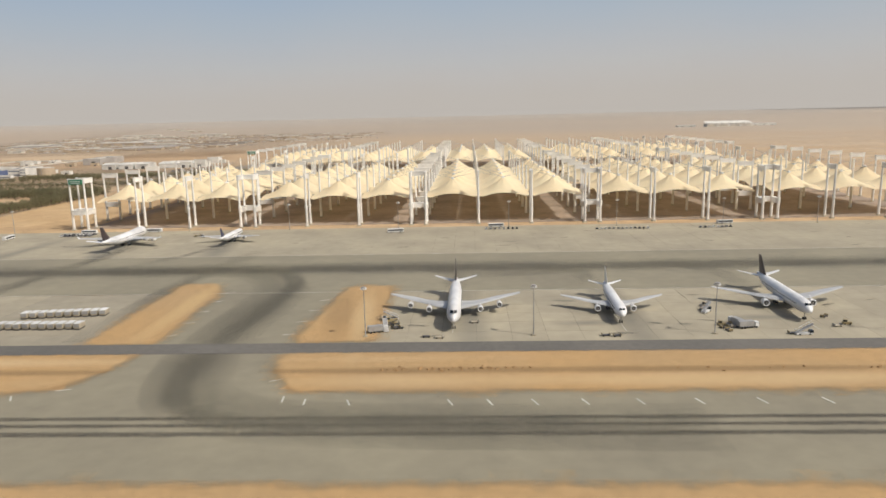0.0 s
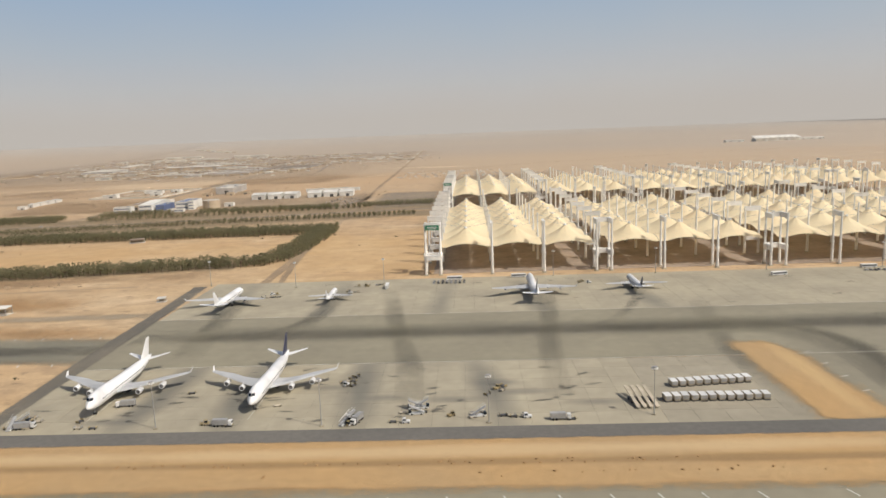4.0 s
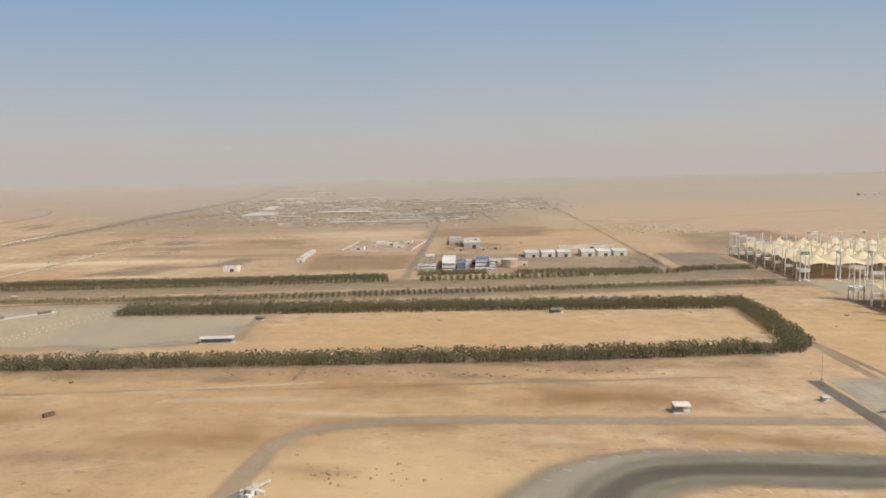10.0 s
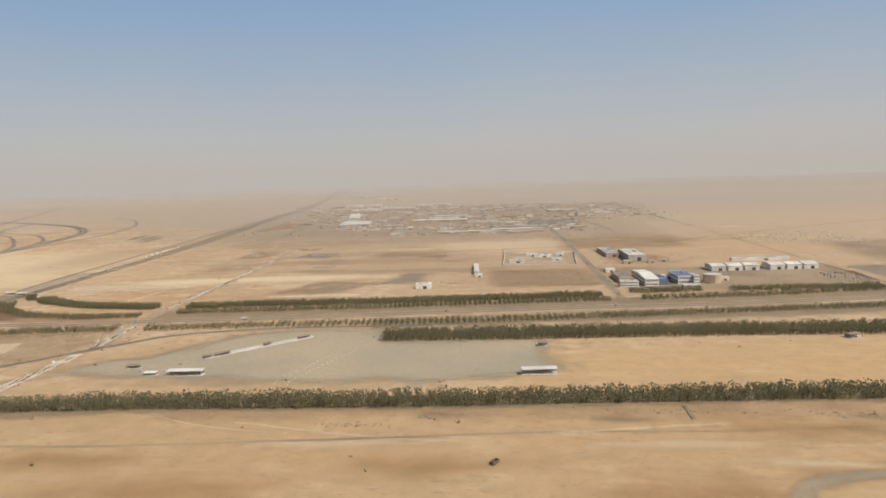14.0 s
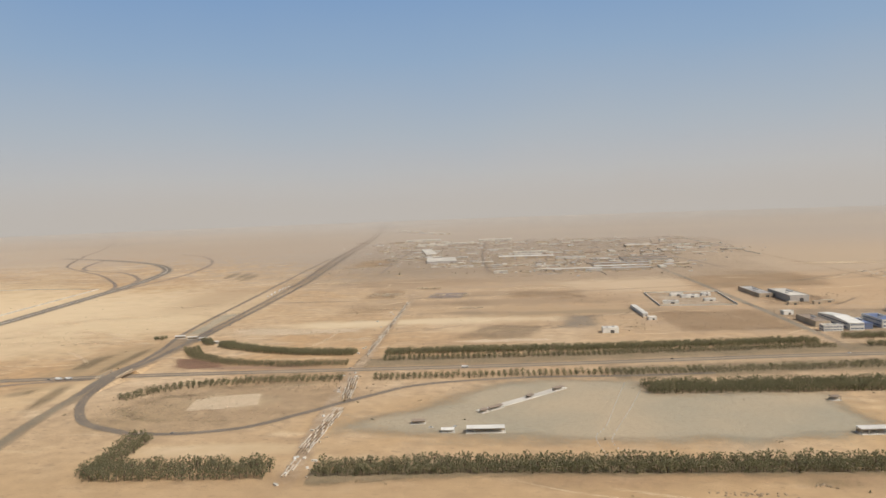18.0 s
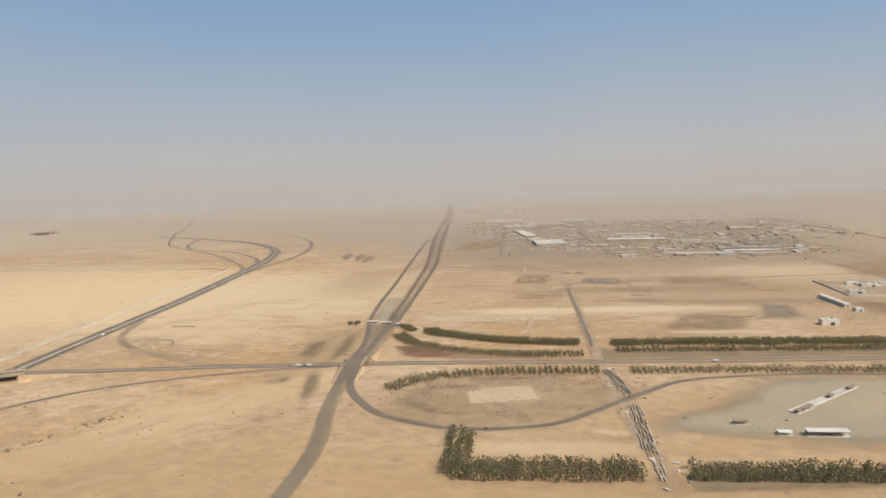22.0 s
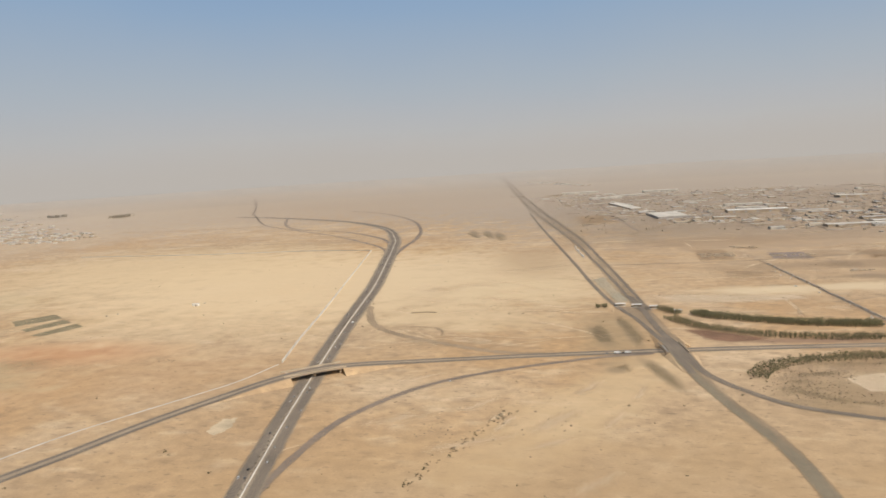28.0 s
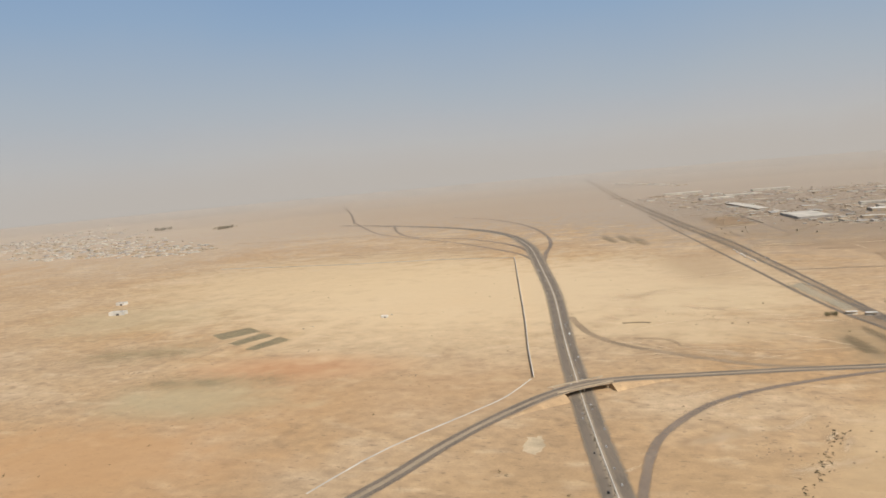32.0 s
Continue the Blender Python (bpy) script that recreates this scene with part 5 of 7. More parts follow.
grove = row([(-446, 378), (-368, 384), (-269, 392), (-180, 397), (-92, 402), (-64, 405)], 3.0, 7, 3.2, 1.05)
joined("grove", grove, "long dense grove of dark olive-green trees", "trees")
avenue = row([(-756, 350), (-746, 368), (-728, 384), (-686, 396), (-635, 402)], 3.2, 4, 3.6, 0.74, 0.3, even=True)
avenue += row([(-617, 405), (-523, 417), (-440, 424), (-346, 437), (-219, 460), (-136, 474), (-20, 492)], 3.5, 3, 4.0, 0.74, 0.25, even=True)
avenue += row([(-803, 506), (-783, 478), (-768, 466), (-745, 453), (-724, 447), (-684, 443), (-644, 448)], 3.0, 4, 3.2, 0.72, 0.3, even=True)
avenue += row([(-625, 462), (-560, 470), (-480, 479), (-396, 492), (-300, 506)], 3.4, 3, 3.8, 0.76, 0.25, even=True)
avenue += row([(-280, 508), (-180, 525), (-60, 552)], 4.4, 3, 3.8, 0.85, 0.4, 0.1, even=True)
joined("avenue", avenue, "regular rows of small green trees along the road", "trees")
north = row([(-780, 526), (-773, 512), (-749, 500), (-714, 487), (-682, 482), (-651, 481)], 2.4, 5, 2.7, 0.9)
north += row([(-626, 482), (-564, 490), (-480, 497), (-396, 509), (-305, 523)], 2.4, 5, 2.6, 0.9)
north += row([(-283, 538), (-226, 545)], 2.9, 3, 3.4, 0.9) + row([(-205, 546), (-90, 556)], 2.9, 3, 3.2, 0.85) + row([(-70, 560), (-10, 566)], 2.9, 3, 3.4, 0.9)
joined("north_belt", north, "belt of dark green trees along the far side of the road", "trees")


def scrub_stuff(name, spots, label):
    """Low dry shrubs, each a handful of twig sprays."""
    r2, g = random.Random(len(spots)), Geo()
    for x, y, s in spots:
        for _ in range(10):
            p = Vector((x + r2.gauss(0, s * 0.5), y + r2.gauss(0, s * 0.5), abs(r2.gauss(0, s * 0.35)) + 0.05))
            e1 = Vector((r2.gauss(0, 1), r2.gauss(0, 1), r2.gauss(0, 0.5))).normalized() * s * 0.4
            e2 = e1.cross(Vector((r2.gauss(0, 1), r2.gauss(0, 1), r2.gauss(0, 1)))).normalized() * s * 0.25
            g.add([p - e1, p + e2, p + e1, p - e2], [(0, 1, 2, 3)])
    ob = part(name, g, scrub)
    return tagged(ob, label, "shrubs", "", "stuff")


arcline = curve([(-98, 151.5), (-117, 149.5), (-129, 145), (-137, 137), (-140, 124), (-141, 100), (-141, 80)], 0.9)
scrub_stuff("shrub_hedge", [(p.x + rnd.gauss(0, 0.35), p.y + rnd.gauss(0, 0.35), 0.8) for k, p in enumerate(arcline) if k > 16 or rnd.random() < 0.3], "curved low hedge of dry brown shrubs")
med = [p for p in H1 if p.y < 520]
scrub_stuff("median_shrubs", [(p.x - 1.5 + rnd.gauss(0, 0.25), p.y + q * 2.0 + rnd.gauss(0, 0.3), 0.75) for p in med for q in (-1, 1)], "dark shrubs along the highway median")
scrub_stuff("desert_scrub", [q for q in ((rnd.uniform(-1500, -20), 150 + rnd.random() ** 1.5 * 700, rnd.uniform(0.4, 1.1)) for _ in range(260)) if q[0] < -240 or q[1] > 300], "scattered dry desert shrubs")

# ---- vehicles ----
car_white = material("car_white", (0.70, 0.69, 0.66), 0.3, grain=2.0, stain=0.5, vary=0.05, bump=0.0)
car_silver = material("car_silver", (0.34, 0.34, 0.34), 0.35, 0.3, grain=2.0, stain=0.5, vary=0.05, bump=0.0)
car_dark = material("car_dark", (0.05, 0.05, 0.06), 0.3, grain=2.0, stain=0.5, vary=0.05, bump=0.0)
yellow_paint = material("yellow_paint", (0.36, 0.28, 0.14), 0.5, grain=1.5, stain=0.4, vary=0.12)
tan_paint = material("tan_paint", (0.50, 0.43, 0.32), 0.6, grain=1.5, stain=0.4, vary=0.1)


def wheels(parent, length, width, r, axles):
    for k in axles:
        for s in (-1, 1):
            part("wheel", Geo().tube((length * k, s * (width / 2 - 0.09), r), (length * k, s * (width / 2 + 0.02), r), r, r, 8), rubber, parent)


def car(paint, label, group):
    c = thing("car", label, "car", group=group)
    l, w = 4.6 * K, 1.8 * K
    body = Geo().loft([[(x * l, s * w / 2 * q, z * K) for s, z in ((-1, 0.35), (1, 0.35), (1, h), (-1, h))] for x, q, h in ((-0.5, 0.9, 0.75), (-0.47, 1, 0.9), (0.2, 1, 0.92), (0.46, 0.96, 0.75), (0.5, 0.86, 0.6))])
    part("body", body, paint, c)
    part("cabin", Geo().box(-0.05 * l, 0, 0.88 * K, 2.5 * K, 1.6 * K, 0.55 * K, 0, 0.08, 0.78), glass_dark, c)
    part("roof", Geo().box(-0.05 * l, 0, 1.43 * K, 1.9 * K, 1.25 * K, 0.05 * K, 0, 0.08), paint, c)
    wheels(c, l, w, 0.32 * K, (-0.3, 0.3))
    return c


def truck(paint, load, label, group):
    t = thing("truck", label, "truck", group=group)
    l, w = 9 * K, 2.4 * K
    part("chassis", Geo().box(0, 0, 0.6 * K, l, 0.9 * K, 0.3 * K), dark_metal, t)
    part("cab", Geo().box(l * 0.40, 0, 0.7 * K, 1.8 * K, w, 2.0 * K, 0, 0.1, 0.92), paint, t)
    part("windscreen", Geo().box(l * 0.40 + 0.86 * K, 0, 1.7 * K, 0.12 * K, w * 0.8, 0.75 * K), glass_dark, t)
    part("load_body", Geo().box(-l * 0.12, 0, 0.9 * K, l * 0.74, w, 2.3 * K, 0, 0.05), load, t)
    wheels(t, l, w, 0.5 * K, (-0.36, -0.2, 0.36))
    return t


def bus(label, group):
    b = thing("apron_bus", label, "bus", group=group)
    l, w = 13 * K, 2.9 * K
    part("body", Geo().box(0, 0, 0.4 * K, l, w, 2.6 * K, 0, 0.12), car_white, b)
    for s in (-1, 1):
        part("window_band", Geo().box(0, s * (w / 2 + 0.01), 1.5 * K, l * 0.9, 0.03, 1.0 * K), glass_dark, b)
    part("roof", Geo().box(0, 0, 3.0 * K, l * 0.97, w * 0.92, 0.15 * K, 0, 0.1), white_paint, b)
    wheels(b, l, w, 0.45 * K, (-0.3, 0.3))
    return b


def tug(label, group, paint):
    t = thing("tug", label, "tow tractor", group=group)
    part("body", Geo().box(0, 0, 0.35 * K, 3.6 * K, 1.8 * K, 0.9 * K, 0, 0.1), paint, t)
    part("cab", Geo().box(-0.7 * K, 0, 1.25 * K, 1.3 * K, 1.6 * K, 0.9 * K, 0, 0.06, 0.9), glass_dark, t)
    part("cab_roof", Geo().box(-0.7 * K, 0, 2.15 * K, 1.4 * K, 1.7 * K, 0.1 * K), paint, t)
    wheels(t, 3.6 * K, 1.8 * K, 0.38 * K, (-0.3, 0.3))
    return t


def dolly(label, group, deck, rail):
    d = thing("cargo_dolly", label, "cargo dolly", group=group)
    part("deck", Geo().box(0, 0, 0.45 * K, 3.3 * K, 1.9 * K, 0.18 * K), deck, d)
    for s in (-1, 1):
        part("end_rail", Geo().box(s * 1.6 * K, 0, 0.6 * K, 0.1 * K, 1.9 * K, 0.7 * K), rail, d)
    part("tow_bar", Geo().tube((1.6 * K, 0, 0.45 * K), (2.9 * K, 0, 0.4 * K), 0.05 * K, 0.05 * K, 5), dark_metal, d)
    wheels(d, 3.3 * K, 1.9 * K, 0.28 * K, (-0.35, 0.35))
    return d


def crate(label, group):
    c = thing("freight_container", label, "freight container", group=group)
    part("body", Geo().add([(-0.62, -1.1, 0.25), (0.62, -1.1, 0.25), (0.62, 1.1, 0.25), (-0.62, 1.1, 0.25), (-0.72, -1.2, 0.6), (0.72, -1.2, 0.6), (0.72, 1.2, 0.6), (-0.72, 1.2, 0.6),
                            (-0.72, -1.2, 1.35), (0.72, -1.2, 1.35), (0.72, 1.2, 1.35), (-0.72, 1.2, 1.35)],
                           [(3, 2, 1, 0)] + [(i, (i + 1) % 4, 4 + (i + 1) % 4, 4 + i) for i in range(4)] + [(4 + i, 4 + (i + 1) % 4, 8 + (i + 1) % 4, 8 + i) for i in range(4)] + [(8, 9, 10, 11)]), tan_paint, c)
    part("cover", Geo().box(0, 0, 1.35, 1.46, 2.42, 0.08, 0, 0.1), white_paint, c)
    part("door_panel", Geo().box(0, -1.215, 0.62, 1.2, 0.03, 0.68), metal_grey, c)
    part("dolly_frame", Geo().box(0, 0, 0.0, 1.3, 2.5, 0.25), dark_metal, c)
    return c


def stairs(label, group):
    s = thing("passenger_stairs", label, "stairs truck", group=group)
    part("chassis", Geo().box(0, 0, 0.3 * K, 7 * K, 2.2 * K, 0.6 * K, 0, 0.06), car_white, s)
    part("cab", Geo().box(3.0 * K, 0, 0.9 * K, 1.5 * K, 2.1 * K, 1.1 * K, 0, 0.06, 0.9), glass_dark, s)
    ramp = Geo().add([(-3.4 * K, -0.9 * K, 1.0 * K), (-3.4 * K, 0.9 * K, 1.0 * K), (3.4 * K, 0.9 * K, 4.6 * K), (3.4 * K, -0.9 * K, 4.6 * K), (-3.4 * K, -0.9 * K, 0.8 * K), (-3.4 * K, 0.9 * K, 0.8 * K), (3.4 * K, 0.9 * K, 4.2 * K), (3.4 * K, -0.9 * K, 4.2 * K)],
                     [(0, 1, 2, 3), (7, 6, 5, 4), (0, 3, 7, 4), (1, 5, 6, 2), (0, 4, 5, 1), (3, 2, 6, 7)])
    part("flight", ramp, metal_grey, s)
    for q in (-1, 1):
        part("handrail", Geo().tube((-3.4 * K, q * 0.9 * K, 2.0 * K), (3.4 * K, q * 0.9 * K, 5.6 * K), 0.06 * K, 0.06 * K, 5), white_paint, s)
    wheels(s, 7 * K, 2.2 * K, 0.4 * K, (-0.3, 0.3))
    return s


vr = random.Random(11)


def spread_things(kinds, spots, base=0.085):
    """Places the kinds, built once each, at spots of (x, y, turn); the first spot of a kind takes the built one."""
    used = set()
    for i, (x, y, turn, *high) in enumerate(spots):
        z = high[0] if high else base
        k = kinds[i % len(kinds)] if i < len(kinds) else vr.choice(kinds)
        if k in used:
            copy_thing(k, pose(x, y, z, 0, 0, turn))
        else:
            used.add(k)
            k.matrix_basis = pose(x, y, z, 0, 0, turn)
    for k in kinds:
        if k not in used:
            for ch in list(k.children):
                bpy.data.objects.remove(ch)
            bpy.data.objects.remove(k)


APRON = [tug("small yellow-brown tow tractor on the apron", "apron vehicles", yellow_paint), tug("small white tow tractor on the apron", "apron vehicles", car_white),
         dolly("empty flat cargo dolly of dark metal", "cargo dollies", dark_metal, yellow_paint), dolly("empty tan cargo dolly", "cargo dollies", tan_paint, metal_grey),
         stairs("white passenger stairs truck", "apron vehicles"), truck(car_white, metal_grey, "white apron service truck with a grey body", "apron vehicles")]
spots = []
for cx, cy, n, sx, sy, t in ((-78.5, 122.5, 22, 2.6, 3.2, 20), (-6.5, 119.5, 9, 2.2, 3.0, 60), (-11.5, 143, 8, 1.6, 4.0, 70), (24, 121, 6, 6.0, 0.8, 0), (23.5, 136, 4, 2, 3, 45),
                             (148.5, 127.5, 18, 2.6, 5.0, 20), (5, 124.5, 6, 3.5, 2.2, 10), (17, 122, 5, 4, 2.0, 20), (-22, 251, 8, 5, 1.2, 10), (-36, 119.8, 4, 2.5, 0.8, 0), (219.5, 124, 13, 3.4, 2.4, 10), (218, 138, 4, 1.5, 3.5, 60), (-57, 238, 6, 4, 3.0, 30), (-24, 240, 5, 5, 2.0, 10), (62, 246, 4, 3, 3, 0), (240, 124, 2, 2, 1.5, 0)):
    for _ in range(n):
        spots.append((cx + vr.uniform(-1, 1) * sx, cy + vr.uniform(-1, 1) * sy, t + vr.choice((0, 0, 90, 180)) + vr.uniform(-15, 15)))
for x in (-35, 2, 36, 157, 192, 228, -64):
    spots += [(x + vr.uniform(-1, 1), 119 + vr.uniform(-0.4, 0.4), 0), (x + 2.4, 118.8, 4)]
spots += [(-25.2, 129.2, 200), (240, 130.5, 215), (-60.5, 131, 190), (166.5, 129, 190), (45.5, 240, 20), (-66.5, 122.5, 80), (-48, 138, 10)]
spread_things(APRON + [APRON[2]] * 4 + [APRON[3]] * 3, spots)
row_of_cars = [car(car_white, "white car parked beside the apron", "parked cars"), car(car_silver, "silver car parked in a row", "parked cars"), car(car_dark, "dark car parked in a row", "parked cars"), car(car_white, "white car parked in a row", "parked cars")]
spots = [(4 + 1.7 * i, 252 + 3.0 * j + vr.uniform(-0.3, 0.3), 90 + vr.uniform(-4, 4)) for i in range(8) for j in range(2)]
spots += [(214 + 1.6 * i, 250 + vr.uniform(-0.4, 0.4), 80) for i in range(13)] + [(253 + 1.6 * i, 250 + vr.uniform(-0.4, 0.4), 80) for i in range(8)] + [(172 + 1.7 * i, 254 + vr.uniform(-0.5, 0.5), 85) for i in range(8)]
# the car park behind the trees
for j in range(9):
    y = 568 + 9.0 * j
    for i in range(10 if j < 7 else 8):
        if vr.random() < 0.8:
            spots.append((-112 + 2.9 * i + 0.6 * j, y + vr.uniform(-0.5, 0.5), 90 + vr.uniform(-5, 5), 0.052))
# traffic on the roads
for i in range(66):
    p = H1[vr.randrange(8, 110)]
    spots.append((p.x + vr.choice((-6.4, -4.0, -3.2, 3.2, 3.6, 6.2)), p.y, 104, 0.2))
high2 = [p for p in H3 if 600 < p.y < 1010]
for i in range(30):
    p = vr.choice(high2 if i > 18 else [q for q in high2 if 850 < q.y < 985])
    spots.append((p.x + vr.choice((-1, 1, 1)) * vr.uniform(0.2, 0.46) * 20, p.y + vr.uniform(-2, 2), 100, 0.1))
for x, y, t, z in ((-941, 336, 40, 0.1), (-846, 402.5, 8, 0.16), (-835, 404.5, 8, 0.16), (-640, 438.5, 8, 0.16), (-420, 467.5, 8, 0.16), (-300, 486.5, 8, 0.16), (-690, 295, 10, 0.13), (-1346, 519, 30, 0.0), (-1272, 580, 10, 0.0), (-1340, 528, 0, 0.0), (-560, 311, 5, 0.05), (-548, 313, 60, 0.05)):
    spots.append((x, y, t, z))
spread_things(row_of_cars, spots)
lorry = truck(car_white, white_paint, "white lorry with a box body on the road", "lorries")
spots = [(-839, 402.9, 8, 0.17), (-832, 404.0, 8, 0.17), (-560, 441.5, 7, 0.17), (-1005, 362, 40, 1.2)]
for i in range(13):
    p = vr.choice([q for q in H3 if 820 < q.y < 990])
    spots.append((p.x - vr.uniform(12, 17), p.y, 103, 0.0))
for i in range(2):
    p = H1[vr.randrange(20, 90)]
    spots.append((p.x + vr.choice((-5.0, 5.0)), p.y, 104, 0.2))
spread_things([lorry], spots[:3] + spots[4:])
buses = bus("white apron bus beside the tents", "apron buses")
spread_things([buses], [(12, 258.5, 3), (38, 260, 2), (176, 259.5, 0), (265, 259, 4), (-14, 247, 92), (137, 250, 10)])
crates = crate("white-topped freight container on a dolly in a row", "freight containers")
spread_things([crates], [(64.0 + 1.9 * i, 136.4 + 0.22 * i + vr.uniform(-0.15, 0.15), 6 + vr.uniform(-4, 4)) for i in range(10)] + [(60.2 + 1.9 * i, 128.0 + vr.uniform(-0.15, 0.15), 2 + vr.uniform(-4, 4)) for i in range(12)], 0.075)
for i in range(4):
    t = thing("belt_loader", "long pale conveyor loader parked in a row", "belt loader", 52.6 + 1.35 * i, 127.6, 0.09, 97, "belt loaders")
    part("chassis", Geo().box(0, 0, 0.3, 3.0, 0.8, 0.35, 0, 0.05), dark_metal, t)
    part("belt", Geo().add([(-4.2, -0.4, 0.5), (-4.2, 0.4, 0.5), (4.2, 0.4, 2.2), (4.2, -0.4, 2.2), (-4.2, -0.4, 0.3), (-4.2, 0.4, 0.3), (4.2, 0.4, 2.0), (4.2, -0.4, 2.0)], [(0, 1, 2, 3), (7, 6, 5, 4), (0, 3, 7, 4), (1, 5, 6, 2), (0, 4, 5, 1), (3, 2, 6, 7)]), tan_paint, t)
    wheels(t, 3.0, 0.9, 0.2, (-0.35, 0.35))

# ---- light masts ----
def light_mast(x, y, h=10.4):
    m = thing("light_mast", "tall thin steel floodlight mast", "light mast", x, y, 0.08, vr.uniform(0, 90), "apron light masts")
    part("pole", Geo().tube((0, 0, 0), (0, 0, h), 0.13, 0.07, 8), metal_grey, m)
    part("base_plate", Geo().box(0, 0, 0, 0.9, 0.9, 0.25, 0, 0.1), concrete, m)
    head = part("lamp_ring", Geo().tube((0, 0, h - 0.25), (0, 0, h - 0.05), 0.45, 0.45, 10), metal_grey, m)
    for k in range(6):
        a = k * math.pi / 3
        part("floodlight", Geo().box(0.5 * math.cos(a), 0.5 * math.sin(a), h - 0.55, 0.3, 0.34, 0.3, a, 0, 0.7), white_paint, head)
    return m


first = light_mast(-82.3, 117.6)
for x, y in [(-48, 118.4), (-13, 118), (21.5, 118), (55.5, 120.5), (144.5, 120), (178.2, 120), (213.8, 120), (250, 120), (285, 120), (-88, 259.5), (-51, 252), (-16, 254), (52, 264), (93, 265), (137, 264), (181, 259), (223, 258), (264, 258), (300, 258)]:
    copy_thing(first, pose(x, min(y, 261.2), 0.08, 0, 0, vr.uniform(0, 90)))

# ---- sheds, huts and stores ----
def canopy_shed(x, y, l, w, h, turn, label, roof=None, posts=4, group="shade sheds"):
    s = thing("shade_shed", label, "shed", x, y, 0.05, turn, group)
    part("floor_slab", Geo().box(0, 0, 0, l + 0.6, w + 0.6, 0.12), roof_pale, s)
    part("roof", Geo().add([(-l / 2, -w / 2, h - 0.25), (l / 2, -w / 2, h - 0.25), (l / 2, w / 2, h), (-l / 2, w / 2, h), (-l / 2, -w / 2, h - 0.5), (l / 2, -w / 2, h - 0.5), (l / 2, w / 2, h - 0.25), (-l / 2, w / 2, h - 0.25)],
                           [(0, 1, 2, 3), (7, 6, 5, 4), (0, 4, 5, 1), (1, 5, 6, 2), (2, 6, 7, 3), (3, 7, 4, 0)]), roof or wall_white, s)
    for i in range(posts):
        for q in (-1, 1):
            part("post", Geo().box(-l / 2 + 0.2 + (l - 0.4) * i / (posts - 1), q * (w / 2 - 0.2), 0.1, 0.18, 0.18, h - 0.5 if q < 0 else h - 0.3), metal_grey, s)
    part("back_wall", Geo().box(0, w / 2 - 0.1, 0.1, l - 0.2, 0.12, h * 0.45), wall_tan, s)
    return s


canopy_shed(-150, 220.5, 5.6, 4.2, 2.9, 3, "white-roofed open shelter beside the sandy track", posts=3)
canopy_shed(-97.5, 234, 3.0, 2.4, 1.7, 8, "small white-roofed shelter by the apron road", posts=2)
canopy_shed(-354.5, 313.5, 17, 4.6, 3.0, 8, "long white-roofed shade shed on the gravel lot", posts=6)
canopy_shed(-532, 306, 18.5, 4.6, 2.8, 6, "long white-roofed shade shed on the gravel lot", posts=6)
canopy_shed(-550.5, 305, 6.5, 3.4, 1.8, 6, "small white-roofed shade shed on the gravel lot", posts=3)
canopy_shed(-567.5, 317.5, 7, 3.0, 2.0, 8, "dark-roofed low shed on the gravel lot", roof_brown, 3)
canopy_shed(-352.5, 368, 5, 3.5, 2.4, 8, "small dark-roofed shed beside the trees", roof_brown, 3)
canopy_shed(-181, 390, 8, 4.5, 2.4, 20, "small open shed before the trees", roof_brown, 3)
setting("loading_bank", strip([Vector(p) for p in ((-539, 339, 0), (-525, 355, 0), (-510, 372, 0), (-494, 391, 0))], 5.2, 0.35), roof_pale, "pale raised loading bank across the gravel lot", "bank")
for x, y, l in ((-530.5, 344.5, 9), (-536, 338.5, 5), (-513, 367, 4.5), (-497, 385, 8)):
    canopy_shed(x, y, l, 2.6, 2.0, 48, "dark-roofed open loading shelter", roof_brown, 3, "loading shelters")
bol = 0
BOLLARD = thing("bollard", "short white painted bollard in a line", "bollard", 0, 0, group="bollards")
part("post", Geo().tube((0, 0, 0), (0, 0, 0.7), 0.16, 0.14, 6), white_paint, BOLLARD)
part("cap", Geo().tube((0, 0, 0.7), (0, 0, 0.76), 0.17, 0.1, 6), white_paint, BOLLARD)
for ln in ([(-458, 400), (-466, 360), (-474, 318), (-480, 300), (-477, 276)], [(-450, 386), (-459, 350), (-470, 310), (-473, 294), (-469, 276)]):
    pts = curve(ln, 3.8)
    for p in pts:
        if bol == 0:
            BOLLARD.matrix_basis = pose(p.x, p.y, 0.05)
        else:
            copy_thing(BOLLARD, pose(p.x, p.y, 0.05))
        bol += 1


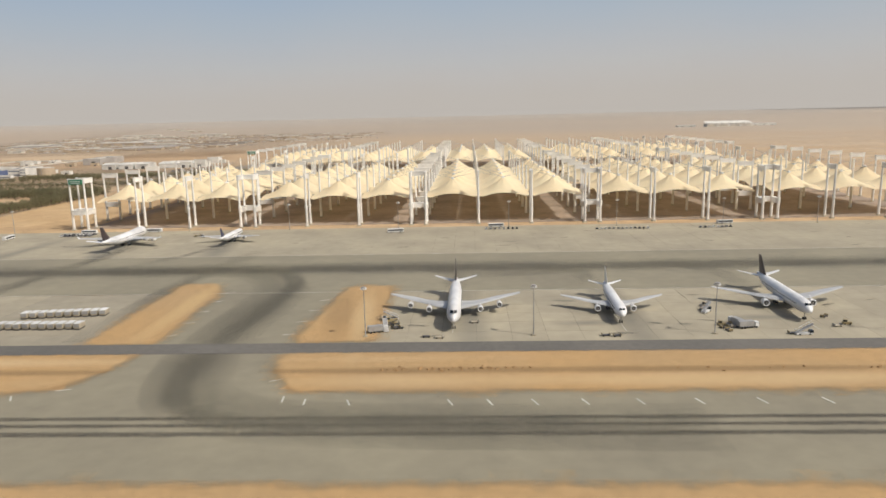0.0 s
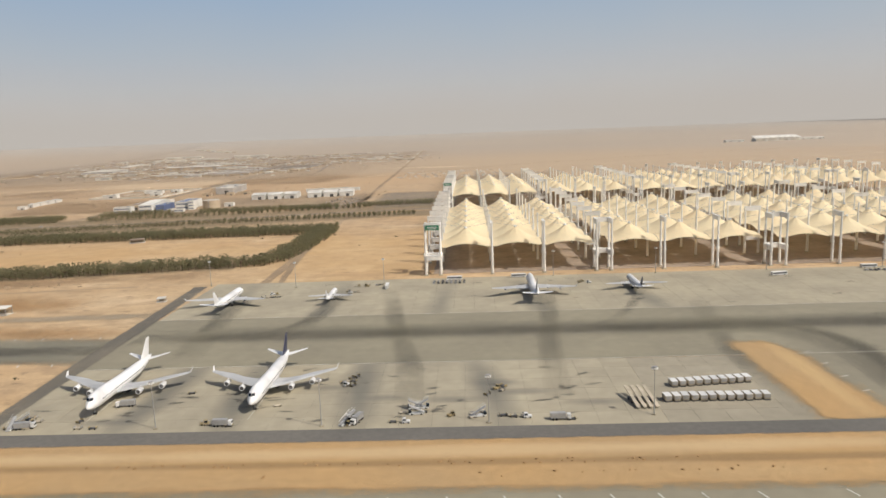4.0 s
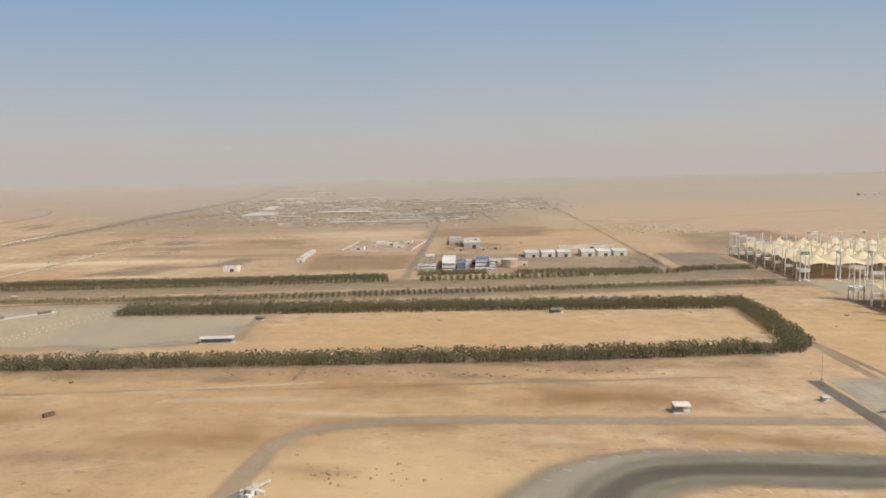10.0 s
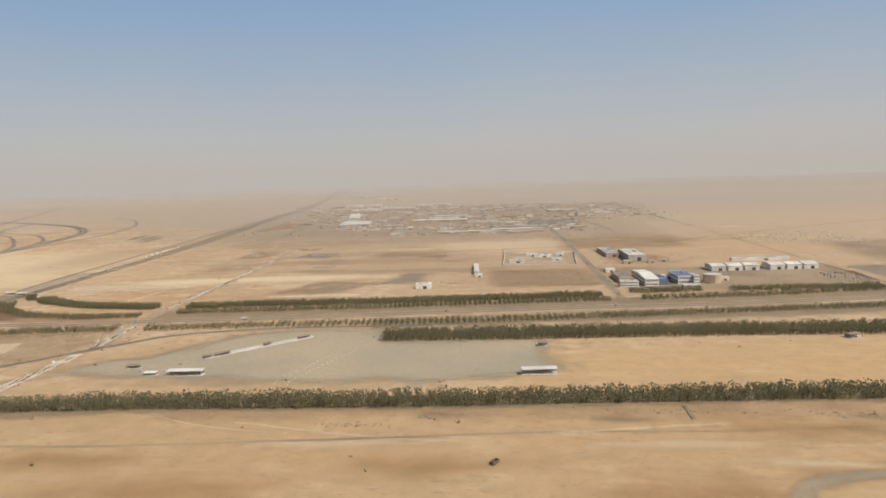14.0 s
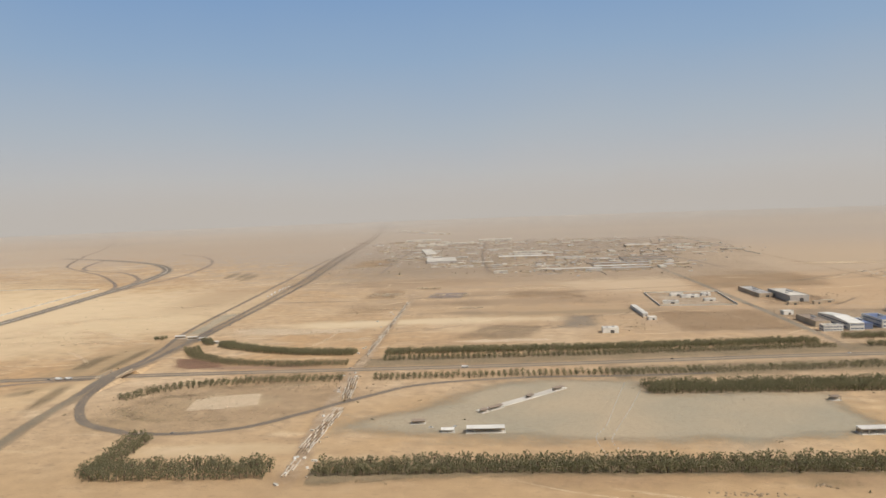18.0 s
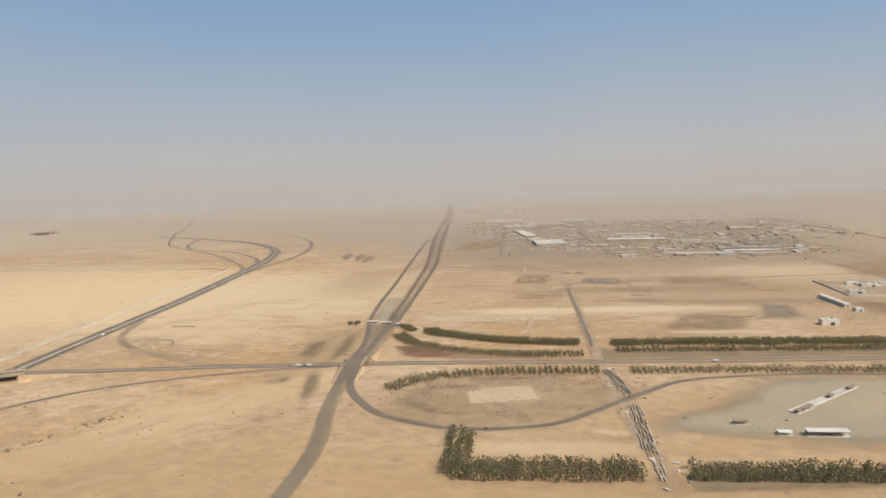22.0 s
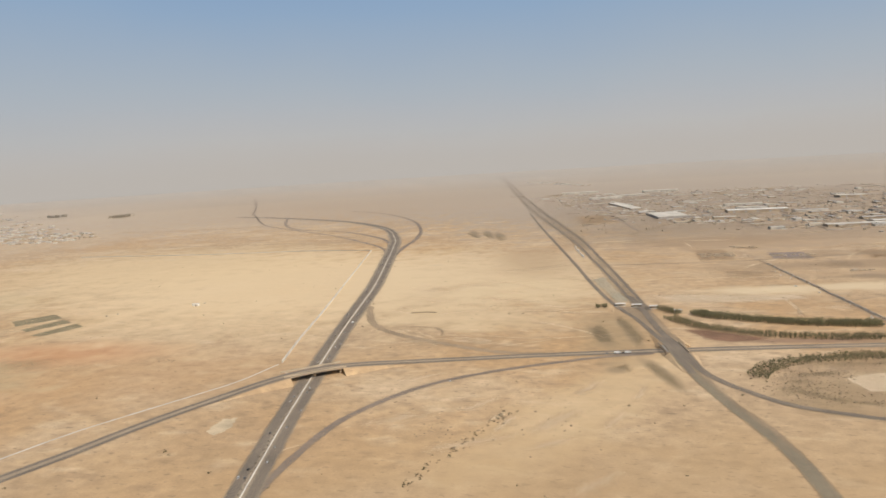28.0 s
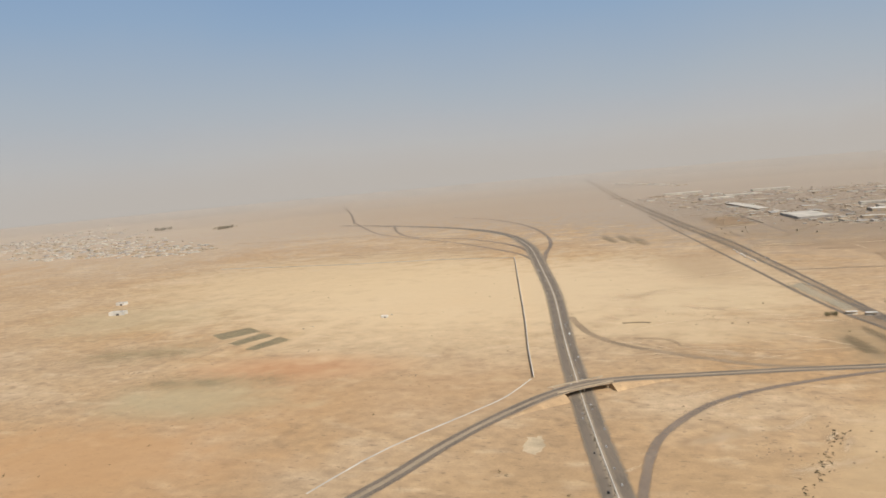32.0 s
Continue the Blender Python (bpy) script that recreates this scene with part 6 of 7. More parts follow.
def building(name, label, category, x, y, l, w, h, turn=0, wall=None, roof=None, storeys=0, gable=0.0, group="", blue=False):
    """A building with walls, a roof (flat with a parapet, or gabled), bands of windows by storey, and a door."""
    b = thing(name, label, category, x, y, 0, turn, group)
    wall, roof = wall or wall_tan, roof or roof_pale
    part("wall", Geo().box(0, 0, -0.05, l, w, h), wall, b)
    if gable:
        part("roof", Geo().add([(-l / 2 - 0.3, -w / 2 - 0.3, h), (l / 2 + 0.3, -w / 2 - 0.3, h), (l / 2 + 0.3, 0, h + gable), (-l / 2 - 0.3, 0, h + gable), (-l / 2 - 0.3, w / 2 + 0.3, h), (l / 2 + 0.3, w / 2 + 0.3, h)],
                               [(0, 1, 2, 3), (3, 2, 5, 4), (0, 3, 4), (1, 5, 2), (0, 4, 5, 1)]), roof, b)
    else:
        g = Geo().box(0, 0, h, l - 0.5, w - 0.5, 0.12)
        part("roof", g, roof, b)
        for q in (-1, 1):
            part("parapet", Geo().box(0, q * (w / 2 - 0.12), h - 0.04, l + 0.1, 0.3, 0.5), wall, b)
            part("parapet", Geo().box(q * (l / 2 - 0.12), 0, h - 0.04, 0.3, w - 0.4, 0.5), wall, b)
        if l * w > 90:
            part("roof_unit", Geo().box(l * 0.2, w * 0.1, h + 0.1, l * 0.16, w * 0.2, 0.9, 0, 0.1), metal_grey, b)
            part("roof_unit", Geo().box(-l * 0.22, -w * 0.15, h + 0.1, l * 0.1, w * 0.14, 0.7, 0, 0.1), metal_grey, b)
    for k in range(storeys):
        z = h * (k + 0.35) / storeys
        band = part("window_band", Geo().box(0, -w / 2 - 0.02, z, l * 0.9, 0.06, h / storeys * 0.34), glass_bay, b)
        part("window_band", Geo().box(-l / 2 - 0.02, 0, z, 0.06, w * 0.86, h / storeys * 0.34), glass_bay, b)
        for i in range(1, 6):
            part("mullion", Geo().box(-l * 0.45 + l * 0.9 * i / 6, -w / 2 - 0.06, z, 0.14, 0.05, h / storeys * 0.42), wall, band)
    if not storeys:
        part("door", Geo().box(l * 0.1, -w / 2 - 0.02, 0, min(4.0, l * 0.25), 0.06, h * 0.6), dark_metal, b)
    return b


# offices behind the tree belt
building("office_building", "low white office block with rows of windows", "building", -280, 574, 15, 8, 4.6, 4, wall_white, roof_pale, 2)
building("office_building", "tall white office building with a pale sloping roof and blue end", "building", -263, 602, 11, 58, 6.0, 4, wall_white, wall_white, 2, 2.0)
building("office_building", "blue-glazed office wing beside the white building", "building", -251.5, 592, 7.5, 26, 4.6, 4, wall_blue, wall_blue, 2)
building("office_building", "blue and white office building with roof ribs", "building", -233, 600, 13, 34, 6.6, 4, wall_white, wall_blue, 2)
building("office_building", "white stair tower of the office building", "building", -224, 584, 5, 7, 7.4, 4, wall_white, roof_pale, 3)
building("entrance_block", "low white entrance block", "building", -231, 566, 14, 5, 2.4, 4, wall_white, roof_pale, 1)
building("store", "plain grey store among the offices", "building", -281, 612, 12, 40, 4.2, 4, wall_tan, roof_brown)
tank = thing("storage_tank", "round tan storage tank with a flat top", "storage tank", -209, 591)
part("shell", Geo().tube((0, 0, 0), (0, 0, 7.2), 7.4, 7.4, 28), wall_tan, tank, smooth=False)
part("roof", Geo().tube((0, 0, 7.2), (0, 0, 7.8), 7.5, 1.0, 28), roof_pale, tank)
part("ladder", Geo().box(0, -7.5, 0, 0.5, 0.2, 7.4), metal_grey, tank)
for i in range(6):
    x = (-188, -172.5, -157, -134, -118.5, -103)[i]
    p = building("pavilion", "white pavilion with a ribbed pale roof", "building", x, 668 + 2.0 * i, 13.0, 22, 4.6, 4, wall_white, wall_white, 0, 1.6, "pavilions")
building("long_shed", "long low white-roofed shed", "building", -128, 735, 58, 5, 3.0, 4, wall_white, wall_white)
building("grey_hall", "large grey hall with a dark front", "building", -252, 772, 19, 62, 6.4, 4, wall_grey, roof_pale, 0)
building("grey_hall", "weathered brown hall beside the grey one", "building", -274, 815, 15, 70, 4.0, 4, wall_tan, wall_grey, 0)
building("store", "small store building with a white roof", "building", -287, 660, 9, 7, 3.2, 8, wall_white, wall_white)
for x, y, l, w, h in ((-262, 722, 10, 6, 3.0), (-238, 726, 8, 5, 2.6), (-226, 735, 14, 5, 2.4), (-222, 620, 9, 6, 3.0), (-243, 612, 12, 6, 3.5), (-197, 602, 8, 6, 2.8)):
    building("store", "small pale flat-roofed store", "building", x, y, l, w, h, vr.uniform(-4, 8), vr.choice((wall_tan, wall_white)), roof_pale, 0, 0, "small stores")
building("field_hut", "lone pale hut with a dark doorway on the sand", "building", -453.5, 573, 13, 9, 4.2, 4, wall_white, wall_white, 0)
for k in range(4):
    building("barracks", "low pale barrack block in a row", "building", -419.5 + 1.4 * k, 708 - 15.5 * k, 4.5, 14.5, 3.0, 6, wall_white, wall_white, 0, 0.7, "barrack blocks")
building("barracks", "low pale barrack block in a row", "building", -411, 637, 7, 6, 2.6, 6, wall_white, wall_white, 0)
for pts in ([(-392, 722), (-315, 722)], [(-392, 722), (-395, 830)], [(-315, 722), (-312, 835)], [(-395, 830), (-312, 835)]):
    a, c = Vector(pts[0]), Vector(pts[1])
    w = thing("yard_wall", "low pale yard wall of concrete blocks", "wall", (a.x + c.x) / 2, (a.y + c.y) / 2, 0, math.degrees(math.atan2(c.y - a.y, c.x - a.x)), "yard walls")
    part("wall", Geo().box(0, 0, -0.02, (c - a).length, 0.6, 1.5), roof_pale, w)
    part("coping", Geo().box(0, 0, 1.48, (c - a).length + 0.3, 0.7, 0.15), roof_pale, w)
for x, y, l, w, h in ((-378, 742, 16, 7, 2.8), (-350, 790, 20, 8, 2.6), (-335, 760, 12, 6, 2.2), (-362, 806, 14, 6, 2.6), (-330, 805, 10, 10, 2.4)):
    building("yard_shed", "low white-roofed yard shed", "building", x, y, l, w, h, vr.uniform(-10, 12), wall_white, wall_white, 0, 0, "yard sheds")

# ---- pipeline works ----
PIPE = Geo().tube((0, -3.15, 0.32), (0, 3.15, 0.32), 0.32, 0.32, 10).mesh("pipe", pipe_steel)
SLEEPER = Geo().box(0, 0, 0, 3.0, 0.25, 0.12).mesh("sleeper", bark)


def pipe_run(points, lanes, label, spacing=6.4):
    run = tagged(new("pipe_run"), label, "pipes", "pipe runs")
    line = curve(points, 0.4)
    d, last = 0.0, line[0]
    for i, p in enumerate(line[1:-1], 1):
        d += (p - last).length
        last = p
        if d >= spacing:
            d = 0
            s = across(line, i)
            ang = math.degrees(math.atan2(s.y, s.x))
            for k in range(lanes):
                if vr.random() < 0.8:
                    q = p + s * ((k - (lanes - 1) / 2) * 1.45 + vr.uniform(-0.3, 0.3))
                    child("pipe", PIPE, run, q.x, q.y, 0.1, ang + vr.uniform(-2.5, 2.5))
            child("sleeper", SLEEPER, run, p.x, p.y, 0.0, ang)
    return run


works_earth = dusty(material("works_earth", (0.50, 0.375, 0.245), 0.95, grain=0.5, stain=0.08, vary=0.15, tint=(0.38, 0.27, 0.165)), 0.9, 0.8, 0.15)
# flat dark strips laid in the gaps between the pipe rows, not dug
strip_soil = dusty(material("strip_soil", (0.15, 0.105, 0.07), 0.95, grain=0.6, stain=0.1, vary=0.25), 0.3, 0.65, 0.6)
for pts, lanes in (([(-612, 268), (-614, 293), (-617, 346)], 4), ([(-619, 358), (-624, 385), (-630, 414)], 4), ([(-640, 478), (-644, 520), (-653, 609), (-672, 782)], 2)):
    for k in range(lanes):
        setting("trench", strip(curve(pts, 4), 0.75, 0.06, (k - (lanes - 1) / 2) * 1.45, fade=3), strip_soil, "dark narrow strip of soil between the pipe rows", "trench")
setting("works_strip", strip(curve([(-606, 225), (-610, 262), (-617, 300), (-626, 360), (-634, 418), (-638, 470), (-648, 560), (-670, 780), (-690, 900)], 5), 10, 0.04, rag=0.8, fade=9), works_earth, "bare trampled strip along the pipeline works", "works")
pipe_run([(-612, 268), (-614, 293), (-617, 346)], 5, "rows of pale steel pipes laid out on the sand")
pipe_run([(-619, 358), (-624, 385), (-630, 414)], 5, "rows of pale steel pipes laid out on the sand")
pipe_run([(-609, 240), (-611, 262)], 3, "scattered pale pipes at the end of the works")
pipe_run([(-640, 478), (-644, 520), (-653, 609), (-672, 782)], 3, "line of pipes running away over the plain", 6.8)
for i in range(46):
    t = vr.random()
    y = 235 + 190 * t if i < 32 else 470 + 260 * t
    x = -604 - (y - 235) * 0.155 + vr.uniform(-6.5, 6.5)
    c = thing("concrete_block", "pale concrete block beside the pipeline works", "concrete block", x, y, 0.03, vr.uniform(0, 180), "works blocks")
    part("block", Geo().box(0, 0, 0, vr.uniform(0.8, 2.6), vr.uniform(0.6, 1.2), vr.uniform(0.4, 1.0), 0, 0.06, 0.95), vr.choice((wall_white, roof_pale, wall_tan)), c)

# ---- boundary wall, field edges and plots ----
def wall_line(points, h, label, mat):
    for a, c in zip(points, points[1:]):
        a, c = Vector(a), Vector(c)
        w = thing("boundary_wall", label, "wall", (a.x + c.x) / 2, (a.y + c.y) / 2, 0, math.degrees(math.atan2(c.y - a.y, c.x - a.x)), "boundary walls")
        part("wall", Geo().box(0, 0, -0.02, (c - a).length, 0.7, h), mat, w)
        part("coping", Geo().box(0, 0, h - 0.03, (c - a).length, 0.85, 0.14), mat, w)


wall_line([(-1074, 370), (-1092, 440), (-1112, 526), (-1135, 619), (-1180, 800), (-1227, 988)], 1.7, "long low pale wall round an empty sand field", roof_pale)
wall_line([(-1227, 988), (-1290, 1000), (-1355, 1004), (-1544, 990), (-1800, 1000)], 0.9, "far low pale wall of the sand field", roof_pale)
plot_soil = dusty(material("plot_soil", (0.25, 0.212, 0.12), 0.95, grain=0.6, stain=0.08, vary=0.2, tint=(0.32, 0.26, 0.15)), 0.5, 0.8, 0.3)
for k, pts in enumerate(([(-1442, 495), (-1415, 474), (-1391, 510), (-1419, 529)], [(-1398, 462), (-1382, 453), (-1364, 492), (-1385, 505)], [(-1366, 440), (-1351, 437), (-1335, 476), (-1356, 488)])):
    setting("plot_%d" % (k + 1), patch(pts, 0.05, 1.0, 4, k, 2.5), plot_soil, "dark olive strip of tilled soil", "field")
soil = material("bed_soil", (0.20, 0.15, 0.085), 0.95, grain=0.5, stain=0.06, vary=0.2, tint=(0.30, 0.22, 0.12))
setting("sand_patch", patch([(-1056, 262), (-1048, 264), (-1044, 250), (-1047, 239), (-1055, 243)], 0.05, 2.0, 2, 9), material("pale_sand", (0.57, 0.45, 0.29), 0.95, grain=0.6, stain=0.1, vary=0.1), "pale scraped patch of sand", "sand")
setting("earth_bank", strip(curve([(-1012, 476), (-990, 474), (-978, 464), (-974, 448)], 3), 1.2, 0.9, rag=0.2), dirt_road, "low curved earth bank", "bank")
setting("earth_bank_2", strip(curve([(-1024, 530), (-1010, 533), (-1000, 531)], 3), 1.6, 0.6, rag=0.4), soil, "low dark earth bank", "bank")
setting("ditch_bank", strip(curve([(-296, 268), (-295.5, 252)], 3), 1.2, 0.35, rag=0.2), soil, "short dark earth bank", "bank")
heaps = Geo()
for cx, cy, n, sx, sy in ((-425, 240, 50, 16, 3), (-398, 250, 20, 4, 2), (-300, 262, 40, 40, 4), (-230, 262, 50, 26, 4), (-180, 268, 40, 24, 4), (-735, 335, 260, 26, 20), (-722, 365, 160, 30, 8), (-660, 388, 140, 50, 8), (-700, 318, 140, 50, 6), (-680, 330, 120, 50, 16), (-255, 165, 40, 20, 6), (-430, 610, 60, 40, 22),
                          (-330, 640, 160, 60, 50), (-480, 640, 120, 90, 60), (-620, 700, 120, 90, 80), (-250, 640, 100, 40, 50), (-420, 800, 140, 120, 80), (-200, 780, 80, 60, 50), (-150, 620, 60, 50, 20), (-720, 580, 50, 40, 20), (-355, 770, 120, 34, 40), (-640, 800, 60, 60, 30), (-700, 830, 50, 40, 20), (-960, 560, 50, 40, 40), (-1170, 370, 20, 8, 4), (-1285, 355, 20, 8, 6), (-1424, 365, 25, 14, 6), (-890, 280, 50, 60, 50), (-930, 255, 20, 12, 8)):
    for _ in range(n):
        x, y, s = cx + vr.gauss(0, 0.5) * sx, cy + vr.gauss(0, 0.5) * sy, vr.uniform(0.25, 1.1)
        heaps.box(x, y, -0.05, s * vr.uniform(0.8, 2.2), s * vr.uniform(0.6, 1.2), s * vr.uniform(0.3, 0.6), vr.uniform(0, 3), s * 0.2, 0.55)
tagged(part("rubble", heaps, material("rubble", (0.34, 0.25, 0.155), 0.95, grain=1.0, stain=0.1, vary=0.3)), "scattered heaps of earth and rubble", "rubble", "", "stuff")
skip = thing("skip_container", "rusty brown open skip on the sand", "skip", -369.5, 206.5, 0, 60)
part("floor", Geo().box(0, 0, 0.05, 3.6, 1.7, 0.1), bark, skip)
for s in (-1, 1):
    part("side", Geo().box(0, s * 0.85, 0.05, 3.7, 0.1, 1.2), bark, skip)
    part("end", Geo().box(s * 1.8, 0, 0.05, 0.1, 1.7, 1.2), bark, skip)
array = thing("antenna_station", "white antenna station with crossed lattice arms on a grey pad", "antenna", -274.5, 152.5, 0, 62)
part("pad", Geo().box(-3.5, 1.5, -0.02, 8.5, 6.0, 0.1, 0.1, 1.0), gravel_pad, array, "dusty grey concrete pad")
part("hut", Geo().box(-0.6, 0, 0, 2.6, 2.2, 1.7, 0, 0.08), white_paint, array)
part("hut_roof", Geo().box(-0.6, 0, 1.7, 3.0, 2.6, 0.14, 0, 0.08), roof_pale, array)
part("door", Geo().box(-0.6, -1.12, 0, 0.6, 0.05, 1.2), dark_metal, array)
part("cabinet", Geo().box(-2.9, -0.9, 0, 1.0, 1.5, 1.1, 0, 0.06), white_paint, array)
part("cabinet", Geo().box(-3.2, 1.4, 0, 1.3, 0.9, 0.9, 0.3, 0.06), wall_grey, array)
for turn, reach in ((0.15, 6.5), (2.2, 3.6), (-1.35, 3.2), (0.75, 4.2)):
    c, n = math.cos(turn), math.sin(turn)
    arm = Geo()
    for off in (-0.35, 0.35):
        arm.tube((c * 0.9 - n * off, n * 0.9 + c * off, 1.25), (c * reach - n * off, n * reach + c * off, 1.0), 0.09, 0.09, 5)
    for q in range(1, 7):
        d = 0.9 + (reach - 0.9) * q / 6
        arm.tube((c * d - n * 0.35, n * d + c * 0.35, 1.15), (c * d + n * 0.35, n * d - c * 0.35, 1.15), 0.06, 0.06, 5)
        if q % 2 == 0:
            arm.tube((c * d, n * d, 0), (c * d, n * d, 1.15), 0.07, 0.07, 5)
    part("lattice_arm", arm, white_paint, array)
part("mast", Geo().tube((-0.6, 0, 1.8), (-0.6, 0, 4.4), 0.1, 0.05, 6), metal_grey, array)

# ---- gate plaza on the highway ----
for x, y, l in ((-836, 556, 9), (-822, 552, 9), (-808, 546, 7)):
    canopy_shed(x, y, l, 3.2, 2.6, 10, "white toll canopy across the highway lanes", posts=3, group="toll canopies")
plaza = row([(-856, 546), (-846, 550)], 2.6, 3, 2.6, 0.75) + row([(-806, 540), (-798, 530), (-790, 520)], 2.6, 3, 2.8, 0.85)
joined("plaza_trees", plaza, "clumps of dark trees beside the gate plaza", "trees")
canopy_shed(-789, 531, 6, 3.4, 2.2, 10, "white-roofed shelter beside the trees", posts=3)

# ---- industrial district and settlements far off ----
def far_hall(x, y, l, w, h, turn, label, wall, roof):
    b = thing("warehouse", label, "warehouse", x, y, 0, turn, "far warehouses")
    part("wall", Geo().box(0, 0, -0.05, l, w, h), wall, b)
    part("roof", Geo().add([(-l / 2 - 0.4, -w / 2 - 0.4, h), (l / 2 + 0.4, -w / 2 - 0.4, h), (l / 2 + 0.4, 0, h * 1.18), (-l / 2 - 0.4, 0, h * 1.18), (-l / 2 - 0.4, w / 2 + 0.4, h), (l / 2 + 0.4, w / 2 + 0.4, h)],
                           [(0, 1, 2, 3), (3, 2, 5, 4), (0, 3, 4), (1, 5, 2), (0, 4, 5, 1)]), roof, b)
    for k in range(max(1, int(l / 22))):
        part("loading_door", Geo().box(-l / 2 + (k + 0.5) * l / max(1, int(l / 22)), -w / 2 - 0.05, 0, 5, 0.14, h * 0.6), wall_grey, b)
    return b


# pale, low-contrast walls and roofs here stand in for distance haze
for x, y, l, w, h, t, lab, wa, ro in (
        (-562, 1455, 114, 34, 8.5, 2, "very long white-roofed warehouse", wall_tan, wall_white), (-560, 1520, 60, 20, 8, 2, "long white-roofed metal warehouse", roof_pale, roof_pale),
        (-820, 1720, 26, 230, 5, 14, "long pale warehouse seen end on", wall_tan, roof_pale), (-738, 1420, 60, 110, 7, 10, "pale grey-green workshop hall", wall_grey, roof_pale),
        (-640, 1330, 40, 16, 6, 3, "small tan metal warehouse", wall_tan, roof_pale), (-470, 1150, 90, 22, 6, 5, "low pale warehouse row", wall_tan, roof_pale),
        (-400, 1190, 70, 20, 6, 5, "low pale warehouse row", wall_tan, wall_white), (-330, 1330, 90, 18, 5, 4, "low grey warehouse row", wall_grey, roof_brown),
        (-330, 1390, 90, 18, 5, 4, "low grey warehouse row", wall_grey, roof_brown), (-590, 1130, 22, 14, 6, 8, "small white metal warehouse", roof_pale, roof_pale),
        (-300, 1760, 60, 40, 8, 4, "broad tan metal warehouse", wall_tan, roof_pale), (-870, 2050, 90, 30, 8, 12, "long white-roofed metal warehouse", roof_pale, roof_pale), (-960, 2380, 120, 34, 9, 10, "long warehouse with a white roof", roof_pale, roof_pale),
        (-700, 2300, 110, 30, 9, 6, "long warehouse with a white roof", roof_pale, roof_pale), (-395, 1142, 96, 16, 6, 3, "long low grey-roofed hall in a row", wall_tan, wall_grey), (-390, 1192, 92, 18, 6, 3, "long low grey-roofed hall in a row", wall_tan, wall_grey),
        (-386, 1246, 96, 18, 6, 3, "long low grey-roofed hall in a row", wall_tan, wall_grey), (-560, 1625, 80, 22, 7, 4, "pale flat warehouse behind the long one", roof_pale, roof_pale), (-800, 2150, 90, 26, 6, 6, "pale flat warehouse at the district's edge", roof_pale, roof_pale), (-470, 1420, 60, 20, 6, 5, "small pale warehouse beside the halls", roof_pale, wall_grey)):
    far_hall(x, y, l, w, h * 0.62, t, lab, wa, ro)
fr = random.Random(21)
QUARTERS = [(-470, 1150, 80, 40), (-560, 1290, 90, 50), (-690, 1330, 60, 70), (-440, 1330, 90, 70), (-330, 1250, 60, 80), (-640, 1560, 110, 80), (-480, 1560, 100, 90), (-320, 1560, 90, 110), (-820, 1560, 50, 110), (-760, 1830, 110, 120), (-930, 1950, 60, 160),
            (-560, 1900, 150, 140), (-330, 1900, 140, 160), (-980, 2240, 90, 110), (-780, 2160, 120, 110), (-480, 2200, 180, 100), (-170, 1700, 70, 160)]
for i in range(170):
    cx, cy, sx, sy = QUARTERS[i % len(QUARTERS)]
    x, y = cx + fr.uniform(-1, 1) * sx, cy + fr.uniform(-1, 1) * sy
    l, w = fr.uniform(9, 36), fr.uniform(7, 17)
    b = thing("flat_roofed_building", "low pale flat-roofed building in the industrial district", "building", x, y, 0, fr.choice((6, 6, 96)) + fr.uniform(-2, 2), "district buildings")
    h = fr.uniform(1.5, 3.0)
    # pale and tan colours, with brown windows, imitate contrast lost to haze
    part("wall", Geo().box(0, 0, -0.05, l, w, h), fr.choice((wall_tan, roof_pale, roof_pale, wall_tan)), b)
    part("roof", Geo().box(0, 0, h, l - 0.6, w - 0.6, 0.3), fr.choice((roof_pale, wall_tan, wall_grey, wall_grey)), b)
    if y < 1600:
        part("window_band", Geo().box(0, -w / 2 - 0.04, h * 0.45, l * 0.8, 0.1, h * 0.22), roof_brown, b)
# yards, sheds, fences and stacks too many to count
clutter = {m: Geo() for m in (roof_pale, wall_tan, wall_grey, roof_brown)}
for i in range(1500):
    cx, cy, sx, sy = QUARTERS[i % len(QUARTERS)]
    x, y = cx + fr.gauss(0, 0.75) * sx, cy + fr.gauss(0, 0.75) * sy
    g = clutter[fr.choice((roof_pale, wall_tan, wall_tan, wall_grey, roof_brown))]
    if i % 5 == 0:
        g.box(x, y, -0.05, fr.uniform(20, 60), 0.6, fr.uniform(0.7, 1.2), radians(fr.choice((6, 96))))
    else:
        g.box(x, y, -0.05, fr.uniform(2, 9), fr.uniform(1.5, 5), fr.uniform(0.6, 1.9), radians(fr.choice((6, 96)) + fr.uniform(-4, 4)))
root = tagged(new("district_clutter"), "yards, low sheds, fences and stacks of the industrial district", "yards", "", "stuff")
for m, geo in clutter.items():
    part("stacks", geo, m, root)["kind"] = "stuff"
for k in range(4):
    x = -860 + 190 * k
    setting("district_street", strip(curve([(x + 60, 1130), (x, 1600), (x - 60, 2250)], 30), 7, 0.045, rag=0.6, fade=2), far_road, "dusty street of the industrial district", "road")
for k in range(4):
    y = 1175 + 290 * k
    setting("district_street", strip(curve([(-860 - 22 * k, y + 20), (-560, y), (-200, y - 10)], 30), 6, 0.05, rag=0.6, fade=2), far_road, "dusty street of the industrial district", "road")
district = []
for i in range(170):
    y = 1130 + fr.random() ** 1.2 * 1200
    district.append((fr.uniform(-900, -230) - (y - 1120) * 0.12, y, fr.uniform(0.5, 1.0), fr.uniform(0, 6), fr.randrange(6)))
joined("district_trees", district, "scattered trees of the industrial district, paled by painted haze", "trees", hazed_leaf)


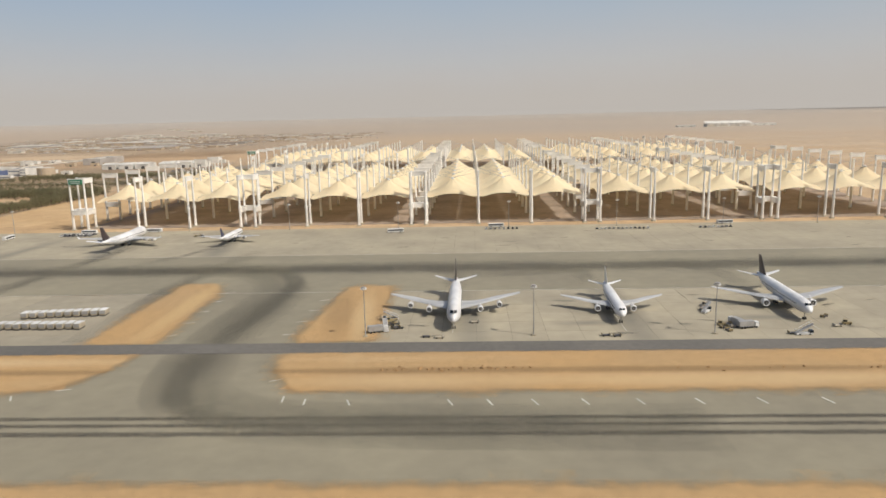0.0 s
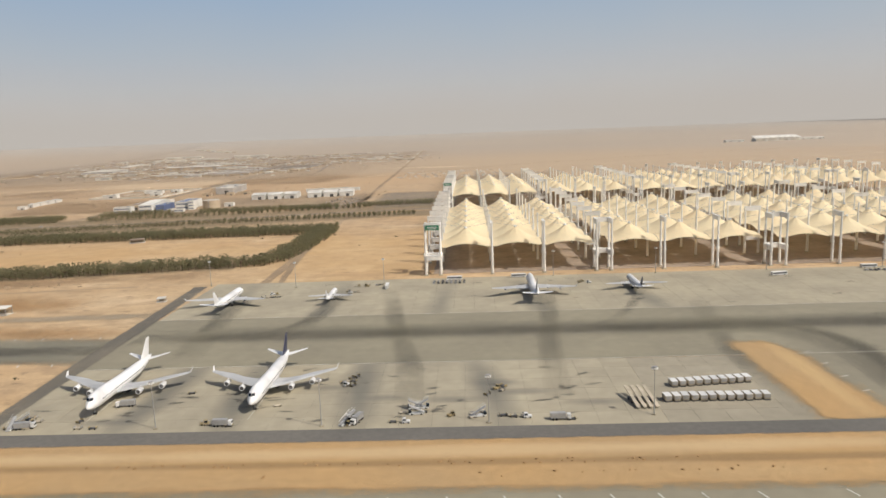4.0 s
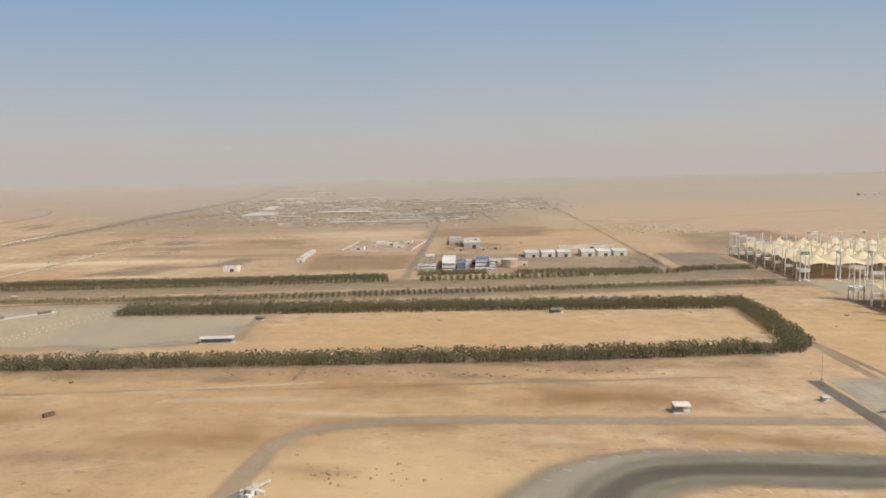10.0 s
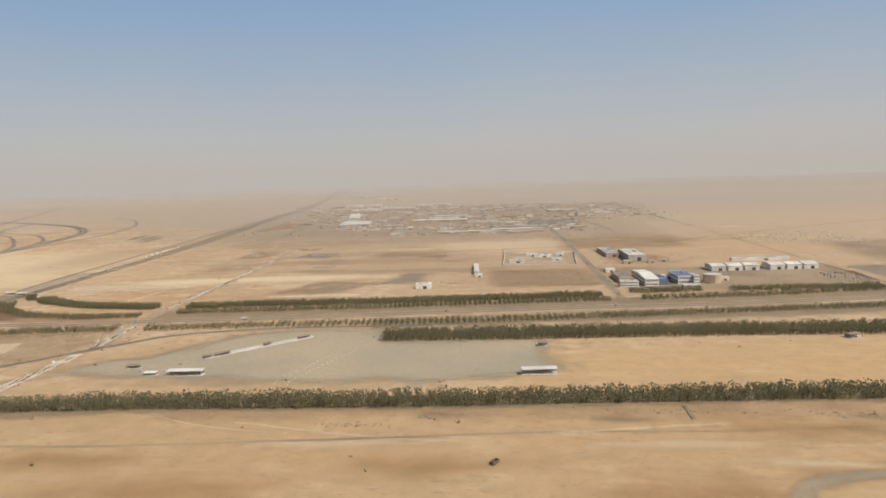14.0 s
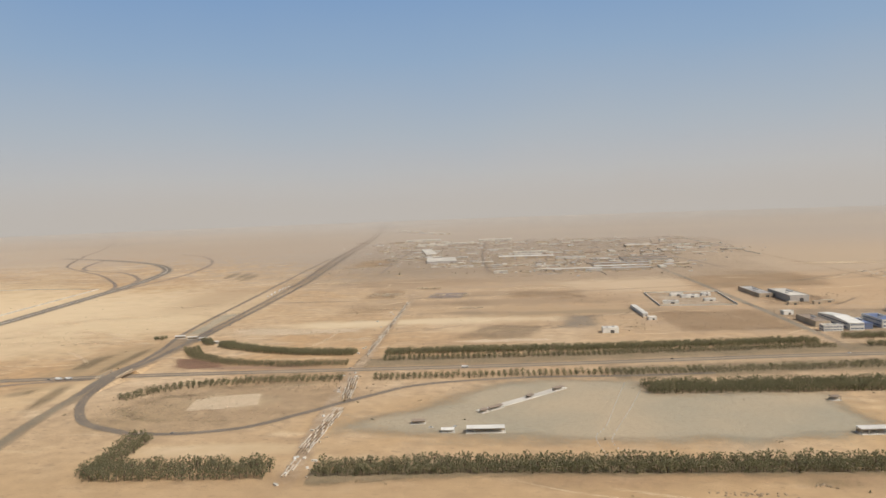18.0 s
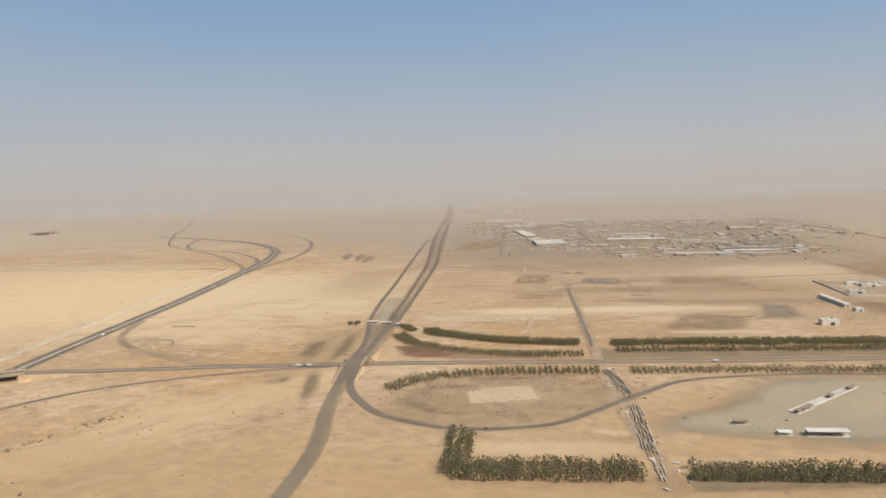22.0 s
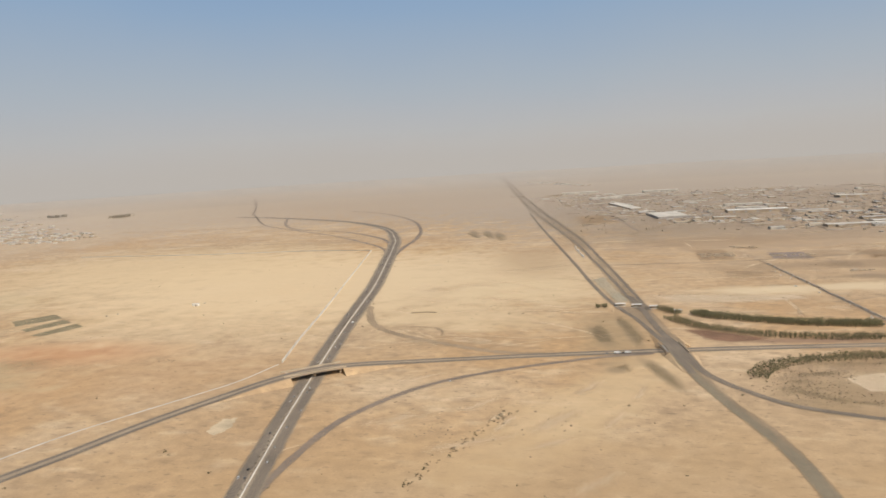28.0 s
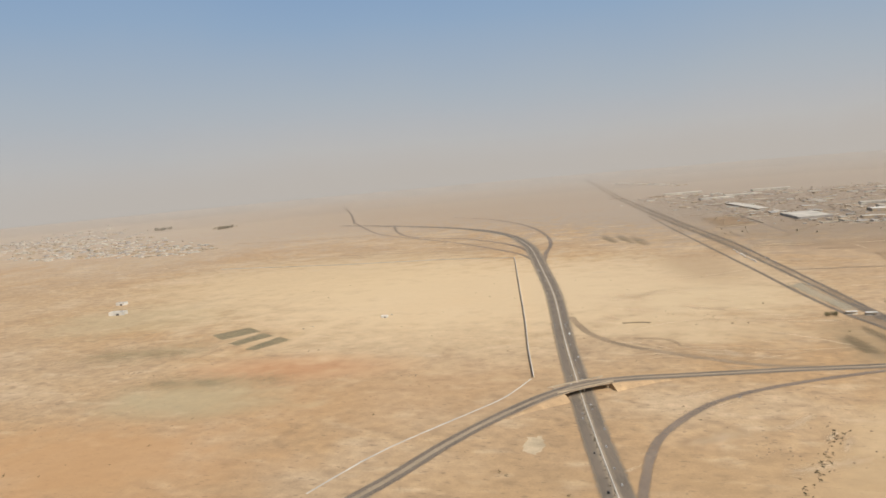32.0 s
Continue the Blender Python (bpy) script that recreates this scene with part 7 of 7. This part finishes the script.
def settlement(name, n, spot, label, size=1.0):
    g = {m: Geo() for m in (wall_grey, wall_tan, roof_pale)}
    for _ in range(n):
        x, y = spot()
        g[fr.choice((roof_pale, roof_pale, wall_tan, wall_grey))].box(x, y, land(x, y) - 0.05, size * fr.uniform(5, 19), size * fr.uniform(5, 13), size * fr.uniform(1.6, 3.6), fr.choice((0.0, 0.0, 1.57)) + fr.uniform(-0.1, 0.3), 0.0)
    root = tagged(new(name), label, "settlement", "", "stuff")
    for m, geo in g.items():
        part("houses", geo, m, root)["kind"] = "stuff"


def west_spot():
    t = fr.random()
    return -2130 - 1250 * t + fr.uniform(-60, 60), 1260 + 560 * t * fr.random() + 620 * fr.random() * (0.25 + 0.75 * t)


settlement("settlement", 620, west_spot, "far settlement of small pale and tan houses")
joined("settlement_trees", [(*west_spot(), fr.uniform(0.9, 1.8), fr.uniform(0, 6), fr.randrange(6)) for _ in range(120)], "trees among the far houses, paled by painted haze", "trees", hazed_leaf)
for cx, cy, sx, sy, n, name, label in ((-2550, 2046, 26, 40, 46, "far_grove", "dark clump of trees at the end of the far houses"), (-2880, 2105, 24, 40, 40, "far_grove", "dark clump of trees behind the far houses")):
    joined(name, [(cx + fr.gauss(0, 0.6) * sx, cy + fr.gauss(0, 0.6) * sy, fr.uniform(1.5, 2.4), fr.uniform(0, 6), fr.randrange(6)) for _ in range(n)], label, "trees", hazed_leaf)


def rows_spot():
    t = fr.random()
    return -1225 + 260 * t + fr.gauss(0, 12), 3240 - 390 * t + fr.gauss(0, 14)


settlement("far_rows", 70, rows_spot, "far rows of long pale buildings beside the highway")
settlement("storage_yard", 260, lambda: (fr.uniform(-80, 60), fr.uniform(900, 1060)), "far yard of low pale stacks", 0.22)
building("farm_house", "small white farm building on the sand", "building", -1672, 606, 20, 11, 4, 15, wall_white, wall_white)
building("farm_house", "small white farm shed", "building", -1728, 672, 13, 9, 3.4, 10, wall_white, wall_white)
building("field_hut", "tiny white hut on the sand", "building", -1275, 568, 7, 3, 2, 5, wall_white, wall_white)
hang = thing("far_hangar", "far white airport hangar with a broad sloping roof", "hangar", 905, 2040, 0, 0)
# roof shaped as a wedge tilted towards the camera to catch the sun
part("roof", Geo().add([(-66, -16, 9.5), (66, -16, 9.5), (62, 16, 16), (-62, 16, 16), (-66, -16, 8), (66, -16, 8), (62, 16, 14), (-62, 16, 14)], [(0, 1, 2, 3), (7, 6, 5, 4), (0, 4, 5, 1), (1, 5, 6, 2), (2, 6, 7, 3), (3, 7, 4, 0)]), wall_white, hang)
part("hall", Geo().box(0, 0, 0, 124, 30, 8.6), wall_white, hang)
for x in (-48, -16, 16, 48):
    part("hangar_door", Geo().box(x, -15.2, 0, 24, 0.4, 6), roof_pale, hang)
far_hall(1010, 2060, 70, 30, 6, 0, "far low white terminal building", wall_white, wall_white)
far_hall(790, 2050, 50, 20, 5, 0, "far low white terminal building", wall_white, wall_white)
for pts, w in (([(-1700, 1120), (-1300, 1120)], 8), ([(-820, 1100), (-730, 1300), (-690, 1500)], 10), ([(-860, 790), (-720, 800), (-600, 830), (-330, 900), (0, 1000)], 8), ([(-240, 900), (200, 1250), (700, 1500)], 7), ([(-2120, 1500), (-1960, 1480), (-1700, 1500)], 9)):
    setting("track", strip(curve(pts, 20), w, 0.05, rag=1.2), dirt_road, "faint track over the plain", "road")

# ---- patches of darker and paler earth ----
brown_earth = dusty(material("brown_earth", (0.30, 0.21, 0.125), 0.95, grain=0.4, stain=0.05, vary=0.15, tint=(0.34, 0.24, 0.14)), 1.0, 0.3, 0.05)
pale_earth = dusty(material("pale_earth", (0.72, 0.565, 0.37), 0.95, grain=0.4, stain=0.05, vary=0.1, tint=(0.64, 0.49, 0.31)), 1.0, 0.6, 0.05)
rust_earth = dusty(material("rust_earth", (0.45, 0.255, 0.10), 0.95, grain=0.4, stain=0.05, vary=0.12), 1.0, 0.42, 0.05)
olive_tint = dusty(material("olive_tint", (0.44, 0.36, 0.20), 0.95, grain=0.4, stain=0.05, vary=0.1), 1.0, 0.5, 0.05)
pale_ground = dusty(material("pale_ground", (0.66, 0.52, 0.35), 0.95, grain=0.4, stain=0.08, vary=0.12, tint=(0.58, 0.45, 0.295)), 0.9, 0.75, 0.1)
er, taken = random.Random(77), []


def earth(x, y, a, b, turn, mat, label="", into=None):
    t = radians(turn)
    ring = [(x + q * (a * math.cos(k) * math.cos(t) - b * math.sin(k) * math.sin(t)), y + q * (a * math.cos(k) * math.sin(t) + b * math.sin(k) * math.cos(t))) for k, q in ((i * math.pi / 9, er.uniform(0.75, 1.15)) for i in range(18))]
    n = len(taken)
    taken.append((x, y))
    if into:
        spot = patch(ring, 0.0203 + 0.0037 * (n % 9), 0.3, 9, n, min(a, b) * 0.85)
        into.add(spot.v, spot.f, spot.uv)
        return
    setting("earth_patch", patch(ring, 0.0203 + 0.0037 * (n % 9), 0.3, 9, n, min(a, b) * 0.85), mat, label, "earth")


earth(-633, 827, 30, 19.8, -9, brown_earth, "brown smudge of bare earth on the sand")
earth(-601, 765, 29, 16.9, -8, brown_earth, "brown smudge of bare earth on the sand")
earth(-703, 722, 33, 31.0, -7, brown_earth, "brown smudge of bare earth on the sand")
earth(-588, 858, 16, 28.1, -10, brown_earth, "brown smudge of bare earth on the sand")
earth(-662, 546, 22, 15.2, -4, pale_earth, "pale dusty patch on the sand")
earth(-517, 908, 58, 30.9, -11, pale_earth, "pale dusty patch on the sand")
earth(-230, 1068, 60, 30, -9, brown_earth, "brown smudge of bare earth on the sand")
earth(-49, 1192, 80, 30, -11, pale_earth, "pale dusty patch on the sand")
earth(-163, 138, 18, 14, -7, rust_earth, "rust-coloured patch of sand")
earth(-194, 193, 16, 4.2, -7, pale_earth, "pale dusty patch on the sand")
earth(-166, 237, 42, 14, -8, rust_earth, "rust-coloured patch of sand")
earth(-202, 255, 28, 4.3, -8, brown_earth, "brown smudge of bare earth on the sand")
earth(-124, 195, 40, 9, -7, rust_earth, "rust-coloured patch of sand")
earth(-266, 167, 19, 5.4, -3, brown_earth, "brown smudge of bare earth on the sand")
earth(-298, 187, 12, 4.7, -3, pale_earth, "pale dusty patch on the sand")
earth(-261, 246, 48, 16, -4, rust_earth, "rust-coloured patch of sand")
earth(-175, 232, 42, 15, -4, rust_earth, "rust-coloured patch of sand")
earth(-263, 213, 30, 4.7, -4, pale_earth, "pale dusty patch on the sand")

olive_earth = dusty(material("olive_earth", (0.215, 0.165, 0.09), 0.95, grain=0.4, stain=0.06, vary=0.2, tint=(0.30, 0.225, 0.125)), 0.8, 0.4, 0.12)
red_earth = dusty(material("red_earth", (0.27, 0.15, 0.09), 0.95, grain=0.4, stain=0.06, vary=0.15), 0.7, 0.75, 0.1)
for k, pts in enumerate(([(-855, 434), (-860, 473), (-853, 488), (-846, 470), (-839, 431)], [(-825, 421), (-841, 505), (-836, 516), (-826, 480), (-818, 441)], [(-822, 376), (-818, 390), (-805, 352), (-801, 328), (-808, 335)], [(-844, 374), (-832, 380), (-829, 360)], [(-1080, 1120), (-1118, 1215), (-1108, 1215), (-1070, 1125)], [(-1055, 1110), (-1085, 1200), (-1074, 1200), (-1045, 1112)], [(-1030, 1070), (-1055, 1160), (-1046, 1162), (-1020, 1075)])):
    setting("earth_field", patch(pts, 0.03, 1.0, 6, k, 4.0), olive_earth, "olive-brown field of bare earth beside the highway", "field")
setting("earth_field", patch([(-792, 473), (-774, 470), (-731, 447), (-740, 440), (-758, 436), (-774, 438)], 0.03, 1.0, 6, 8, 5.0), red_earth, "reddish-brown bare field beside the road", "field")
field_earth = dusty(material("field_earth", (0.35, 0.235, 0.13), 0.95, grain=0.5, stain=0.03, vary=0.2, tint=(0.40, 0.28, 0.165)), 0.9, 0.66, 0.06)
for k, pts in enumerate(([(-412, 690), (-300, 690), (-296, 575), (-392, 572)], [(-280, 800), (-215, 800), (-212, 720), (-284, 720)])):
    setting("brown_field", patch(pts, 0.028, 3.0, 10, k + 20, 14.0), field_earth, "brown trodden field of bare earth", "field")
for x, y, a, b, t in ((-740, 332, 16, 6, -30), (-727, 321, 13, 4, -20), (-738, 350, 9, 4, 20), (-724, 365, 20, 4, 12), (-712, 316, 9, 3, 0), (-678, 316, 9, 3, 5), (-690, 388, 40, 5, 6), (-660, 395, 22, 6, 4), (-430, 600, 10, 5, 0)):
    earth(x, y, a, b, t, olive_earth, "brown churned earth with sparse scrub")
earth(-228, 260, 11, 5.7, -0, olive_earth, "brown churned earth with sparse scrub")
earth(-190, 256, 14, 4.7, -0, olive_earth, "brown churned earth with sparse scrub")
earth(-397, 253, 11, 5.9, -0, olive_earth, "brown churned earth with sparse scrub")
earth(-323, 251, 15, 4.9, -0, olive_earth, "brown churned earth with sparse scrub")
earth(-210, 278, 25, 4.7, -5, olive_earth, "brown churned earth with sparse scrub")
earth(-578, 262, 16, 4.3, 3, olive_earth, "brown churned earth with sparse scrub")
setting("pale_patch", patch([(-706, 334), (-712, 358), (-694, 368), (-676, 373), (-667, 347), (-686, 338)], 0.045, 1.2, 4, 6, 1.5), pale_ground, "pale dusty plot inside the road loop", "sand")
setting("pale_patch", patch([(-808, 606), (-794, 570), (-760, 566), (-725, 567), (-673, 580), (-677, 608), (-720, 603), (-765, 609)], 0.048, 2.0, 5, 7, 9.0), pale_ground, "long pale strip of sand behind the tree rows", "sand")
setting("pale_patch", patch([(-588, 533), (-560, 528), (-500, 536), (-505, 548), (-560, 545)], 0.048, 1.5, 5, 8, 4.0), pale_ground, "pale trodden strip behind the tree rows", "sand")
setting("bare_plot", patch([(-503, 594), (-456, 597), (-459, 668), (-488, 676)], 0.052, 1.5, 6, 9, 16.0), paved_lot, "grey-brown gravel pad round a small shed", "field")
for x, y, a, b, t in ((-1421, 330, 26, 3, 60), (-1690, 640, 40, 6, 10)):
    earth(x, y, a, b, t, brown_earth, "brown smudge of bare earth on the sand")
mauve_soil = dusty(material("mauve_soil", (0.25, 0.20, 0.175), 0.95, grain=0.5, stain=0.04, vary=0.15, tint=(0.30, 0.235, 0.19)), 0.5, 0.85, 0.08)
for k, (pts, mat, label) in enumerate((([(-657, 812), (-612, 812), (-613, 868), (-656, 868)], mauve_soil, "dark grey walled storage plot on the sand"), ([(-684, 902), (-655, 905), (-652, 932), (-682, 930)], field_earth, "brown bare plot beside the works road"),
                                       ([(-742, 815), (-698, 815), (-700, 905), (-740, 905)], field_earth, "brown plot with stacked material"), ([(-512, 780), (-455, 800), (-450, 832), (-505, 815)], field_earth, "dark churned patch on the sand"),
                                       ([(-905, 1290), (-826, 1326), (-860, 1520), (-935, 1480)], field_earth, "bare compound beside the highway"), ([(-560, 800), (-470, 815), (-470, 880), (-560, 870)], field_earth, "wide brown field of bare earth"), ([(-330, 860), (-160, 880), (-150, 1050), (-330, 1020)], field_earth, "wide brown field of bare earth"))):
    setting("bare_plot", patch(pts, 0.034, 2.0, 8, k + 40, 5.0 if k < 3 else 22.0), mat, label, "field")
wall_line([(-908, 1288), (-823, 1325), (-858, 1525)], 1.0, "low reddish wall of a bare compound", wall_tan)
wall_line([(-132, 2250), (-110, 1600), (-106, 1410)], 0.9, "long pale wall beside a straight track", roof_pale)
rough_brown = dusty(material("rough_brown", (0.345, 0.228, 0.127), 0.95, grain=0.4, stain=0.03, vary=0.3, bump=0.2, tint=(0.40, 0.27, 0.155)), 0.3, 0.8, 0.035)
rough_dark = dusty(material("rough_dark", (0.25, 0.18, 0.11), 0.95, grain=0.4, stain=0.03, vary=0.3, bump=0.2), 0.25, 0.75, 0.1)
for k, (pts, mat, cover, label) in enumerate((([(-760, 300), (-700, 288), (-640, 310), (-600, 380), (-660, 398), (-745, 385)], rough_dark, 0.07, "dark clods inside the road loop"), ([(-700, 225), (-95, 270), (-95, 296), (-700, 240)], rough_brown, 0.13, "churned soil along the windbreak"),
                                              ([(-900, 1000), (-200, 1040), (-60, 2200), (-1080, 2250)], rough_dark, 0.035, "dark yards and dumps of the district"), ([(-590, 545), (-520, 548), (-505, 610), (-560, 618)], rough_dark, 0.12, "dark churned ground behind the tree rows"))):
    g = patch(pts, 0.004 + 0.004 * k, 6.0, 16, k + 60, 130.0 if k == 2 else 8.0)
    g.uv = [u * cover for u in g.uv]
    tagged(part("rough_ground", g, mat), label, "earth", "", "structure")
# wheel tracks that cross the sand
tracks = {dirt_road: Geo(), pale_track: Geo()}
for k in range(66):
    if k < 34:
        x, y, turn, reach = er.uniform(-760, -90), er.uniform(560, 1080), er.choice((6, 6, 96, 40, -30)) + er.uniform(-12, 12), er.uniform(40, 190)
    elif k < 62:
        x, y, turn, reach = er.uniform(-1010, -850), er.uniform(420, 800), er.uniform(-50, 70), er.uniform(30, 120)
        x -= (y - 420) * 0.15
    else:
        x, y, turn, reach = er.uniform(-560, -120), er.uniform(160, 270), er.uniform(-25, 25), er.uniform(40, 120)
    c, n, bow = math.cos(radians(turn)), math.sin(radians(turn)), er.uniform(-0.12, 0.12) * reach
    pts = [(x + c * q * reach - n * bow * (1 - 4 * q * q), y + n * q * reach + c * bow * (1 - 4 * q * q)) for q in (-0.5, -0.25, 0, 0.25, 0.5)]
    kind = dirt_road if k % 3 == 0 and k < 34 else pale_track
    strip(curve(pts, 5), er.uniform(1.2, 3.4) * (1 + y / 1200), 0.0217 + 0.0041 * (k % 7), geo=tracks[kind], fade=4)
for kind, geo in tracks.items():
    tagged(part("wheel_tracks", geo, kind), "faint wheel tracks crossing the sand", "tracks", "", "stuff")
slab_heap = Geo()
for cx, cy, n, sx, sy in ((-631, 841, 26, 24, 8), (-674, 923, 16, 15, 8), (-591, 724, 14, 12, 8), (-716, 853, 60, 22, 14)):
    for _ in range(n):
        slab_heap.box(cx + er.uniform(-1, 1) * sx, cy + er.uniform(-1, 1) * sy, -0.02, er.uniform(2, 7), er.uniform(1, 2), er.uniform(0.5, 1.4), er.uniform(-0.1, 0.2), 0.1)
tagged(part("material_stacks", slab_heap, wall_tan), "stacks of building material on the sand", "stacks", "", "stuff")
for k in range(42):
    if k < 26:
        y = er.uniform(425, 700)
        x, turn = er.uniform(-1030, -880) - (y - 425) * 0.12, er.uniform(-50, 0)
    else:
        x, y, turn = er.uniform(-1000, -820), er.uniform(200, 350), er.uniform(30, 80)
    a = er.uniform(8, 26)
    earth(x, y, a, a * er.uniform(0.15, 0.35), turn, pale_earth, "pale wind-blown streak of sand")
scrub_stuff("scrub_line", [(-893 - 36 * q + er.gauss(0, 2.0), 302 - 108 * q + er.gauss(0, 3.0), er.uniform(0.4, 0.9)) for q in (er.random() for _ in range(90))], "loose line of low dry shrubs")
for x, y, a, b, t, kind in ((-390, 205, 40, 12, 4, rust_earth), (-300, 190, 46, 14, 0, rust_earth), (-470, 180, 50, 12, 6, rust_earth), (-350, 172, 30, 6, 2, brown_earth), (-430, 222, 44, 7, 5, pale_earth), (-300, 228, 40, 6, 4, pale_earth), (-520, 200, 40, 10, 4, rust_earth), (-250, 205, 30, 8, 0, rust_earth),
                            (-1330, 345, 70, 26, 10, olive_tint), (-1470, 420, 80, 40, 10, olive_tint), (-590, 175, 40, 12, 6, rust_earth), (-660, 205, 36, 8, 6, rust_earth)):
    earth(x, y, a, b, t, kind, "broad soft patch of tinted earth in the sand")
loose = {brown_earth: Geo(), pale_earth: Geo()}
for k in range(150):
    y = 520 + 900 * er.random() ** 1.3
    x = er.uniform(-1500, -60) - (y - 520) * 0.1
    a = er.uniform(8, 30) * (y / 700)
    kind = er.choice((brown_earth, brown_earth, pale_earth))
    if x < -850 and y < 1020:
        continue
    earth(x, y, a, a * er.uniform(0.1, 0.3), er.uniform(-4, 14), kind, into=loose[kind])
for kind, geo in loose.items():
    tagged(part("earth_patches", geo, kind), "soft-edged patches of bare earth over the plain", "earth", "", "stuff")
